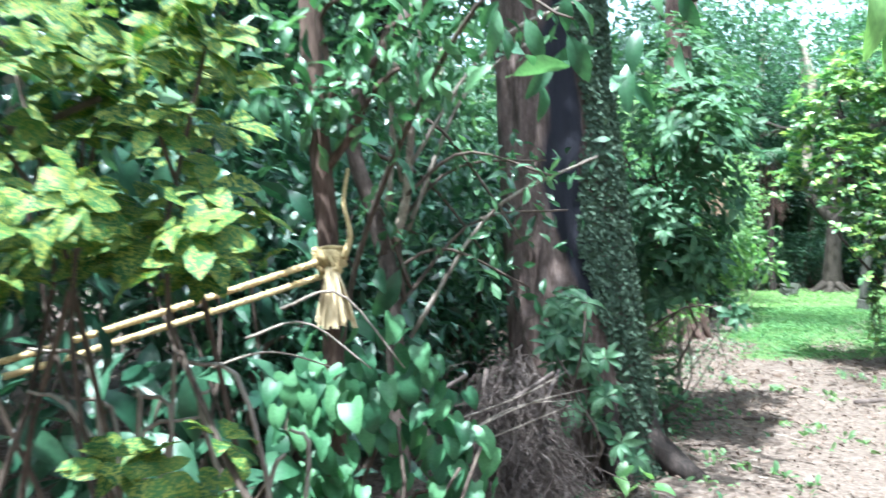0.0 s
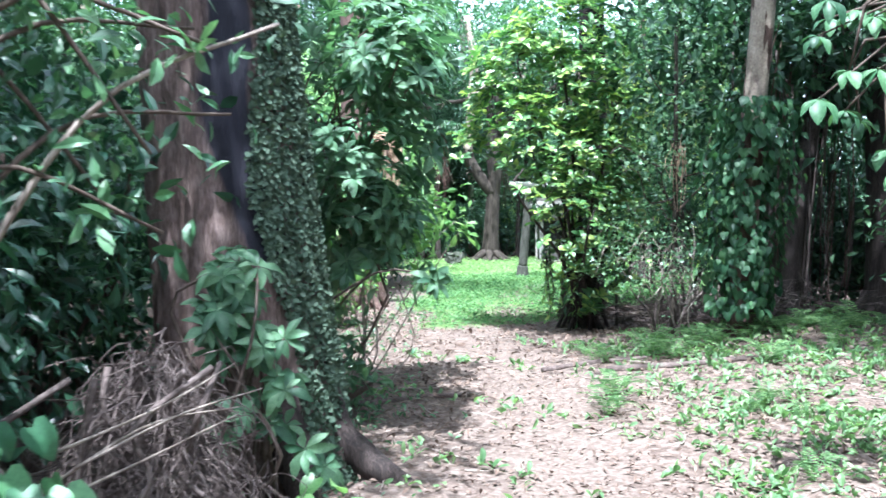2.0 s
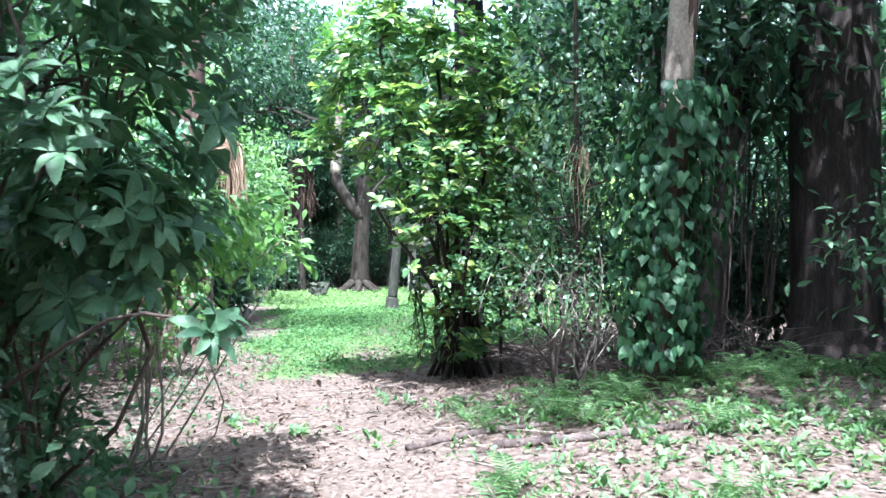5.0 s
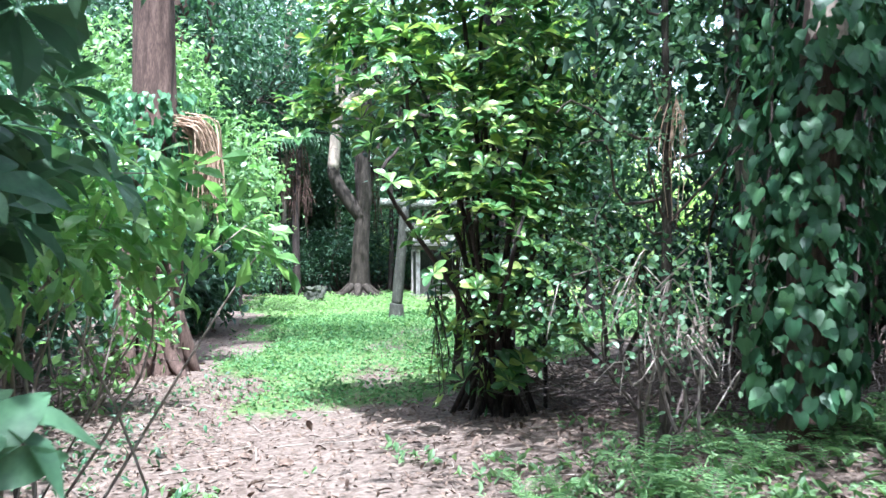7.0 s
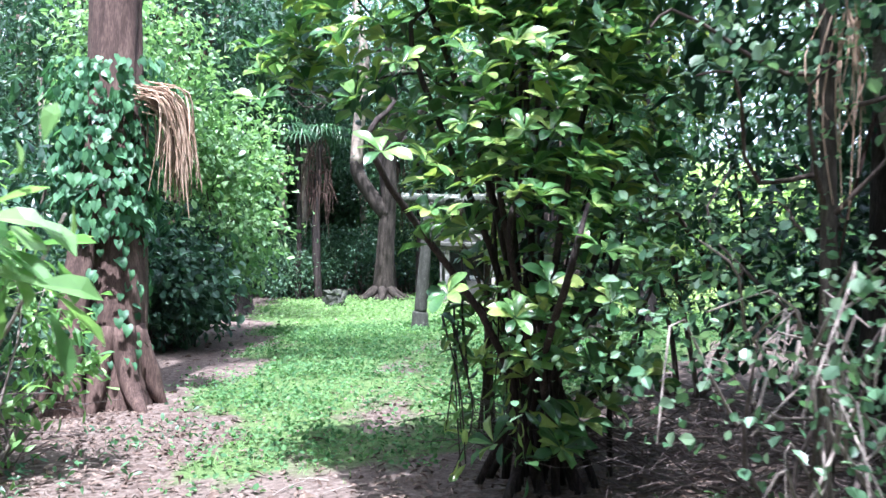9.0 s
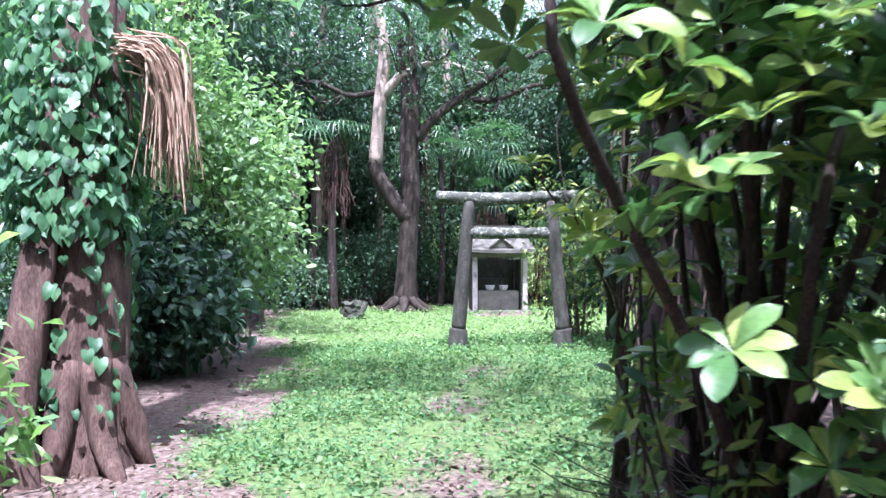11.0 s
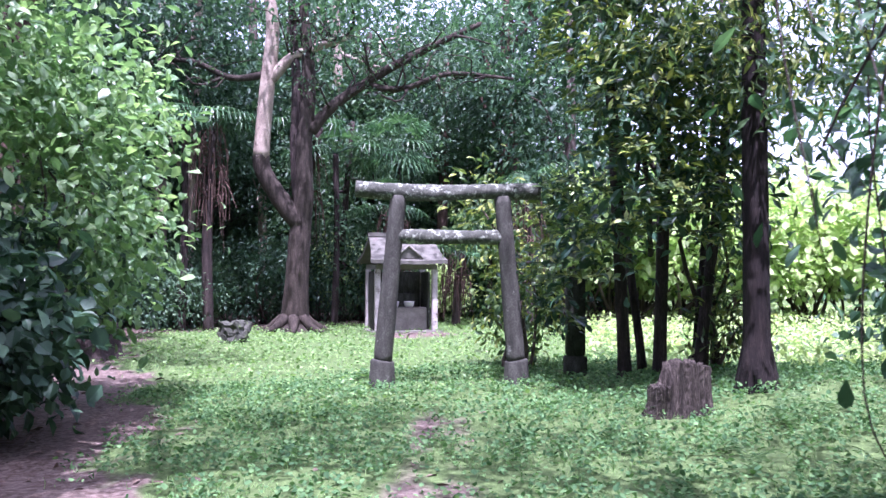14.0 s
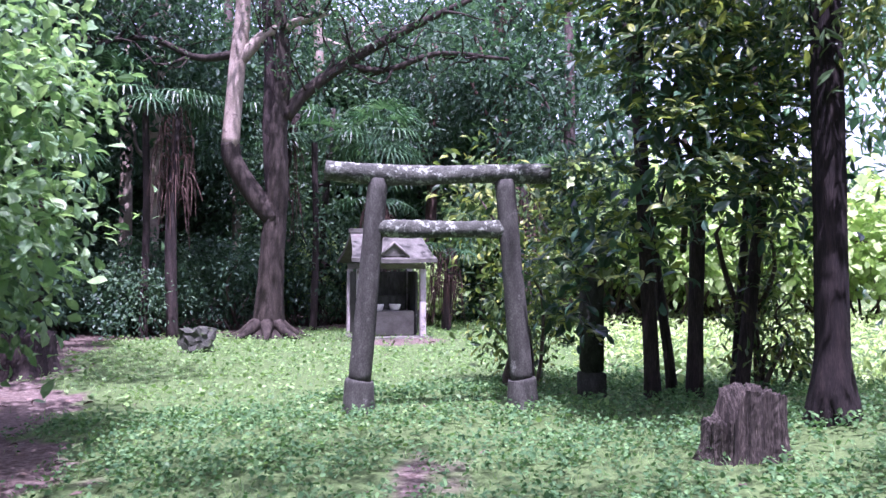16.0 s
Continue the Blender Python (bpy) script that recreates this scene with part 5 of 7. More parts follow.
def clump_tree():
    x, y = 13.75, 20.12
    z0 = gz(x, y)
    root = thing("clumped_trees", x, y, z0, "clump of slim dark trunks under dense glossy yellow-green foliage", "tree")
    g = np.random.default_rng(91)
    for i, (dx, dy, r, lx, ly) in enumerate([(-0.35, 0.15, 0.085, -0.15, 0), (0.05, -0.1, 0.09, 0.1, 0.0), (0.5, -0.4, 0.075, 0.3, -0.1), (0.2, 0.35, 0.06, -0.1, 0.3), (0.72, -0.15, 0.05, 0.3, 0)]):
        part("trunk", trunk_geo([(x + dx, y + dy, z0 - 0.1), (x + dx, y + dy, z0 + 0.3), (x + dx + lx, y + dy + ly, z0 + 2.6), (x + dx + lx * 2, y + dy + ly * 2, z0 + 5.2)], [r * 1.5, r, r * 0.9, r * 0.5], 12, 0.1, 3, 92 + i), BARK_DARK, root)
    lobes = np.array([(11.75, 19.0, 2.4, 0.55, 0.6, 0.8), (12.1, 19.3, 3.3, 0.9, 0.8, 0.9), (12.7, 19.2, 2.3, 0.8, 0.7, 0.75), (13.4, 19.4, 3.0, 0.9, 0.8, 0.9), (13.0, 20.2, 4.2, 1.3, 1.2, 0.9), (12.5, 20.6, 1.9, 0.6, 0.6, 0.9),
                      (14.2, 19.6, 2.5, 0.7, 0.7, 0.8), (12.2, 20.0, 4.9, 1.0, 1.0, 0.8), (14.2, 20.2, 4.0, 1.0, 1.0, 0.9), (12.4, 21.0, 1.1, 0.5, 0.5, 0.7), (12.0, 19.5, 1.55, 0.5, 0.45, 0.45), (13.6, 19.1, 1.9, 0.6, 0.5, 0.45), (13.2, 19.0, 3.7, 0.9, 0.8, 0.7)])
    lobes[:, :2] += (0.25, -0.18)
    n = 820
    vol = lobes[:, 3] * lobes[:, 4] * lobes[:, 5]
    pick = g.choice(len(lobes), n, p=vol / vol.sum())
    dirs = unit(g.normal(size=(n, 3)))
    c = lobes[pick, :3] + dirs * lobes[pick, 3:] * g.uniform(0.55, 1.05, n)[:, None]
    p, d, up, s = rosettes(c, unit(dirs * 0.5 + np.array([0, 0, 0.9])), 9, 0.15, lift=0.4, rng=g)
    part("crown", leaves_at("oblong", p, d, up, s, g), LEAF_GLOSS, root, smooth=False)
    # Dark green filler leaves stand in for shade within the crown.
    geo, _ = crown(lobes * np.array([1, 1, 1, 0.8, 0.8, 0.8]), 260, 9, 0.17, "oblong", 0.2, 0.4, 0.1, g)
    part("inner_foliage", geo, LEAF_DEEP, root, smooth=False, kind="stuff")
    for i in range(0, len(lobes), 2):
        part("limb", limb_geo((x, y, z0 + 1.6 + 0.2 * i), lobes[i, :3], 0.04, 0.012, seed=i), BARK_DARK, root)


clump_tree()


def bush(name, label, x, y, lobes, material, clusters, per, size, kind, seed, spread=0.2, stems=5, stem_mat=None, category="shrub", droop=0.3, shell=0.35, stem_r=0.03):
    z0 = gz(x, y)
    root = thing(name, x, y, z0, label, category)
    g = np.random.default_rng(seed)
    for i in range(stems):
        q = lobes[i % len(lobes)]
        a = (x + g.normal() * 0.12, y + g.normal() * 0.12, z0 - 0.08)
        part("stem", limb_geo(a, (q[0] + g.normal() * 0.12, q[1] + g.normal() * 0.12, q[2] + q[5] * 0.3), stem_r * (1 + 0.4 * (i % 3)), stem_r * 0.3, seed=seed + i), stem_mat or STEM_BROWN, root)
    geo, _ = crown(lobes, clusters, per, size, kind, spread, droop, shell, g)
    part("foliage", geo, material, root, smooth=False)
    return root


bush("rounded_bush_tree", "large rounded bush of fresh mid-green leaves by the clearing", 6.4, 21.9, [(6.6, 21.6, 2.0, 1.35, 1.2, 1.3), (6.2, 22.0, 3.5, 1.3, 1.3, 1.1), (7.2, 22.4, 3.0, 1.1, 1.1, 0.95), (7.3, 22.2, 1.5, 0.9, 0.9, 0.9), (5.5, 21.2, 3.2, 1.0, 1.0, 1.2), (5.6, 22.4, 4.8, 1.3, 1.3, 0.9)], LEAF_FRESH, 760, 14, 0.14, "broad", 101, 0.2, 7, BARK_GREY, "tree")
bush("dark_glossy_bush", "low dark bush with broad glossy leaves", 5.5, 20.5, [(5.6, 20.5, 0.9, 0.8, 0.8, 0.85), (6.1, 20.9, 0.8, 0.7, 0.7, 0.75), (5.2, 20.2, 1.4, 0.6, 0.7, 0.8), (6.2, 21.4, 1.4, 0.6, 0.6, 0.6)], LEAF_DEEP, 230, 11, 0.2, "oblong", 102, 0.18)
bush("bright_shrub", "lime-green leafy shrub on bare brown stems beside the path", 2.55, 9.3, [(3.0, 9.1, 1.5, 0.3, 0.3, 0.16), (3.3, 9.1, 1.34, 0.24, 0.25, 0.09), (2.7, 9.15, 1.35, 0.3, 0.35, 0.22), (2.5, 9.3, 1.05, 0.25, 0.3, 0.18), (2.95, 9.2, 1.15, 0.28, 0.25, 0.12)], LEAF_SUNNY, 84, 8, 0.125, "spoon", 113, 0.08, 9, TWIG, stem_r=0.008)
bush("shade_bush", "leafy green bush in shade behind the stone pillar", 13.1, 22.1, [(12.95, 21.9, 1.2, 0.5, 0.5, 0.75), (13.3, 22.3, 0.6, 0.6, 0.6, 0.55), (13.9, 22.6, 1.0, 0.6, 0.6, 0.8), (12.9, 22.4, 2.1, 0.6, 0.6, 0.7)], LEAF_GLOSS, 210, 10, 0.13, "oblong", 107, 0.17, 6)
bush("slender_bush", "slender bush of narrow leaves against slim dark trunks", 14.6, 19.7, [(14.6, 19.7, 0.8, 0.35, 0.35, 0.6), (14.9, 19.6, 0.4, 0.35, 0.35, 0.35), (14.7, 19.6, 1.7, 0.35, 0.35, 0.5)], LEAF_GLOSS, 95, 9, 0.15, "long", 108, 0.15, 7)
bush("wayside_bush", "mixed green and lime bush with bare twigs near the ivy-clad trunk", 3.35, 13.7, [(3.75, 13.6, 1.0, 0.32, 0.4, 0.22), (3.3, 13.7, 1.25, 0.4, 0.4, 0.25), (3.85, 13.7, 0.55, 0.25, 0.3, 0.15), (3.1, 13.3, 1.6, 0.4, 0.4, 0.25), (3.5, 13.5, 0.2, 0.35, 0.4, 0.2)], LEAF_SUNNY, 105, 9, 0.12, "spoon", 106, 0.12, 14, TWIG, stem_r=0.009)
bush("pale_leaved_bush", "spindly grey-twigged bush with small pale rounded leaves", 6.05, 9.5, [(5.5, 8.85, 0.98, 0.42, 0.35, 0.16), (5.95, 9.2, 1.15, 0.45, 0.4, 0.2), (5.3, 9.15, 1.02, 0.32, 0.35, 0.14), (6.2, 9.2, 0.8, 0.4, 0.3, 0.25), (6.1, 9.9, 1.55, 0.5, 0.45, 0.35), (6.3, 9.7, 2.2, 0.5, 0.45, 0.35), (5.9, 10.3, 0.9, 0.35, 0.35, 0.2)], LEAF_PALE, 200, 9, 0.04, "round", 104, 0.14, 5, DEAD_VINE, droop=0.1, stem_r=0.009)


def pale_twigs():
    root = thing("bare_branch", 6.1, 9.4, gz(6.1, 9.4), "bare grey forked branches arching out of the bush", "branch")
    g = np.random.default_rng(105)
    for i in range(4):
        part("branch", limb_geo((6.2 + 0.05 * i, 9.45 - 0.05 * i, gz(6.2, 9.4) - 0.05), (5.9 + 0.15 * i, 9.25, 0.95 + 0.12 * i), 0.011, 0.007, 0.2, 9, 190 + i), TWIG, root)
    for i in range(28):
        a = np.array([6.15 + g.normal() * 0.2, 9.3 + g.normal() * 0.12, g.uniform(0.6, 1.15)])
        b = a + np.array([-g.uniform(0.3, 1.0), -g.uniform(0.2, 0.7), g.uniform(-0.3, 0.3)])
        part("twig", limb_geo(a, b, 0.0065, 0.0025, 0.4, 9, 200 + i), TWIG, root)


pale_twigs()


def sapling():
    x, y = 6.39, 9.63
    z0 = gz(x, y)
    root = thing("sapling", x, y, z0, "thin grey sapling with sparse twigs and a dead golden frond", "tree")
    part("trunk", trunk_geo([(x, y, z0 - 0.1), (x, y, z0 + 0.5), (x + 0.02, y, z0 + 1.6), (x + 0.1, y + 0.1, z0 + 3.6)], [0.045, 0.035, 0.032, 0.02], 10, 0.1, 3, 111), BARK_BROWN, root)
    g = np.random.default_rng(112)
    for i in range(12):
        zz = g.uniform(1.2, 3.2)
        part("twig", limb_geo((x + 0.03, y + 0.02, z0 + zz), (x + g.uniform(-0.8, 0.7), y + g.uniform(-0.5, 0.4), z0 + zz + g.uniform(-0.1, 0.7)), 0.012, 0.004, 0.3, 8, 113 + i), STEM_BROWN, root)
    st = []
    for i in range(15):
        a = np.array([x + 0.05, y - 0.06, z0 + 2.2]) + g.normal(size=3) * 0.03
        b = a + np.array([g.normal() * 0.045 - 0.05, g.normal() * 0.04, -g.uniform(0.2, 0.8)])
        st.append(tube(spline([a, (a + b) / 2 + g.normal(size=3) * 0.03, b], 6), [0.005, 0.003], 4, seed=i))
    part("dead_frond", join(st), FRINGE, root, "golden dead hanging frond", smooth=False, kind="stuff")
    lob = [(x, y, z0 + 3.2, 0.7, 0.6, 0.7), (x - 0.3, y - 0.2, z0 + 2.4, 0.5, 0.4, 0.4)]
    geo, _ = crown(lob, 70, 9, 0.06, "round", 0.16, rng=g)
    part("crown", geo, LEAF_PALE, root, smooth=False)


sapling()

# Tree added out of view; its crown shades the ground right of the path.
plain_tree("shade_tree", "tall leafy tree added out of view to shade the ground", 8.3, 4.2, 8.0, 0.17, [(-1.8, 0.3, 7.0, 1.5, 1.4, 0.8), (-0.6, 1.3, 7.6, 1.6, 1.5, 0.9), (-2.2, 1.9, 7.9, 1.3, 1.3, 0.7), (0.6, 0.2, 8.2, 1.6, 1.6, 0.9), (-3.0, 2.9, 7.5, 1.25, 1.2, 0.7), (-1.0, 3.4, 7.8, 1.3, 1.2, 0.7), (-4.1, 2.5, 6.9, 1.05, 1.05, 0.6)], LEAF_MID, BARK_GREY, 400, 13, 0.17, seed=85)

# ---------------------------------------------------------------- evergreen shrub overhanging the path
def evergreen():
    x, y = 1.6, 8.3
    z0 = gz(x, y)
    root = thing("evergreen_shrub", x, y, z0, "tall evergreen shrub with whorls of leathery dark leaves", "shrub")
    g = np.random.default_rng(121)
    lobes = np.array([(1.95, 7.5, 1.4, 0.35, 0.35, 0.4), (2.2, 7.7, 1.35, 0.35, 0.45, 0.3), (2.3, 7.6, 2.2, 0.6, 0.5, 0.6), (2.0, 8.2, 3.0, 0.9, 0.8, 0.8), (2.45, 8.2, 1.6, 0.35, 0.45, 0.4),
                      (1.7, 8.6, 2.0, 0.8, 0.8, 0.9), (2.6, 8.6, 3.1, 0.6, 0.6, 0.5), (1.8, 8.0, 1.2, 0.35, 0.4, 0.3), (2.3, 6.95, 1.0, 0.12, 0.14, 0.09), (1.95, 7.3, 1.75, 0.45, 0.4, 0.45), (2.15, 7.4, 2.5, 0.5, 0.45, 0.5),
                      (2.75, 7.8, 2.7, 0.5, 0.45, 0.25), (2.1, 6.9, 2.45, 0.4, 0.4, 0.3)])
    n = 440
    vol = (lobes[:, 3] * lobes[:, 4] * lobes[:, 5]) ** 0.45 * np.where(lobes[:, 0] > 2.25, 0.5, 1.0)
    pick = g.choice(len(lobes), n, p=vol / vol.sum())
    dirs = unit(g.normal(size=(n, 3)) + np.array([0.25, -0.3, 0]))
    c = lobes[pick, :3] + dirs * lobes[pick, 3:] * g.uniform(0.5, 1.05, n)[:, None]
    ax = unit(dirs * 0.7 + np.array([0, 0, 0.7]))
    keep = c[:, 0] < PATH_X(c[:, 1]) - 0.85
    c, ax = c[keep], ax[keep]
    o = np.argsort(c[:, 1] - 0.4 * c[:, 0] + 0.3 * c[:, 2])
    c, ax = c[o], ax[o]
    leaf_parts(root, "oblong", *rosettes(c[:37], ax[:37], 8, 0.15, lift=0.15, rng=g), LEAF_EVER)
    p, d, up, s = rosettes(c[37:], ax[37:], 9, 0.15, lift=0.15, rng=g)
    part("foliage", leaves_at("oblong", p, d, up, s, g), LEAF_EVER, root, smooth=False, kind="stuff")
    for i, q in enumerate(lobes):
        part("stem", limb_geo((x + g.normal() * 0.1, y + g.normal() * 0.1, z0 - 0.05 if i < 5 else z0 + 1.0), q[:3], 0.014, 0.006, seed=i), STEM_BROWN, root)
    # long bare side branches that hold the leaf whorls out
    for i in range(14):
        a = np.array([1.75 + g.normal() * 0.15, 8.1 + g.normal() * 0.2, g.uniform(1.1, 2.6)])
        b = c[int(g.integers(0, len(c)))]
        part("branch", limb_geo(a, b, 0.012, 0.004, 0.3, 10, 40 + i), STEM_BROWN, root)


evergreen()


def rosette_shrub():
    x, y = 0.98, 6.05
    z0 = gz(x, y)
    root = thing("rosette_shrub", x, y, z0, "dark green rosette-leaved shrub against the old trunk", "shrub")
    g = np.random.default_rng(131)
    c, ax = [], []
    for i in range(36):
        zz = g.uniform(0.02, 1.18)
        w = 0.36 * (1 - 0.45 * zz)
        c.append((0.98 + g.uniform(-w, w * 0.9) - 0.05 * zz, 5.86 - g.uniform(0, 0.22) + 0.2 * zz, zz))
        ax.append((g.normal() * 0.5, -0.8, 0.7))
    c.append((0.9, 6.1, 1.22))
    ax.append((0, -0.4, 1))
    p, d, up, s = rosettes(np.array(c), np.array(ax), 8, 0.135, lift=0.05, rng=g)
    d = unit(d + np.array([0, 0, -0.25]))
    leaf_parts(root, "oblong", p, d, up, s, LEAF_EVER)
    for i in range(12):
        q = c[i * 2]
        part("stem", limb_geo((x + g.normal() * 0.08, y + 0.05, z0 - 0.05), q, 0.014, 0.006, seed=i), STEM_BROWN, root)


rosette_shrub()


def seedling():
    x, y = 1.2, 5.55
    root = thing("heart_leaf_seedling", x, y, gz(x, y), "low seedling with a few broad heart-shaped leaves", "plant")
    g = np.random.default_rng(135)
    p = np.array([(1.12, 5.5, 0.02), (1.22, 5.45, -0.02), (1.3, 5.55, 0.03), (1.36, 5.5, -0.04), (1.2, 5.6, 0.08)])
    leaf_parts(root, "heart", p, unit(g.normal(size=(5, 3)) * 0.4 + np.array([0, -0.6, -0.2])), unit(g.normal(size=(5, 3)) * 0.2 + np.array([0, -0.3, 1])), np.full(5, 0.13), LEAF_BRIGHT)
    for i in range(5):
        part("stem", limb_geo((x, y, gz(x, y) - 0.03), p[i], 0.004, 0.003, seed=i), STEM_BROWN, root)


seedling()

bush("shade_plant", "low dark-leaved plant under the evergreen at the path's edge", 1.7, 8.2, [(1.72, 7.6, 0.4, 0.3, 0.35, 0.4), (1.55, 8.4, 0.6, 0.45, 0.5, 0.6), (1.95, 8.4, 0.25, 0.3, 0.4, 0.3), (1.5, 9.2, 0.8, 0.6, 0.6, 0.8), (2.0, 7.9, 0.1, 0.25, 0.35, 0.2)], LEAF_EVER, 190, 9, 0.11, "oblong", 122, 0.13, 7)

# ---------------------------------------------------------------- the thicket at the start
def roped_tree():
    x, y = -0.42, 3.17
    z0 = gz(x, y)
    root = thing("roped_sapling", x, y, z0, "slim brown-barked sapling with a straw rope tied round it", "tree")
    part("trunk", trunk_geo([(x + 0.05, y, z0 - 0.1), (x + 0.02, y, z0 + 0.8), (x, y, z0 + 1.6), (x - 0.06, y, z0 + 2.35), (x - 0.1, y, z0 + 3.2)], [0.05, 0.043, 0.04, 0.04, 0.03], 14, 0.08, 3, 141), BARK_RED, root)
    for i, q in enumerate([(-0.15, 3.05, 2.15), (-0.55, 3.05, 2.2), (-0.3, 2.95, 2.4), (-0.05, 3.2, 2.4)]):
        part("branch", limb_geo((x - 0.02, y, z0 + 1.95 + 0.1 * i), q, 0.02, 0.007, seed=i), BARK_RED, root)
    g = np.random.default_rng(142)
    lobes = np.array([(-0.25, 3.0, 2.05, 0.28, 0.2, 0.12), (-0.35, 3.0, 2.35, 0.35, 0.25, 0.2), (-0.1, 3.1, 2.25, 0.25, 0.2, 0.2), (-0.5, 3.0, 2.0, 0.2, 0.15, 0.08)])
    geo, cc = crown(lobes, 60, 4, 0.085, "oblong", 0.07, 0.4, 0.2, g)
    n = 150
    pick = g.choice(4, n)
    p = lobes[pick, :3] + unit(g.normal(size=(n, 3))) * lobes[pick, 3:]
    leaf_parts(root, "oblong", p, unit(g.normal(size=(n, 3)) + np.array([0, 0, -0.4])), unit(g.normal(size=(n, 3)) * 0.5 + np.array([0, -0.4, 0.9])), g.uniform(0.07, 0.12, n), LEAF_MID)
    part("foliage", geo, LEAF_MID, root, smooth=False, kind="stuff")

    rope = thing("straw_rope", x, y, 1.42, "twisted straw rope knotted round the sapling with a frayed tassel", "rope")
    k0 = np.array([x, y - 0.05, 1.47])
    for j, dz in enumerate((0.0, -0.055)):
        ends = spline([k0 + (0, 0, dz), (-1.0, 3.05, 1.285 + dz), (-1.62, 3.0, 1.1 + dz), (-2.6, 2.9, 0.86 + dz)], 90)
        t = np.linspace(0, 150, 90)
        ply = []
        for ph in (0, 2.094, 4.189):
            off = np.stack([0 * t, np.cos(t + ph), np.sin(t + ph)], -1) * 0.0065
            ply.append(tube(ends + off, [0.0085, 0.0085], 6))
        part("strand", join(ply), ROPE, rope)
    for i in range(5):
        a = np.linspace(0, 6.6, 26)
        ring = np.stack([x + 0.056 * np.cos(a), y + 0.056 * np.sin(a), 1.45 + 0.014 * i + 0.005 * np.sin(a * 2 + i)], -1)
        part("wrap", tube(ring, [0.011, 0.011], 6, 0.2, seed=i), ROPE, rope)
    kn = []
    for i in range(5):
        a = np.linspace(0, 6.0, 20)
        q = np.stack([x + 0.01 + 0.035 * np.cos(a + i), y - 0.075 + 0.02 * np.sin(2 * a + i), 1.46 + 0.035 * np.sin(a * (1 + 0.2 * i))], -1)
        kn.append(tube(q, [0.012, 0.012], 6, 0.2, seed=i))
    knot = part("knot", join(kn), ROPE, rope)
    tas = []
    for i in range(60):
        a, rr = g.uniform(0, 6.28), g.random() ** 0.5
        top = np.array([x + 0.02 + 0.012 * math.cos(a), y - 0.085 + 0.012 * math.sin(a), 1.44])
        end = np.array([x + 0.035 + 0.075 * rr * math.cos(a), y - 0.085 + 0.06 * rr * math.sin(a), 1.25 - 0.03 * g.random()])
        tas.append(tube(spline([top, top * 0.5 + end * 0.5 + np.array([0, 0, 0.01]), end], 6), [0.005, 0.004], 4, seed=i))
    part("tassel", join(tas), STRAW, knot, "frayed pale straw tassel", smooth=False, kind="stuff")
    part("rope_tail", tube(spline([(x + 0.06, y - 0.07, 1.47), (x + 0.085, y - 0.08, 1.56), (x + 0.06, y - 0.06, 1.68), (x + 0.075, y - 0.04, 1.8)], 14), [0.012, 0.009, 0.006], 6, 0.2), ROPE, rope)


roped_tree()


def forked_sapling():
    x, y = -0.2, 3.85
    z0 = gz(x, y)
    root = thing("forked_sapling", x, y, z0, "greyish forked sapling with thin curving side stems", "tree")
    part("trunk", tube(spline([(x, y, z0 - 0.1), (x, y, 0.6), (x - 0.03, y, 1.25), (x - 0.06, y, 1.5)], 14), [0.05, 0.042, 0.04], 10, 0.08, seed=1), BARK_GREY, root)
    part("fork", tube(spline([(x - 0.06, y, 1.48), (x - 0.12, y, 1.7), (x - 0.2, y, 1.98), (x - 0.12, y - 0.1, 2.3), (x + 0.2, y - 0.1, 2.7)], 16), [0.042, 0.036, 0.03], 10, 0.08, seed=2), BARK_GREY, root)
    part("fork", tube(spline([(x - 0.06, y, 1.45), (x + 0.02, y, 1.66), (x + 0.05, y, 1.9), (x + 0.1, y, 2.6)], 14), [0.026, 0.02, 0.016], 9, 0.08, seed=3), BARK_PALE, root)
    g = np.random.default_rng(151)
    lf = []
    for i in range(16):
        a = np.array([x + g.normal() * 0.05, y, g.uniform(1.1, 2.2)])
        b = np.array([x + g.uniform(-0.1, 1.0), y + g.uniform(-0.25, 0.3), g.uniform(1.3, 2.6)])
        q = spline([a, (a + b) / 2 + np.array([-0.05, 0, 0.16]), b], 10)
        part("side_stem", tube(q, [0.011, 0.005], 6, 0.1, seed=i), TWIG if i % 2 else STEM_BROWN, root)
        lf.append(q[4:])
    lf = np.concatenate(lf)
    lf = np.repeat(lf, 4, 0) + g.normal(size=(len(lf) * 4, 3)) * 0.05
    part("foliage", leaves_at("oblong", lf, unit(g.normal(size=lf.shape) + np.array([0, -0.2, -0.3])), unit(g.normal(size=lf.shape) * 0.5 + np.array([0, -0.4, 0.8])), g.uniform(0.05, 0.1, len(lf)), g), LEAF_MID, root, smooth=False, kind="stuff")


forked_sapling()


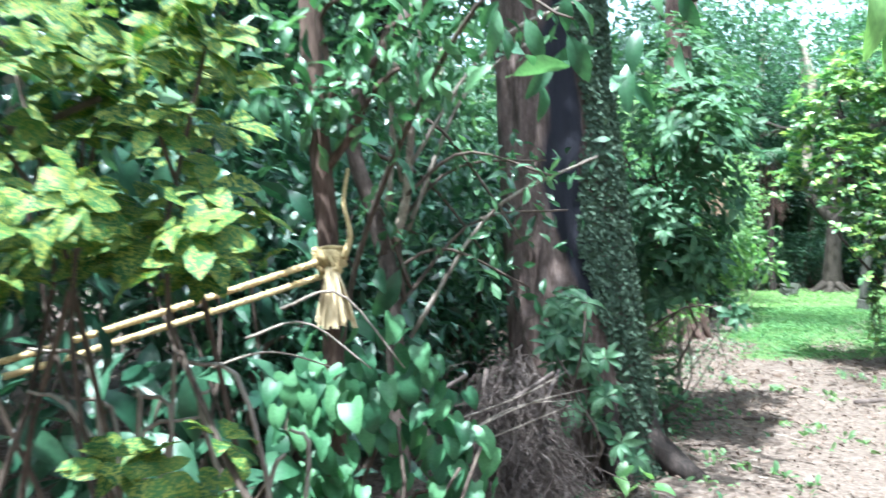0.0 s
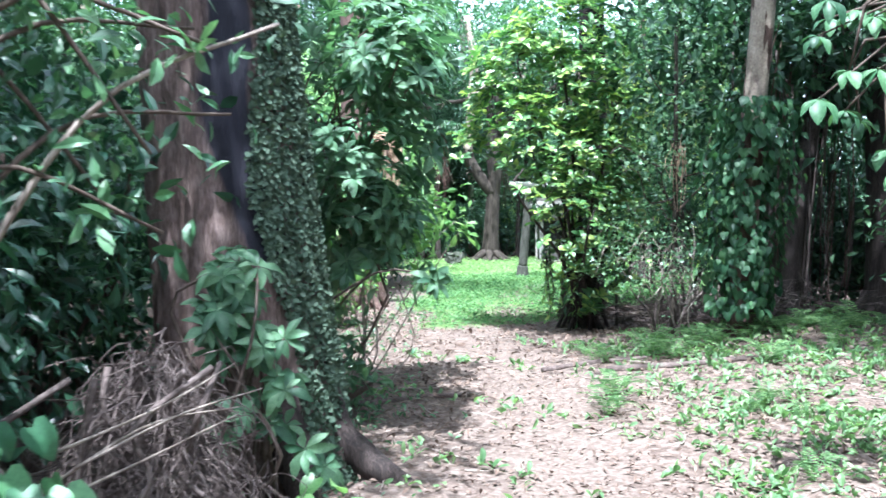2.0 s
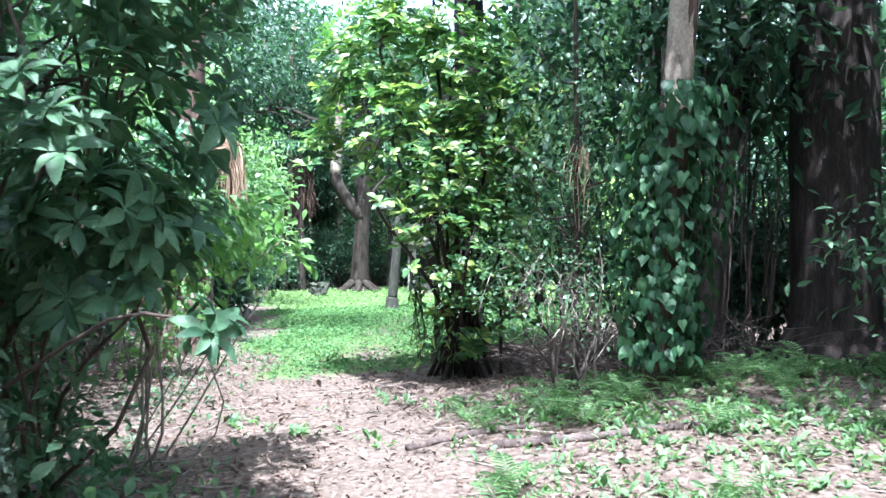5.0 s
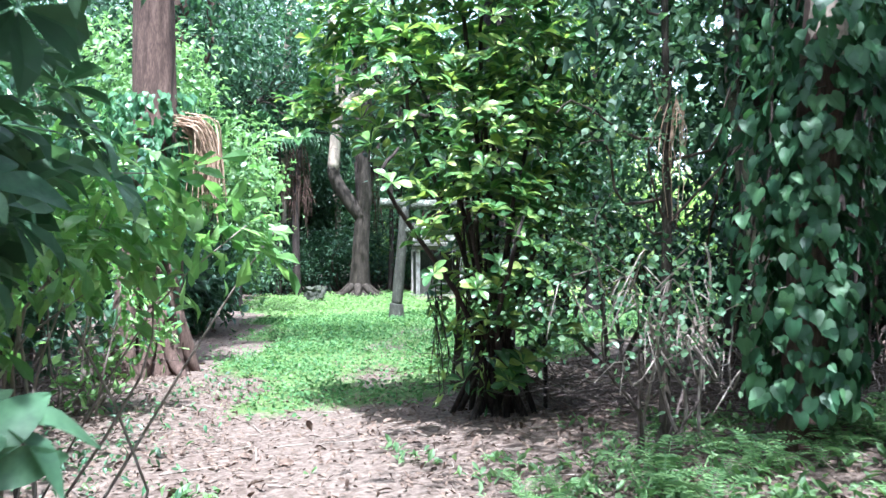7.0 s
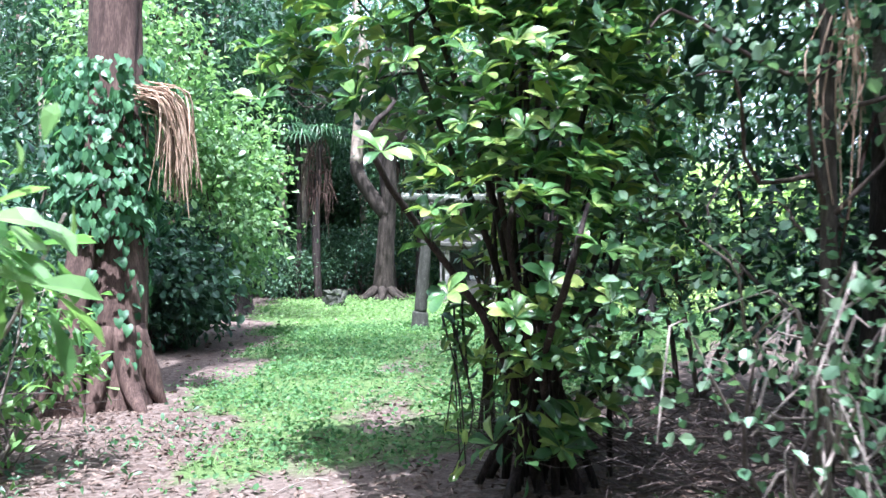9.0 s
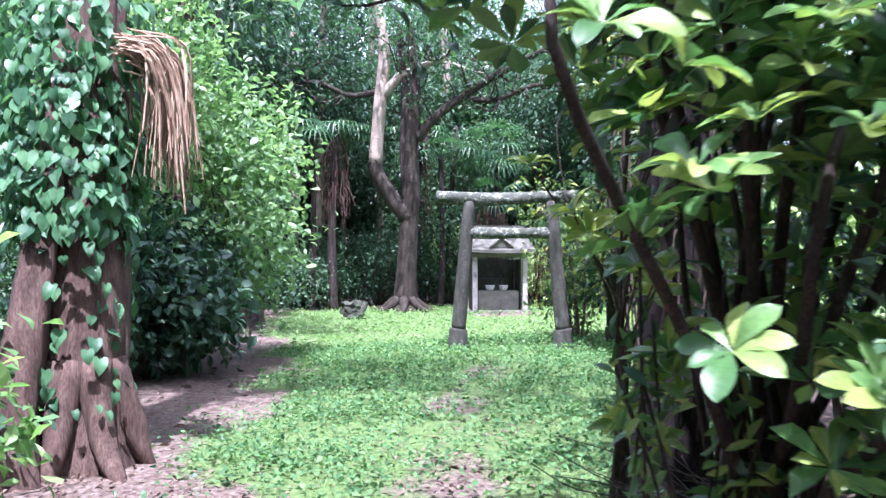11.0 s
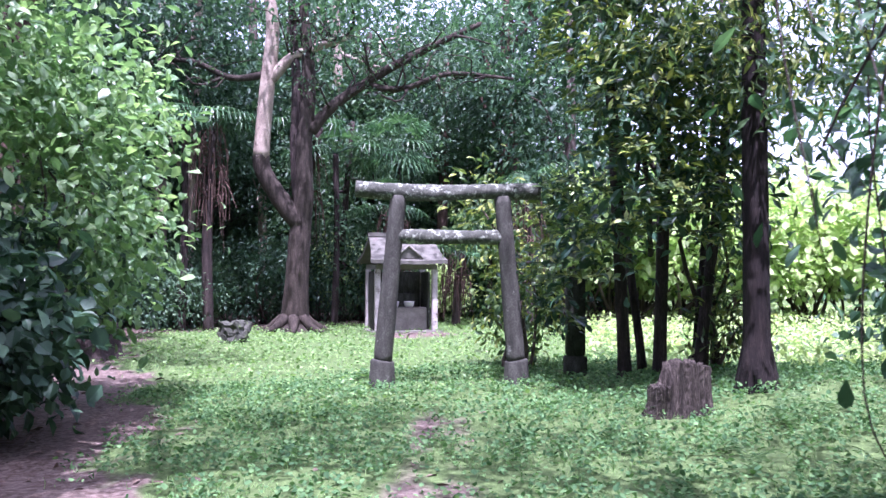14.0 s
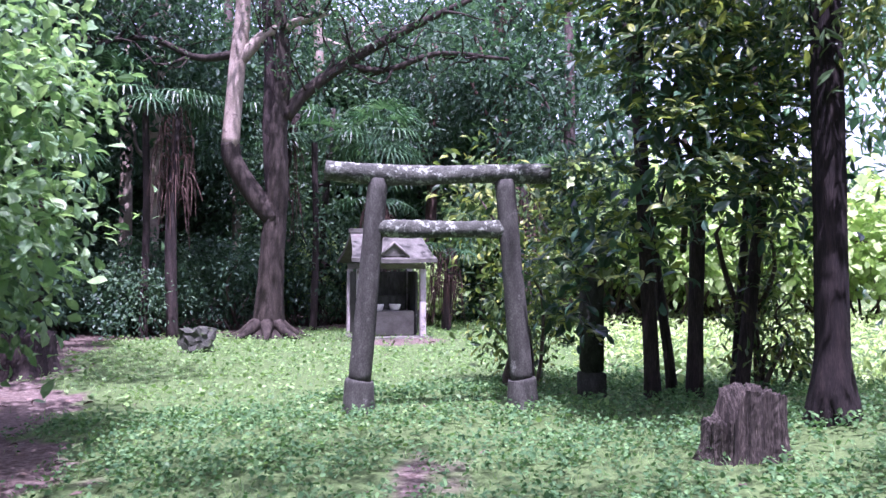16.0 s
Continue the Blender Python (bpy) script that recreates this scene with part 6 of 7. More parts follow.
def heart_vine():
    x, y = -0.3, 3.3
    z0 = gz(x, y)
    root = thing("heart_leaf_vine", x, y, z0, "climbing vine with overlapping blue-green heart-shaped leaves", "vine")
    g = np.random.default_rng(161)
    n = 340
    u = g.random(n)
    p = np.stack([-0.52 + 0.72 * u + g.normal(size=n) * 0.03, 3.12 + 0.2 * g.random(n) + 0.25 * u, 0 * u], -1)
    top = 1.25 - 0.55 * np.clip((u - 0.45) / 0.55, 0, 1) ** 1.4
    p[:, 2] = z0 + 0.1 + (top - z0 - 0.1) * g.random(n) ** 0.8
    d = unit(np.array([0.1, -0.25, -0.9]) + g.normal(size=(n, 3)) * 0.35)
    up = unit(np.array([0.1, -0.6, 0.75]) + g.normal(size=(n, 3)) * 0.42)
    k = n // 3
    p[:k, 0] = g.uniform(-0.62, -0.28, k)
    p[:k, 1] = g.uniform(2.98, 3.1, k)
    p[:k, 2] = g.uniform(z0 + 0.1, 1.12, k)
    leaf_parts(root, "heart", p, d, up, g.uniform(0.07, 0.125, n), LEAF_VINE)
    for i in range(9):
        part("stem", limb_geo((x + g.normal() * 0.12, y + 0.1, z0 - 0.05), (-0.5 + 0.08 * i, 3.3, 0.5 + 0.08 * (i % 5)), 0.016, 0.006, seed=i), BARK_RED if i % 3 == 0 else STEM_BROWN, root)


heart_vine()


def spotted_croton():
    x, y = -0.85, 2.15
    z0 = gz(x, y)
    root = thing("spotted_laurel", x, y, z0, "bushy shrub with lime leaves speckled yellow", "shrub")
    g = np.random.default_rng(171)
    c, ax = [], []
    for i in range(112):
        if i < 60:
            q = (g.uniform(-1.2, -0.5), g.uniform(1.8, 2.4), g.uniform(1.74, 2.2))
        elif i < 106:
            q = (g.uniform(-1.2, -0.48), g.uniform(1.75, 2.3), g.uniform(1.44, 1.66))
        else:
            q = (g.uniform(-0.8, -0.45), g.uniform(1.9, 2.1), g.uniform(0.85, 1.1))
        c.append(q)
        ax.append((g.normal() * 0.5 + 0.2, -0.4 + g.normal() * 0.3, 0.9))
    c, ax = np.array(c), np.array(ax)
    near = np.arange(len(c)) % 9 < 4
    p, d, up, s = rosettes(c[near], ax[near], 6, 0.11, lift=0.25, rng=g)
    leaf_parts(root, "broad", p, unit(d + np.array([0, 0, -0.25])), unit(up + np.array([0, -0.3, 0])), s, LEAF_SPOT)
    p, d, up, s = rosettes(c[~near], ax[~near], 7, 0.11, lift=0.25, rng=g)
    part("foliage", leaves_at("broad", p, unit(d + np.array([0, 0, -0.25])), up, s, g), LEAF_SPOT_FAR, root, smooth=False, kind="stuff")
    for i in range(8):
        q = c[i * 5]
        part("stem", limb_geo((x + g.normal() * 0.15, y + 0.25, z0 - 0.05), q, 0.012, 0.005, seed=i), STEM_BROWN, root)
    part("stem", tube(spline([(-1.4, 2.2, 1.78), (-1.0, 2.05, 1.8), (-0.8, 2.0, 1.86)], 10), [0.014, 0.009], 7, 0.1), STEM_BROWN, root)


spotted_croton()


def broad_plant(x, y, n, span, zr, size, seed):
    z0 = gz(x, y)
    root = thing("broad_leaved_plant", x, y, z0, "dark glossy broad-leaved plant in deep shade", "plant", "broad-leaved plants in the thicket")
    g = np.random.default_rng(seed)
    p = np.stack([x + g.uniform(-span, span, n), y + g.uniform(-0.35, 0.35, n), z0 + g.uniform(zr[0], zr[1], n)], -1)
    d = unit(np.stack([g.normal(size=n) * 0.7, -0.4 + g.normal(size=n) * 0.4, -0.4 + g.normal(size=n) * 0.4], -1))
    leaf_parts(root, "oblong", p, d, unit(g.normal(size=(n, 3)) * 0.3 + np.array([0, -0.5, 0.8])), size * g.uniform(0.6, 1.2, n), LEAF_DEEP)
    for i in range(8):
        part("stem", limb_geo((x + g.normal() * 0.15, y, z0 - 0.05), p[i], 0.012, 0.005, seed=i), STEM_BROWN, root)


broad_plant(-1.15, 3.35, 75, 0.75, (0.2, 1.3), 0.26, 181)
broad_plant(-0.95, 3.9, 60, 0.8, (0.6, 2.4), 0.22, 182)
broad_plant(-1.9, 3.6, 60, 0.7, (0.1, 2.2), 0.26, 183)


def thicket_twigs():
    root = thing("bare_twigs", -0.8, 2.45, gz(-0.8, 2.45), "bare crooked grey twigs rising through the thicket", "branch")
    g = np.random.default_rng(191)
    for i in range(11):
        a = np.array([g.uniform(-1.1, -0.4), 2.4 + g.normal() * 0.1, gz(-0.8, 2.45)])
        z1 = g.uniform(0.8, 1.2)
        b = a + np.array([g.normal() * 0.15, g.normal() * 0.1, z1 - a[2]])
        mid = (a + b) / 2 + np.array([g.normal() * 0.1, 0, 0])
        part("twig", tube(spline([a, mid, b, b + np.array([g.normal() * 0.12, 0, 0.08])], 12), [0.012, 0.008, 0.005], 6, 0.2, seed=i), TWIG, root)
    for i in range(3):
        a = np.array([-0.8 + 0.12 * i, 2.95, 1.1 + 0.1 * i])
        part("twig", tube(spline([a, a + np.array([0.2, 0.03, 0.05]), a + np.array([0.42, 0.1, -0.02 - 0.1 * i])], 10), [0.006, 0.003], 6, 0.2, seed=i + 40), TWIG, root)


thicket_twigs()


def dead_vines():
    x, y = 0.4, 5.0
    z0 = gz(x, y)
    root = thing("dead_vine_heap", x, y, z0, "tangled grey-brown heap of dead vines slumped beside the trunk", "vines")
    g = np.random.default_rng(201)
    st = []
    for i in range(1500):
        a0, u = g.uniform(0, 6.28), g.random() ** 0.5
        q = np.array([x - 0.02 + 0.3 * u * math.cos(a0), y + 0.45 * u * math.sin(a0), 0.0])
        q[2] = z0 + (0.55 + 0.45 * g.random()) * 1.12 * math.sqrt(max(0.05, 1 - 0.9 * u * u)) + 0.25 * (q[0] - x)
        way = np.array([math.cos(a0) * 0.5 + g.normal() * 0.5, math.sin(a0) * 0.5 + g.normal() * 0.5, -0.4])
        pts = [q]
        for k in range(int(g.integers(5, 9))):
            way = way * 0.55 + g.normal(size=3) * 0.6 + np.array([0, 0, -0.5])
            nxt = pts[-1] + way * 0.055
            nxt[2] = max(nxt[2], z0 + 0.01)
            pts.append(nxt)
        st.append(tube(spline(pts, 3 * len(pts)), [g.uniform(0.002, 0.0045), 0.0016], 3, seed=i))
    part("vines", join(st), DEAD_VINE, root, smooth=False, kind="stuff")
    for i in range(6):
        pts = [np.array([x + g.normal() * 0.16, y - 0.3 + g.normal() * 0.15, z0 + 1.0])]
        for k in range(6):
            pts.append(pts[-1] + np.array([g.normal() * 0.1, g.normal() * 0.06 - 0.02, -0.17]))
        part("vine", tube(spline(pts, 18), [0.012, 0.006], 6, 0.2, seed=220 + i), DEAD_VINE, root)
    for i in range(4):
        a = np.array([0.05 + g.normal() * 0.08, 4.45, 0.44 + 0.06 * i])
        part("stick", tube(spline([a, a + np.array([0.33, 0.05, 0.12 + g.normal() * 0.03]), a + np.array([0.68 + g.normal() * 0.1, 0.1, 0.22 + g.normal() * 0.05])], 10), [0.0065, 0.0025], 6, 0.15, seed=202 + i), TWIG, root, "bleached straight stick")


dead_vines()


def overhanging():
    root = thing("overhanging_branch", 4.9, 4.4, gz(4.9, 4.4), "leafy branch of large green leaves hanging over the path", "branch")
    g = np.random.default_rng(211)
    c = [(4.0 + g.normal() * 0.25, 4.85 + g.normal() * 0.2, g.uniform(1.85, 2.5)) for i in range(15)] + [(4.25, 4.8, 1.62), (4.35, 4.9, 1.5), (4.4, 4.85, 1.38), (4.3, 4.95, 1.75)]
    p, d, up, s = rosettes(np.array(c), np.array([(-0.2, -0.3, 1)] * len(c)), 6, 0.125, lift=-0.2, rng=g)
    leaf_parts(root, "broad", p, unit(d + np.array([0, 0, -0.5])), up, s, LEAF_IVY)
    for i, q in enumerate(c):
        part("twig", limb_geo((4.9, 4.4, 2.7), q, 0.016, 0.005, seed=i), STEM_BROWN, root)
    part("stem", tube(spline([(5.3, 4.1, gz(5.3, 4.1) - 0.1), (5.25, 4.15, 1.3), (4.9, 4.4, 2.7)], 14), [0.05, 0.03], 9, 0.1), STEM_BROWN, root)
    near = thing("overhanging_twig", 1.5, 1.7, gz(1.5, 1.7), "thin twig with fresh bright leaves hanging near the start", "branch")
    part("stem", tube(spline([(1.6, 1.6, gz(1.6, 1.6) - 0.1), (1.55, 1.65, 1.6), (1.2, 1.6, 2.3), (0.8, 1.55, 2.05)], 20), [0.025, 0.015, 0.005], 8, 0.1), STEM_BROWN, near)
    p = np.array([(0.76, 1.5, 1.98), (0.8, 1.55, 1.97), (0.72, 1.52, 2.02), (0.86, 1.56, 2.03), (0.83, 1.5, 1.9), (0.7, 1.6, 2.0)])
    leaf_parts(near, "oblong", p, unit(np.array([(0.0, 0, -1), (0.2, 0.1, -0.9), (-0.5, 0, -0.3), (0.4, 0.1, -0.7), (0.1, 0.1, -1), (-0.7, 0.1, 0.1)])), np.array([(0.2, -1, 0.2)] * 6, float), np.full(6, 0.15), LEAF_BRIGHT)
    top = thing("overhanging_twig", -0.1, 2.9, gz(-0.1, 2.9), "thin twig with broad drooping leaves above the vine", "branch")
    part("stem", tube(spline([(-0.5, 3.75, gz(-0.5, 3.75) - 0.1), (-0.4, 3.6, 1.3), (0.1, 2.9, 2.3), (0.4, 2.6, 2.2)], 20), [0.018, 0.012, 0.004], 7, 0.1), STEM_BROWN, top)
    g2 = np.random.default_rng(212)
    p = np.stack([g2.uniform(0.05, 0.75, 26), g2.uniform(2.5, 2.9, 26), g2.uniform(2.0, 2.4, 26)], -1)
    leaf_parts(top, "oblong", p, unit(g2.normal(size=(26, 3)) * 0.5 + np.array([0, 0, -0.8])), unit(g2.normal(size=(26, 3)) * 0.4 + np.array([0, -0.9, 0.4])), g2.uniform(0.1, 0.17, 26), LEAF_MID)


overhanging()

# ---------------------------------------------------------------- fallen wood
def log(pts, r, label, seed, material=BARK_GREY):
    p = spline([(a, b, gz(a, b) + r * 0.25) for a, b in pts], 20)
    return solid("fallen_branch", tube(p, [r, r * 0.6], 9, 0.2, seed=seed), material, label, "branch", smooth=True)


log([(4.7, 8.4), (5.3, 8.0), (5.9, 7.65), (6.7, 7.0), (7.4, 6.5)], 0.038, "long fallen grey branch lying among ferns", 1)
log([(4.2, 8.75), (4.8, 8.8), (5.3, 8.6)], 0.035, "half-buried root across the path", 2)
log([(2.1, 8.2), (2.7, 8.3), (3.3, 8.15)], 0.03, "thin fallen stick at the path's edge", 3)
log([(3.6, 4.9), (4.2, 4.7), (4.9, 4.75)], 0.045, "dark fallen branch in the weeds", 4, BARK_DARK)
log([(9.0, 15.5), (9.4, 15.3), (9.85, 15.1)], 0.07, "short dark fallen branch by the trunk", 5, BARK_DARK)

def brushwood(x, y, rx, ry, n, seed):
    """A low tangle of dead twigs under the trees: a few stout branches, the rest one mass."""
    z0 = gz(x, y)
    root = thing("brushwood_tangle", x, y, z0, "low tangle of dead grey-brown twigs under the trees", "brushwood", "brushwood under the trees")
    g = np.random.default_rng(seed)
    st = []
    for i in range(n):
        a = np.array([x + g.uniform(-rx, rx), y + g.uniform(-ry, ry), 0])
        a[2] = gz(a[0], a[1]) + g.uniform(0, 0.35)
        w, L = g.uniform(0, 6.28), g.uniform(0.25, 0.9)
        b = a + np.array([L * math.cos(w), L * math.sin(w), g.uniform(-0.15, 0.3)])
        b[2] = max(b[2], gz(b[0], b[1]) + 0.02)
        geo = tube(spline([a, (a + b) / 2 + g.normal(size=3) * 0.06, b], 7), [0.009 if i < 14 else 0.0045, 0.0025], 5, 0.2, seed=i)
        if i < 14:
            part("branch", geo, STEM_BROWN, root)
        else:
            st.append(geo)
    part("brush", join(st), DEAD_VINE, root, smooth=False, kind="stuff")


brushwood(7.4, 10.9, 0.7, 0.8, 260, 301)
brushwood(7.6, 9.5, 0.7, 0.6, 220, 302)
brushwood(7.0, 12.4, 0.4, 0.4, 120, 303)
brushwood(3.0, 14.3, 0.7, 0.9, 160, 304)

# ---------------------------------------------------------------- fan palms behind the shrine
def fan_leaf_mesh():
    g = np.random.default_rng(301)
    v, f = [], []
    for k in range(18):
        a = radians(-115 + 230 * k / 17)
        dx, dy = math.sin(a), math.cos(a)
        n = len(v)
        L = 0.62 * (1 - 0.12 * abs(k - 8.5) / 8.5)
        w = 0.022
        for t, ww, dz in ((0.05, 0.004, 0), (0.4, w, 0.02), (0.75, w * 0.7, -0.03), (1.0, 0.002, -0.2 - 0.08 * g.random())):
            v += [(dx * L * t - dy * ww, dy * L * t + dx * ww, dz), (dx * L * t + dy * ww, dy * L * t - dx * ww, dz)]
        for q in range(3):
            f += [(n + 2 * q, n + 2 * q + 1, n + 2 * q + 3), (n + 2 * q, n + 2 * q + 3, n + 2 * q + 2)]
    return mesh_of("fan_leaf", v, f)


FAN = fan_leaf_mesh()
FAN.materials.append(PALM)


def fan_palm(x, y, h, n, seed, size=1.0):
    z0 = gz(x, y)
    g = np.random.default_rng(seed)
    root = thing("fan_palm", x, y, z0, "slender fan palm with radiating leaves among the forest trees", "palm", "fan palms in the forest")
    part("trunk", trunk_geo([(x, y, z0 - 0.1), (x + 0.05, y, z0 + h * 0.5), (x, y, z0 + h)], [0.1, 0.08, 0.075], 10, 0.12, 3, seed), BARK_DARK, root)
    for i in range(n):
        a, tilt = g.uniform(0, 6.28), g.uniform(-0.35, 0.9)
        dv = Vector((math.cos(a) * math.cos(tilt), math.sin(a) * math.cos(tilt), math.sin(tilt)))
        start = Vector((x, y, z0 + h))
        end = start + dv * g.uniform(0.5, 0.85) * size
        part("stalk", tube(spline([start, (start + end) / 2 + Vector((0, 0, 0.06)), end], 6), [0.014, 0.009], 5), LEAF_DEEP, root)
        ob = new("fan_leaf", FAN)
        ob.parent = root
        q = (dv + Vector((0, 0, -0.35))).normalized().to_track_quat('Y', 'Z').to_matrix().to_4x4()
        ob.matrix_basis = Matrix.Translation(end - Vector((x, y, z0))) @ q @ Matrix.Scale(size, 4)


fan_palm(18.3, 33.2, 4.9, 13, 311, 1.3)
fan_palm(16.4, 33.4, 4.7, 13, 312, 1.3)
fan_palm(12.2, 33.5, 5.2, 11, 313, 1.2)
fan_palm(21.5, 33.0, 2.6, 10, 314, 1.1)
fan_palm(9.6, 31.5, 3.2, 10, 315, 1.1)


def shaggy_palm(x, y, h, skirt, seed):
    """A palm trunk wrapped in its own dead brown fronds, green fans on top."""
    z0 = gz(x, y)
    g = np.random.default_rng(seed)
    root = thing("shaggy_palm", x, y, z0, "palm trunk shrouded in hanging dead reddish-brown fronds", "palm", "shaggy palms in the forest")
    part("trunk", trunk_geo([(x, y, z0 - 0.1), (x + g.normal() * 0.1, y, z0 + h * 0.5), (x + g.normal() * 0.15, y, z0 + h)], [0.14, 0.11, 0.1], 12, 0.2, 4, seed), BARK_DARK, root)
    st = []
    for i in range(70):
        a0, z1 = g.uniform(0, 6.28), z0 + g.uniform(skirt, h)
        d = np.array([math.cos(a0), math.sin(a0), 0])
        a = np.array([x, y, z1]) + d * 0.1
        b = a + d * g.uniform(0.1, 0.35) + np.array([0, 0, 0.05])
        c = b + d * g.uniform(0.0, 0.15) + np.array([g.normal() * 0.06, g.normal() * 0.06, -g.uniform(0.5, 1.2)])
        c[2] = max(c[2], z0 + 0.05)
        st.append(tube(spline([a, b, c], 7), [0.012, 0.018, 0.006], 4, 0.3, seed=i))
    part("dead_fronds", join(st), FROND_RED, root, "drooping dead fronds", smooth=False, kind="stuff")
    for i in range(7):
        a, tilt = g.uniform(0, 6.28), g.uniform(-0.2, 1.0)
        dv = Vector((math.cos(a) * math.cos(tilt), math.sin(a) * math.cos(tilt), math.sin(tilt)))
        start = Vector((x, y, z0 + h))
        end = start + dv * g.uniform(0.5, 0.85)
        part("stalk", tube(spline([start, (start + end) / 2 + Vector((0, 0, 0.06)), end], 6), [0.014, 0.009], 5), LEAF_DEEP, root)
        ob = new("fan_leaf", FAN)
        ob.parent = root
        q = (dv + Vector((0, 0, -0.35))).normalized().to_track_quat('Y', 'Z').to_matrix().to_4x4()
        ob.matrix_basis = Matrix.Translation(end - Vector((x, y, z0))) @ q


shaggy_palm(12.7, 33.0, 5.0, 3.0, 321)
shaggy_palm(19.2, 31.6, 2.0, 0.8, 323)
shaggy_palm(15.6, 33.6, 5.4, 3.0, 324)
shaggy_palm(17.6, 32.2, 3.2, 1.6, 325)
shaggy_palm(20.6, 30.2, 3.6, 1.8, 326)

# ---------------------------------------------------------------- the woods around
def wood_tree_proto(seed, h, r, material, bark, low):
    g = np.random.default_rng(seed)
    lobes = [(g.normal() * 0.9, g.normal() * 0.9, h * g.uniform(low, 1.0), g.uniform(1.0, 1.9), g.uniform(1.0, 1.9), g.uniform(0.7, 1.2)) for i in range(8)]
    return plain_tree("forest_tree", "tall forest tree with a slim trunk and leafy crown", 0, 0, h, r, lobes, material, bark, 420, 13, 0.2, "far", (g.normal() * 0.3, g.normal() * 0.3), 0.3, seed, "trees of the surrounding woods", 6, 1.5)


def wood_shrub_proto(seed, material, size, h, kind="far"):
    g = np.random.default_rng(seed)
    root = thing("forest_shrub", 0, 0, gz(0, 0), "dense shaded undergrowth shrub at the wood's edge", "shrub", "undergrowth of the woods")
    lobes = [(g.normal() * 0.5, g.normal() * 0.5, h * g.uniform(0.25, 0.95), g.uniform(0.5, 0.9), g.uniform(0.5, 0.9), g.uniform(0.4, 0.7)) for i in range(6)]
    for i, q in enumerate(lobes):
        part("stem", limb_geo((g.normal() * 0.1, g.normal() * 0.1, -0.2), q[:3], 0.03, 0.01, seed=seed + i), STEM_BROWN, root)
    geo, _ = crown(lobes, 190, 12, size, kind, 0.2, 0.35, 0.25, g)
    part("foliage", geo, material, root, smooth=False)
    return root


TREES = [wood_tree_proto(401, 8.5, 0.16, LEAF_FOREST, BARK_GREY, 0.35), wood_tree_proto(402, 10.0, 0.2, LEAF_FOREST, BARK_RED, 0.45), wood_tree_proto(403, 7.0, 0.12, LEAF_UNDER, BARK_DARK, 0.25), wood_tree_proto(404, 9.0, 0.15, LEAF_FOREST, BARK_PALE, 0.5)]
NEAR_SHRUBS = [wood_shrub_proto(421, LEAF_DEEP, 0.12, 2.0, 'oblong'), wood_shrub_proto(422, LEAF_MID, 0.11, 2.3, 'oblong')]
SHRUBS = [wood_shrub_proto(411, LEAF_FOREST, 0.14, 2.0, 'oblong'), wood_shrub_proto(412, LEAF_UNDER, 0.12, 2.4, 'oblong'), wood_shrub_proto(413, LEAF_FOREST, 0.13, 1.4, 'round'), wood_shrub_proto(414, LEAF_FIELD_LIT, 0.13, 2.0, 'round')]


def is_open(x, y, margin):
    """Whether a spot lies on the path, in the clearing or in the sunny field."""
    if -5 < y < 15 and abs(x - PATH_X(y)) < 1.9 + margin:
        return True
    if 12 < y < 32.5 and np.interp(y, [12, 16, 19, 23, 27, 32], [4.0, 5.4, 7.0, 8.3, 9.0, 10.0]) - margin < x < np.interp(y, [12, 15, 18, 22, 32], [8.0, 11, 15.5, 17, 20]) + margin:
        return True
    dx, dy = x - 6.1, y - 14.2
    a = math.degrees(math.atan2(dx, dy))
    return 47 - margin < a < 72 + margin and 7 < math.hypot(dx, dy) < 36


wg = np.random.default_rng(431)


def plant(proto, x, y, s):
    m = Matrix.Translation((x, y, gz(x, y) - 0.05)) @ Matrix.Rotation(wg.uniform(0, 6.28), 4, 'Z') @ Matrix.Diagonal((s, s, s * wg.uniform(0.9, 1.15), 1))
    ob = copy_thing(proto, m)
    ob.scale = (s, s, s)


placed = []
tries = 0
while len(placed) < 105 and tries < 6000:
    tries += 1
    x, y = wg.uniform(-11, 34), wg.uniform(-9, 50)
    if is_open(x, y, 2.4 if y < 13 else 1.2) or any((x - a) ** 2 + (y - b) ** 2 < 4.2 for a, b in placed):
        continue
    if min((x - a) ** 2 + (y - b) ** 2 for a, b in ((1.22, 6.7), (4.5, 16.2), (6.5, 11.7), (7.7, 13.6), (13.5, 20.3), (6.4, 21.9), (9.7, 9.4), (14.4, 31.8), (16.5, 30.7), (-0.4, 3.2))) < 2.2:
        continue
    if x < 1.2 and 0.5 < y < 5.2 and x > -2.6:
        continue
    if 0.5 < x < 6.5 and 12 < y < 23:
        continue
    placed.append((x, y))
    plant(TREES[int(wg.integers(0, 4))], x, y, wg.uniform(0.8, 1.25))

for i in range(22):
    plant(TREES[int(wg.integers(0, 4))], wg.uniform(4, 27), wg.uniform(37, 47), wg.uniform(1.1, 1.5))
placed2 = []
tries = 0
while len(placed2) < 105 and tries < 9000:
    tries += 1
    x, y = wg.uniform(-9, 30), wg.uniform(-6, 44)
    if is_open(x, y, 1.1 if y < 13 else 0.4) or any((x - a) ** 2 + (y - b) ** 2 < 1.3 for a, b in placed2):
        continue
    if x > -2.2 and x < 2.6 and -1 < y < 5.6:
        continue
    if min((x - a) ** 2 + (y - b) ** 2 for a, b in ((1.22, 6.7), (4.5, 16.2), (6.4, 11.7), (7.7, 13.6), (6.1, 9.4), (16.5, 30.7), (14.4, 31.8), (8.5, 27.3), (9.0, 9.6))) < 1.4:
        continue
    if 5.5 < x < 8.5 and 6.5 < y < 13:
        continue
    placed2.append((x, y))
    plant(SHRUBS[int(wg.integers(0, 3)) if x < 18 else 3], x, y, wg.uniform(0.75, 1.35))
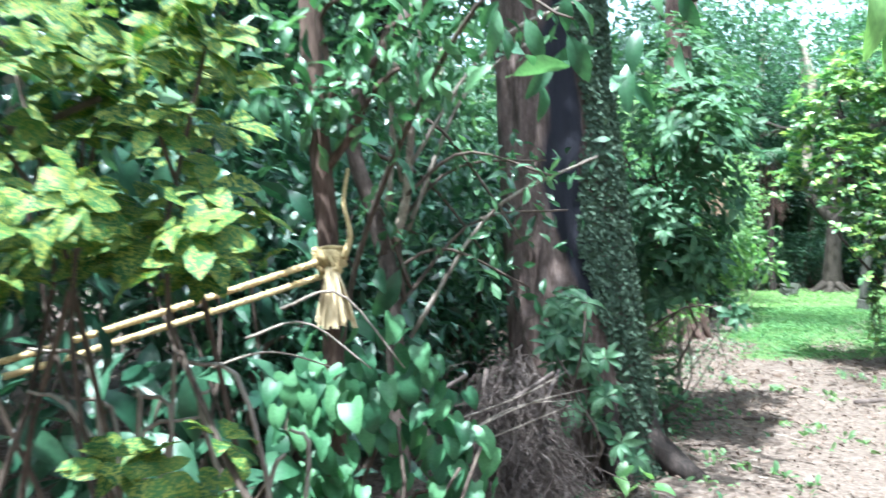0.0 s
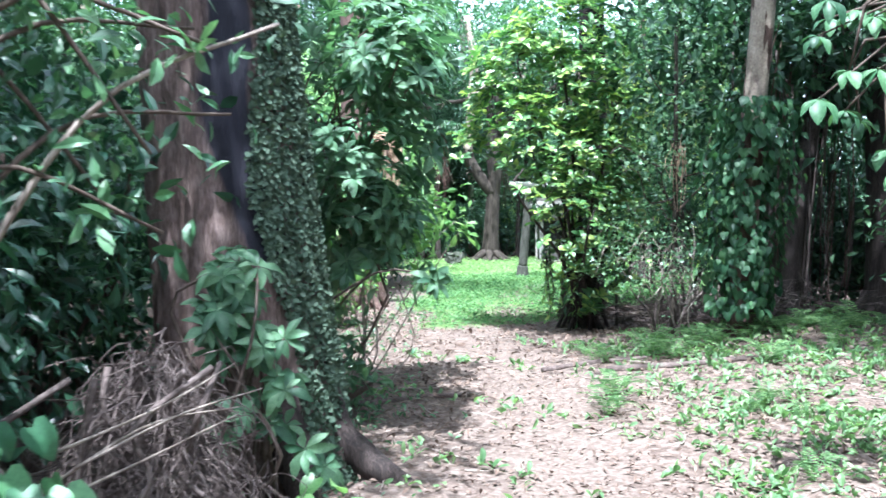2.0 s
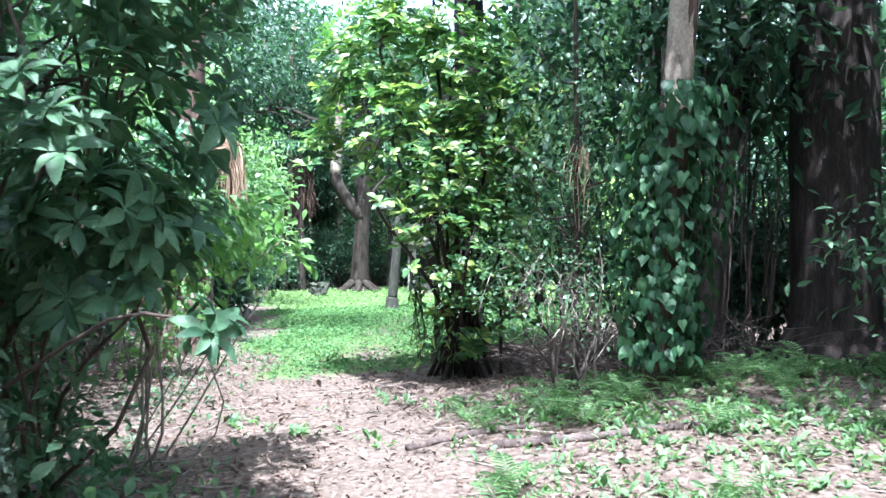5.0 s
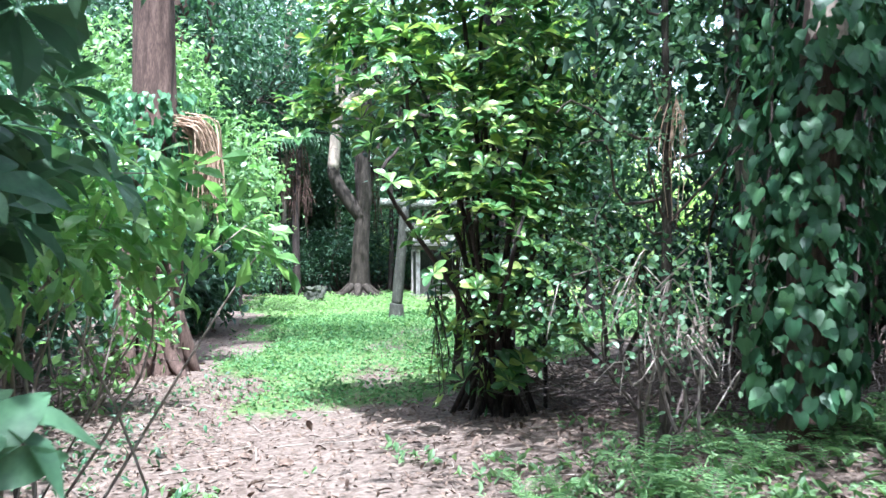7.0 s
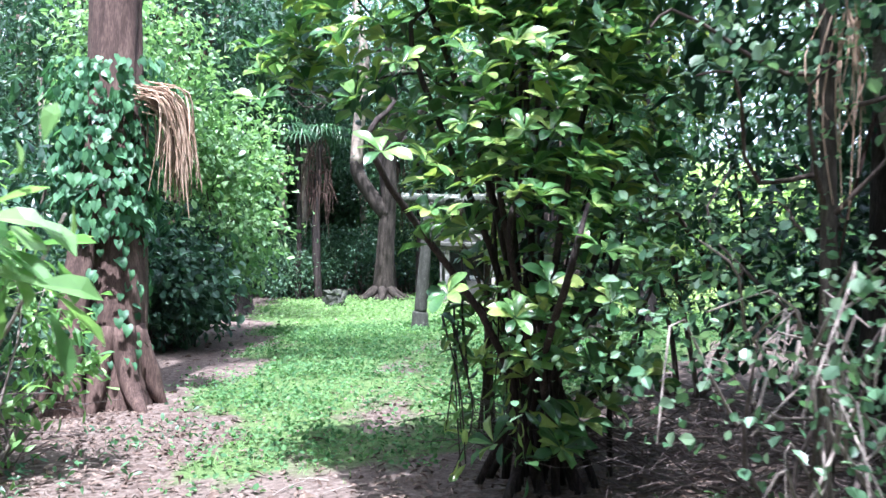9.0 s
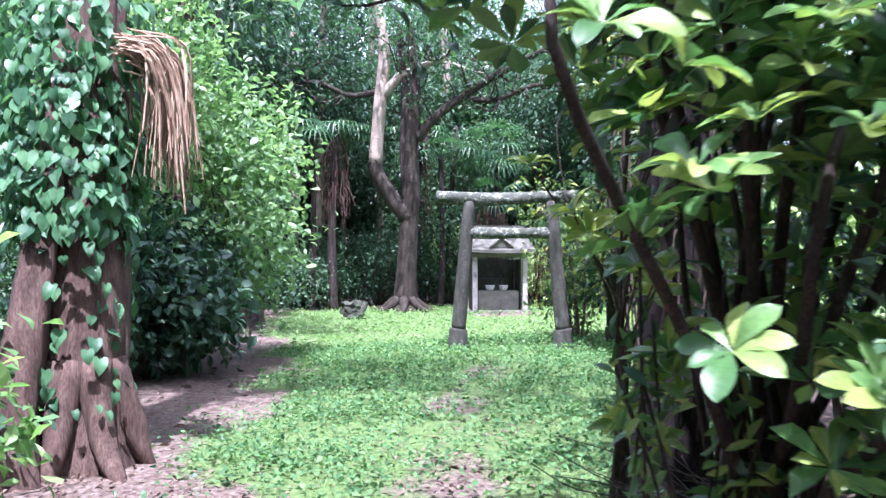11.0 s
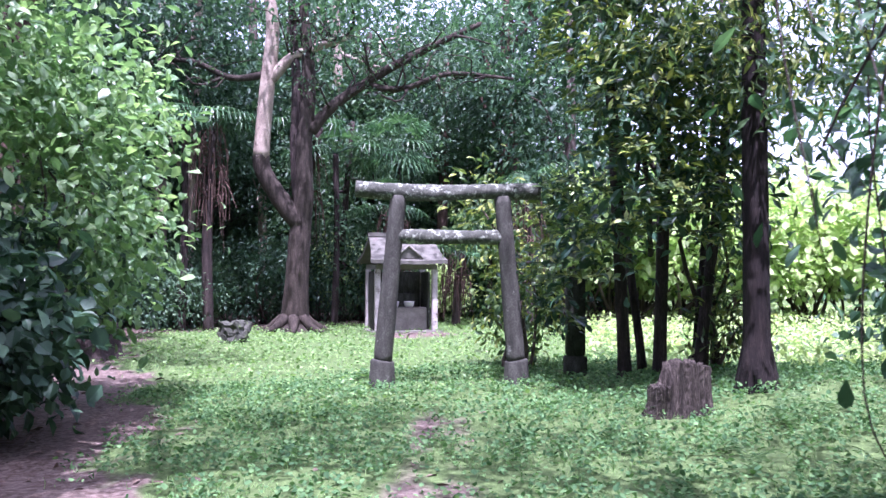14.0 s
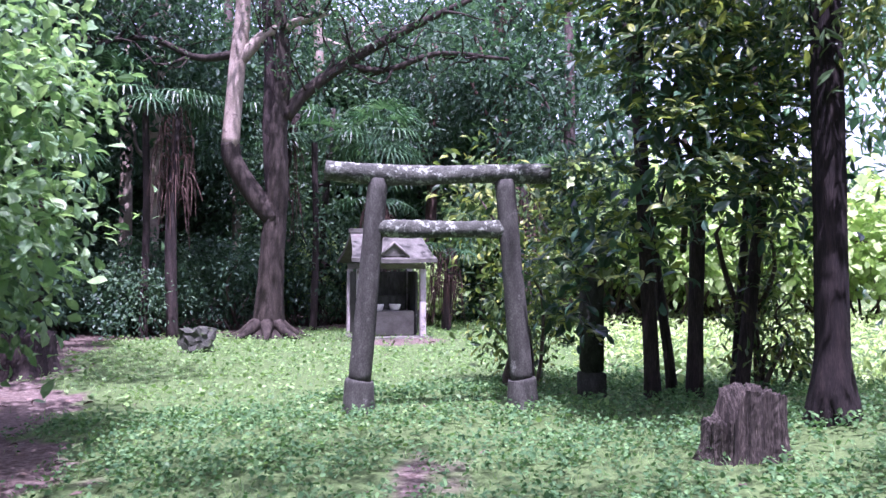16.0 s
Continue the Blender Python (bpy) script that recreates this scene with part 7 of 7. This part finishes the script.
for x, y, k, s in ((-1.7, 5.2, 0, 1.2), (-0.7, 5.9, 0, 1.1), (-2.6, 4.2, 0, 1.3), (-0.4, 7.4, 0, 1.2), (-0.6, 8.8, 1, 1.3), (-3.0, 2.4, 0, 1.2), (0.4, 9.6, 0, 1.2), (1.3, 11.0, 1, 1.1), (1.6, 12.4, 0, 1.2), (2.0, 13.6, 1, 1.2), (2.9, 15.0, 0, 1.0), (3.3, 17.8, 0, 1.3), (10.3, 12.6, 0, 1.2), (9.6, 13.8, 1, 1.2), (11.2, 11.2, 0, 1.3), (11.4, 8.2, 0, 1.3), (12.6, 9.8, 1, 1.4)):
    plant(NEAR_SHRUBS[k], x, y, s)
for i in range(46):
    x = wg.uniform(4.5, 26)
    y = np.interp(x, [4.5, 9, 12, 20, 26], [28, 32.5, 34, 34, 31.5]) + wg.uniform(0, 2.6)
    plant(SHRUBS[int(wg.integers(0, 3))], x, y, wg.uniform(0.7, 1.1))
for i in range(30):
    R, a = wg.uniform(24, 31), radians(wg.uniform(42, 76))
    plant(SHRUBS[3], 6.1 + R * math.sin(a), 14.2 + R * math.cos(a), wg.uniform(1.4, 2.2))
for i, ob in enumerate(NEAR_SHRUBS):
    ob.location = (-4.2, 6.0 + 2 * i, gz(-4.2, 6.0 + 2 * i))
for ob in TREES:
    ob.location = (-6.0 - 2.0 * TREES.index(ob), 8.0 + 3 * TREES.index(ob), gz(-7, 9))
for ob in SHRUBS:
    ob.location = (-4.0 - SHRUBS.index(ob), 14.0 + 2 * SHRUBS.index(ob), gz(-4, 15))

# far woods that close the place all round
fg = np.random.default_rng(441)
far_v = []
for ring, cnt, top in ((50, 420, 14), (60, 420, 22)):
    lob = []
    for i in range(cnt):
        a = fg.uniform(0, 6.283)
        rr = ring + fg.normal() * 3
        lob.append((9 + rr * math.cos(a), 16 + rr * math.sin(a), fg.uniform(0.5, top), 2.6, 2.6, 2.0))
    geo, _ = crown(lob, 4200, 10, 0.8, "far", 1.0, 0.3, 0.3, fg)
    far_v.append(geo)
lob = []
for i in range(230):
    a = fg.uniform(0.75, 2.6)
    lob.append((9 + 38 * math.cos(a) + fg.normal(), 16 + 36 * math.sin(a) + fg.normal(), fg.uniform(1, 15), 2.0, 2.0, 1.8))
far_v.append(crown(lob, 2600, 10, 0.5, "far", 0.7, 0.3, 0.3, fg)[0])
far = join(far_v)
solid("far_woods", far, LEAF_MID, "distant wall of green woodland foliage", "woods", kind="stuff")

# ---------------------------------------------------------------- ferns
def fern_frond_mesh():
    v, f = [], []
    n = 15
    sp = [(0, t, 0.35 * math.sin(t * 2.3) - 0.25 * t * t) for t in np.linspace(0, 1, n)]
    for k in range(n):
        _, y, z = sp[k]
        w = 0.21 * math.sin(math.pi * (0.12 + 0.86 * k / (n - 1))) ** 0.8
        for s in (-1, 1):
            b = len(v)
            v += [(0, y, z), (s * w * 0.5, y + 0.05, z + 0.012), (s * w, y + 0.07, z - 0.02), (s * w * 0.5, y + 0.0, z + 0.005)]
            f += [(b, b + 1, b + 2), (b, b + 2, b + 3)] if s < 0 else [(b, b + 2, b + 1), (b, b + 3, b + 2)]
    for k in range(n - 1):
        b = len(v)
        (_, y0, z0), (_, y1, z1) = sp[k], sp[k + 1]
        v += [(-0.006, y0, z0), (0.006, y0, z0), (0.006, y1, z1), (-0.006, y1, z1)]
        f += [(b, b + 1, b + 2), (b, b + 2, b + 3)]
    return mesh_of("frond", v, f)


FROND = fern_frond_mesh()
FROND.materials.append(LEAF_FERN)


def fern(x, y, s, n, seed):
    g = np.random.default_rng(seed)
    root = thing("fern", x, y, gz(x, y), "small bright green fern growing from leaf litter", "fern", "ferns beside the path")
    for i in range(n):
        ob = new("frond", FROND)
        ob.parent = root
        L = s * g.uniform(0.7, 1.2)
        ob.matrix_basis = pose(0, 0, 0, g.uniform(10, 38), 0, 360 * i / n + g.normal() * 18) @ Matrix.Diagonal((L, L, L, 1))


fgn = np.random.default_rng(451)
for i in range(56):
    t = fgn.random()
    if i < 38:
        x, y = 4.9 + 3.3 * t + fgn.normal() * 0.15, 9.2 - 1.6 * t + fgn.normal() * 0.35
    else:
        x, y = fgn.uniform(3.6, 7.5), fgn.uniform(4.4, 7.6)
    fern(x, y, fgn.uniform(0.2, 0.36), int(fgn.integers(5, 8)), 500 + i)
for i in range(14):
    fern(fgn.uniform(9.3, 13.2), fgn.uniform(15.0, 17.2), fgn.uniform(0.25, 0.4), 6, 600 + i)

# ---------------------------------------------------------------- ground cover
cg = np.random.default_rng(461)


def scatter(n, x0, x1, y0, y1, chance):
    x, y = cg.uniform(x0, x1, n), cg.uniform(y0, y1, n)
    keep = cg.random(n) < chance(x, y)
    x, y = x[keep], y[keep]
    return np.stack([x, y, height(x, y)], -1)


def cover(name, label, p, kind, size, material, rise, flat, per=1):
    p = np.repeat(p, per, 0)
    if per > 1:
        p = p + cg.normal(size=p.shape) * np.array([0.03, 0.03, 0])
    d = unit(np.stack([cg.normal(size=len(p)), cg.normal(size=len(p)), rise * cg.uniform(0.5, 1.5, len(p))], -1))
    up = unit(cg.normal(size=p.shape) * 0.4 + np.array([0, 0, 1.0]))
    q = p + np.stack([0 * d[:, 0], 0 * d[:, 0], cg.uniform(0, flat, len(p))], -1)
    geo = leaves_at(kind, q, d, up, size * cg.uniform(0.6, 1.4, len(p)), cg)
    v = geo[0]
    me = mesh_of(name, v, geo[1])
    me.materials.append(material)
    tagged(new(name, me), label, "grass", kind="stuff")


def clump(x, y):
    return np.clip(0.55 + 0.6 * waves(2.3 * x + 1, 2.3 * y) + 0.35 * waves(5.1 * x, 5.1 * y + 2), 0.05, 1)


cover("grass", "short bright green grass of the clearing", scatter(62000, 4, 22, 11.5, 33, lambda x, y: lawn(x, y) * clump(x, y)), "blade", 0.065, GRASS, 1.2, 0.0, 2)
cover("low_weeds", "low broad-leaved green weeds carpeting the clearing", scatter(48000, 4, 16, 11.5, 23, lambda x, y: lawn(x, y) * clump(y, x)), "round", 0.038, WEED, 0.5, 0.11, 3)
cover("far_weeds", "low broad-leaved weeds near the shrine and field", scatter(30000, 8, 34, 20, 36, lambda x, y: lawn(x, y) * clump(y, x)), "round", 0.055, GRASS, 0.45, 0.08, 2)
cover("tall_weeds", "taller weeds at the field's edge, coloured pale as if sunlit", scatter(9000, 13, 36, 16, 34, lambda x, y: lawn(x, y) * ((x > 14.2) & (x - 6.1 > (y - 14.2) * 1.02))), "oblong", 0.13, LEAF_FIELD_LIT, 0.7, 0.3, 2)
cover("path_weeds", "sparse small weeds in the leaf litter", scatter(20000, -0.5, 9, 2.5, 11, lambda x, y: np.clip((x - PATH_X(y) - 0.5) * 0.7, 0.0, 1) * clump(x, y) ** 1.5 * (1 - smooth01(y, 9.0, 10.5)) + 0.25 * (clump(x * 1.3, y) > 0.93)), "oblong", 0.075, LEAF_FERN, 0.8, 0.02, 3)
cover("edge_weeds", "small weeds along the shaded edge of the path", scatter(2600, 0.5, 6, 5, 17, lambda x, y: np.exp(-((x - PATH_X(y) + 1.6) / 0.5) ** 2)), "oblong", 0.06, LEAF_MID, 0.7, 0.06, 3)
cover("leaf_litter", "dry brown and tan fallen leaves", scatter(62000, -1, 10, 1, 16, lambda x, y: (1 - lawn(x, y)) * np.clip(0.25 + clump(x, y), 0, 1) * (1 - 0.55 * TRODDEN_LIT(x, y))), "oblong", 0.046, LITTER, 0.35, 0.012, 1)
cover("forest_litter", "dry fallen leaves under the trees", scatter(9000, -6, 22, 8, 34, lambda x, y: (1 - lawn(x, y)) * 0.8), "oblong", 0.1, LITTER, 0.15, 0.015, 1)

# fallen twigs on the litter
tw = []
for i in range(420):
    x, y = cg.uniform(-1, 9), cg.uniform(2, 14)
    if lawn(x, y) > 0.5:
        continue
    a, L = cg.uniform(0, 6.28), cg.uniform(0.1, 0.5)
    q = [(x + L * t * math.cos(a), y + L * t * math.sin(a) + 0.03 * math.sin(5 * t + i), gz(x, y) + 0.012) for t in (0, 0.5, 1)]
    tw.append(tube(spline(q, 5), [0.006, 0.003], 4, seed=i))
me = mesh_of("fallen_twigs", *join(tw))
me.materials.append(TWIG)
tagged(new("fallen_twigs", me), "thin dry twigs scattered on the litter", "twigs", kind="stuff")
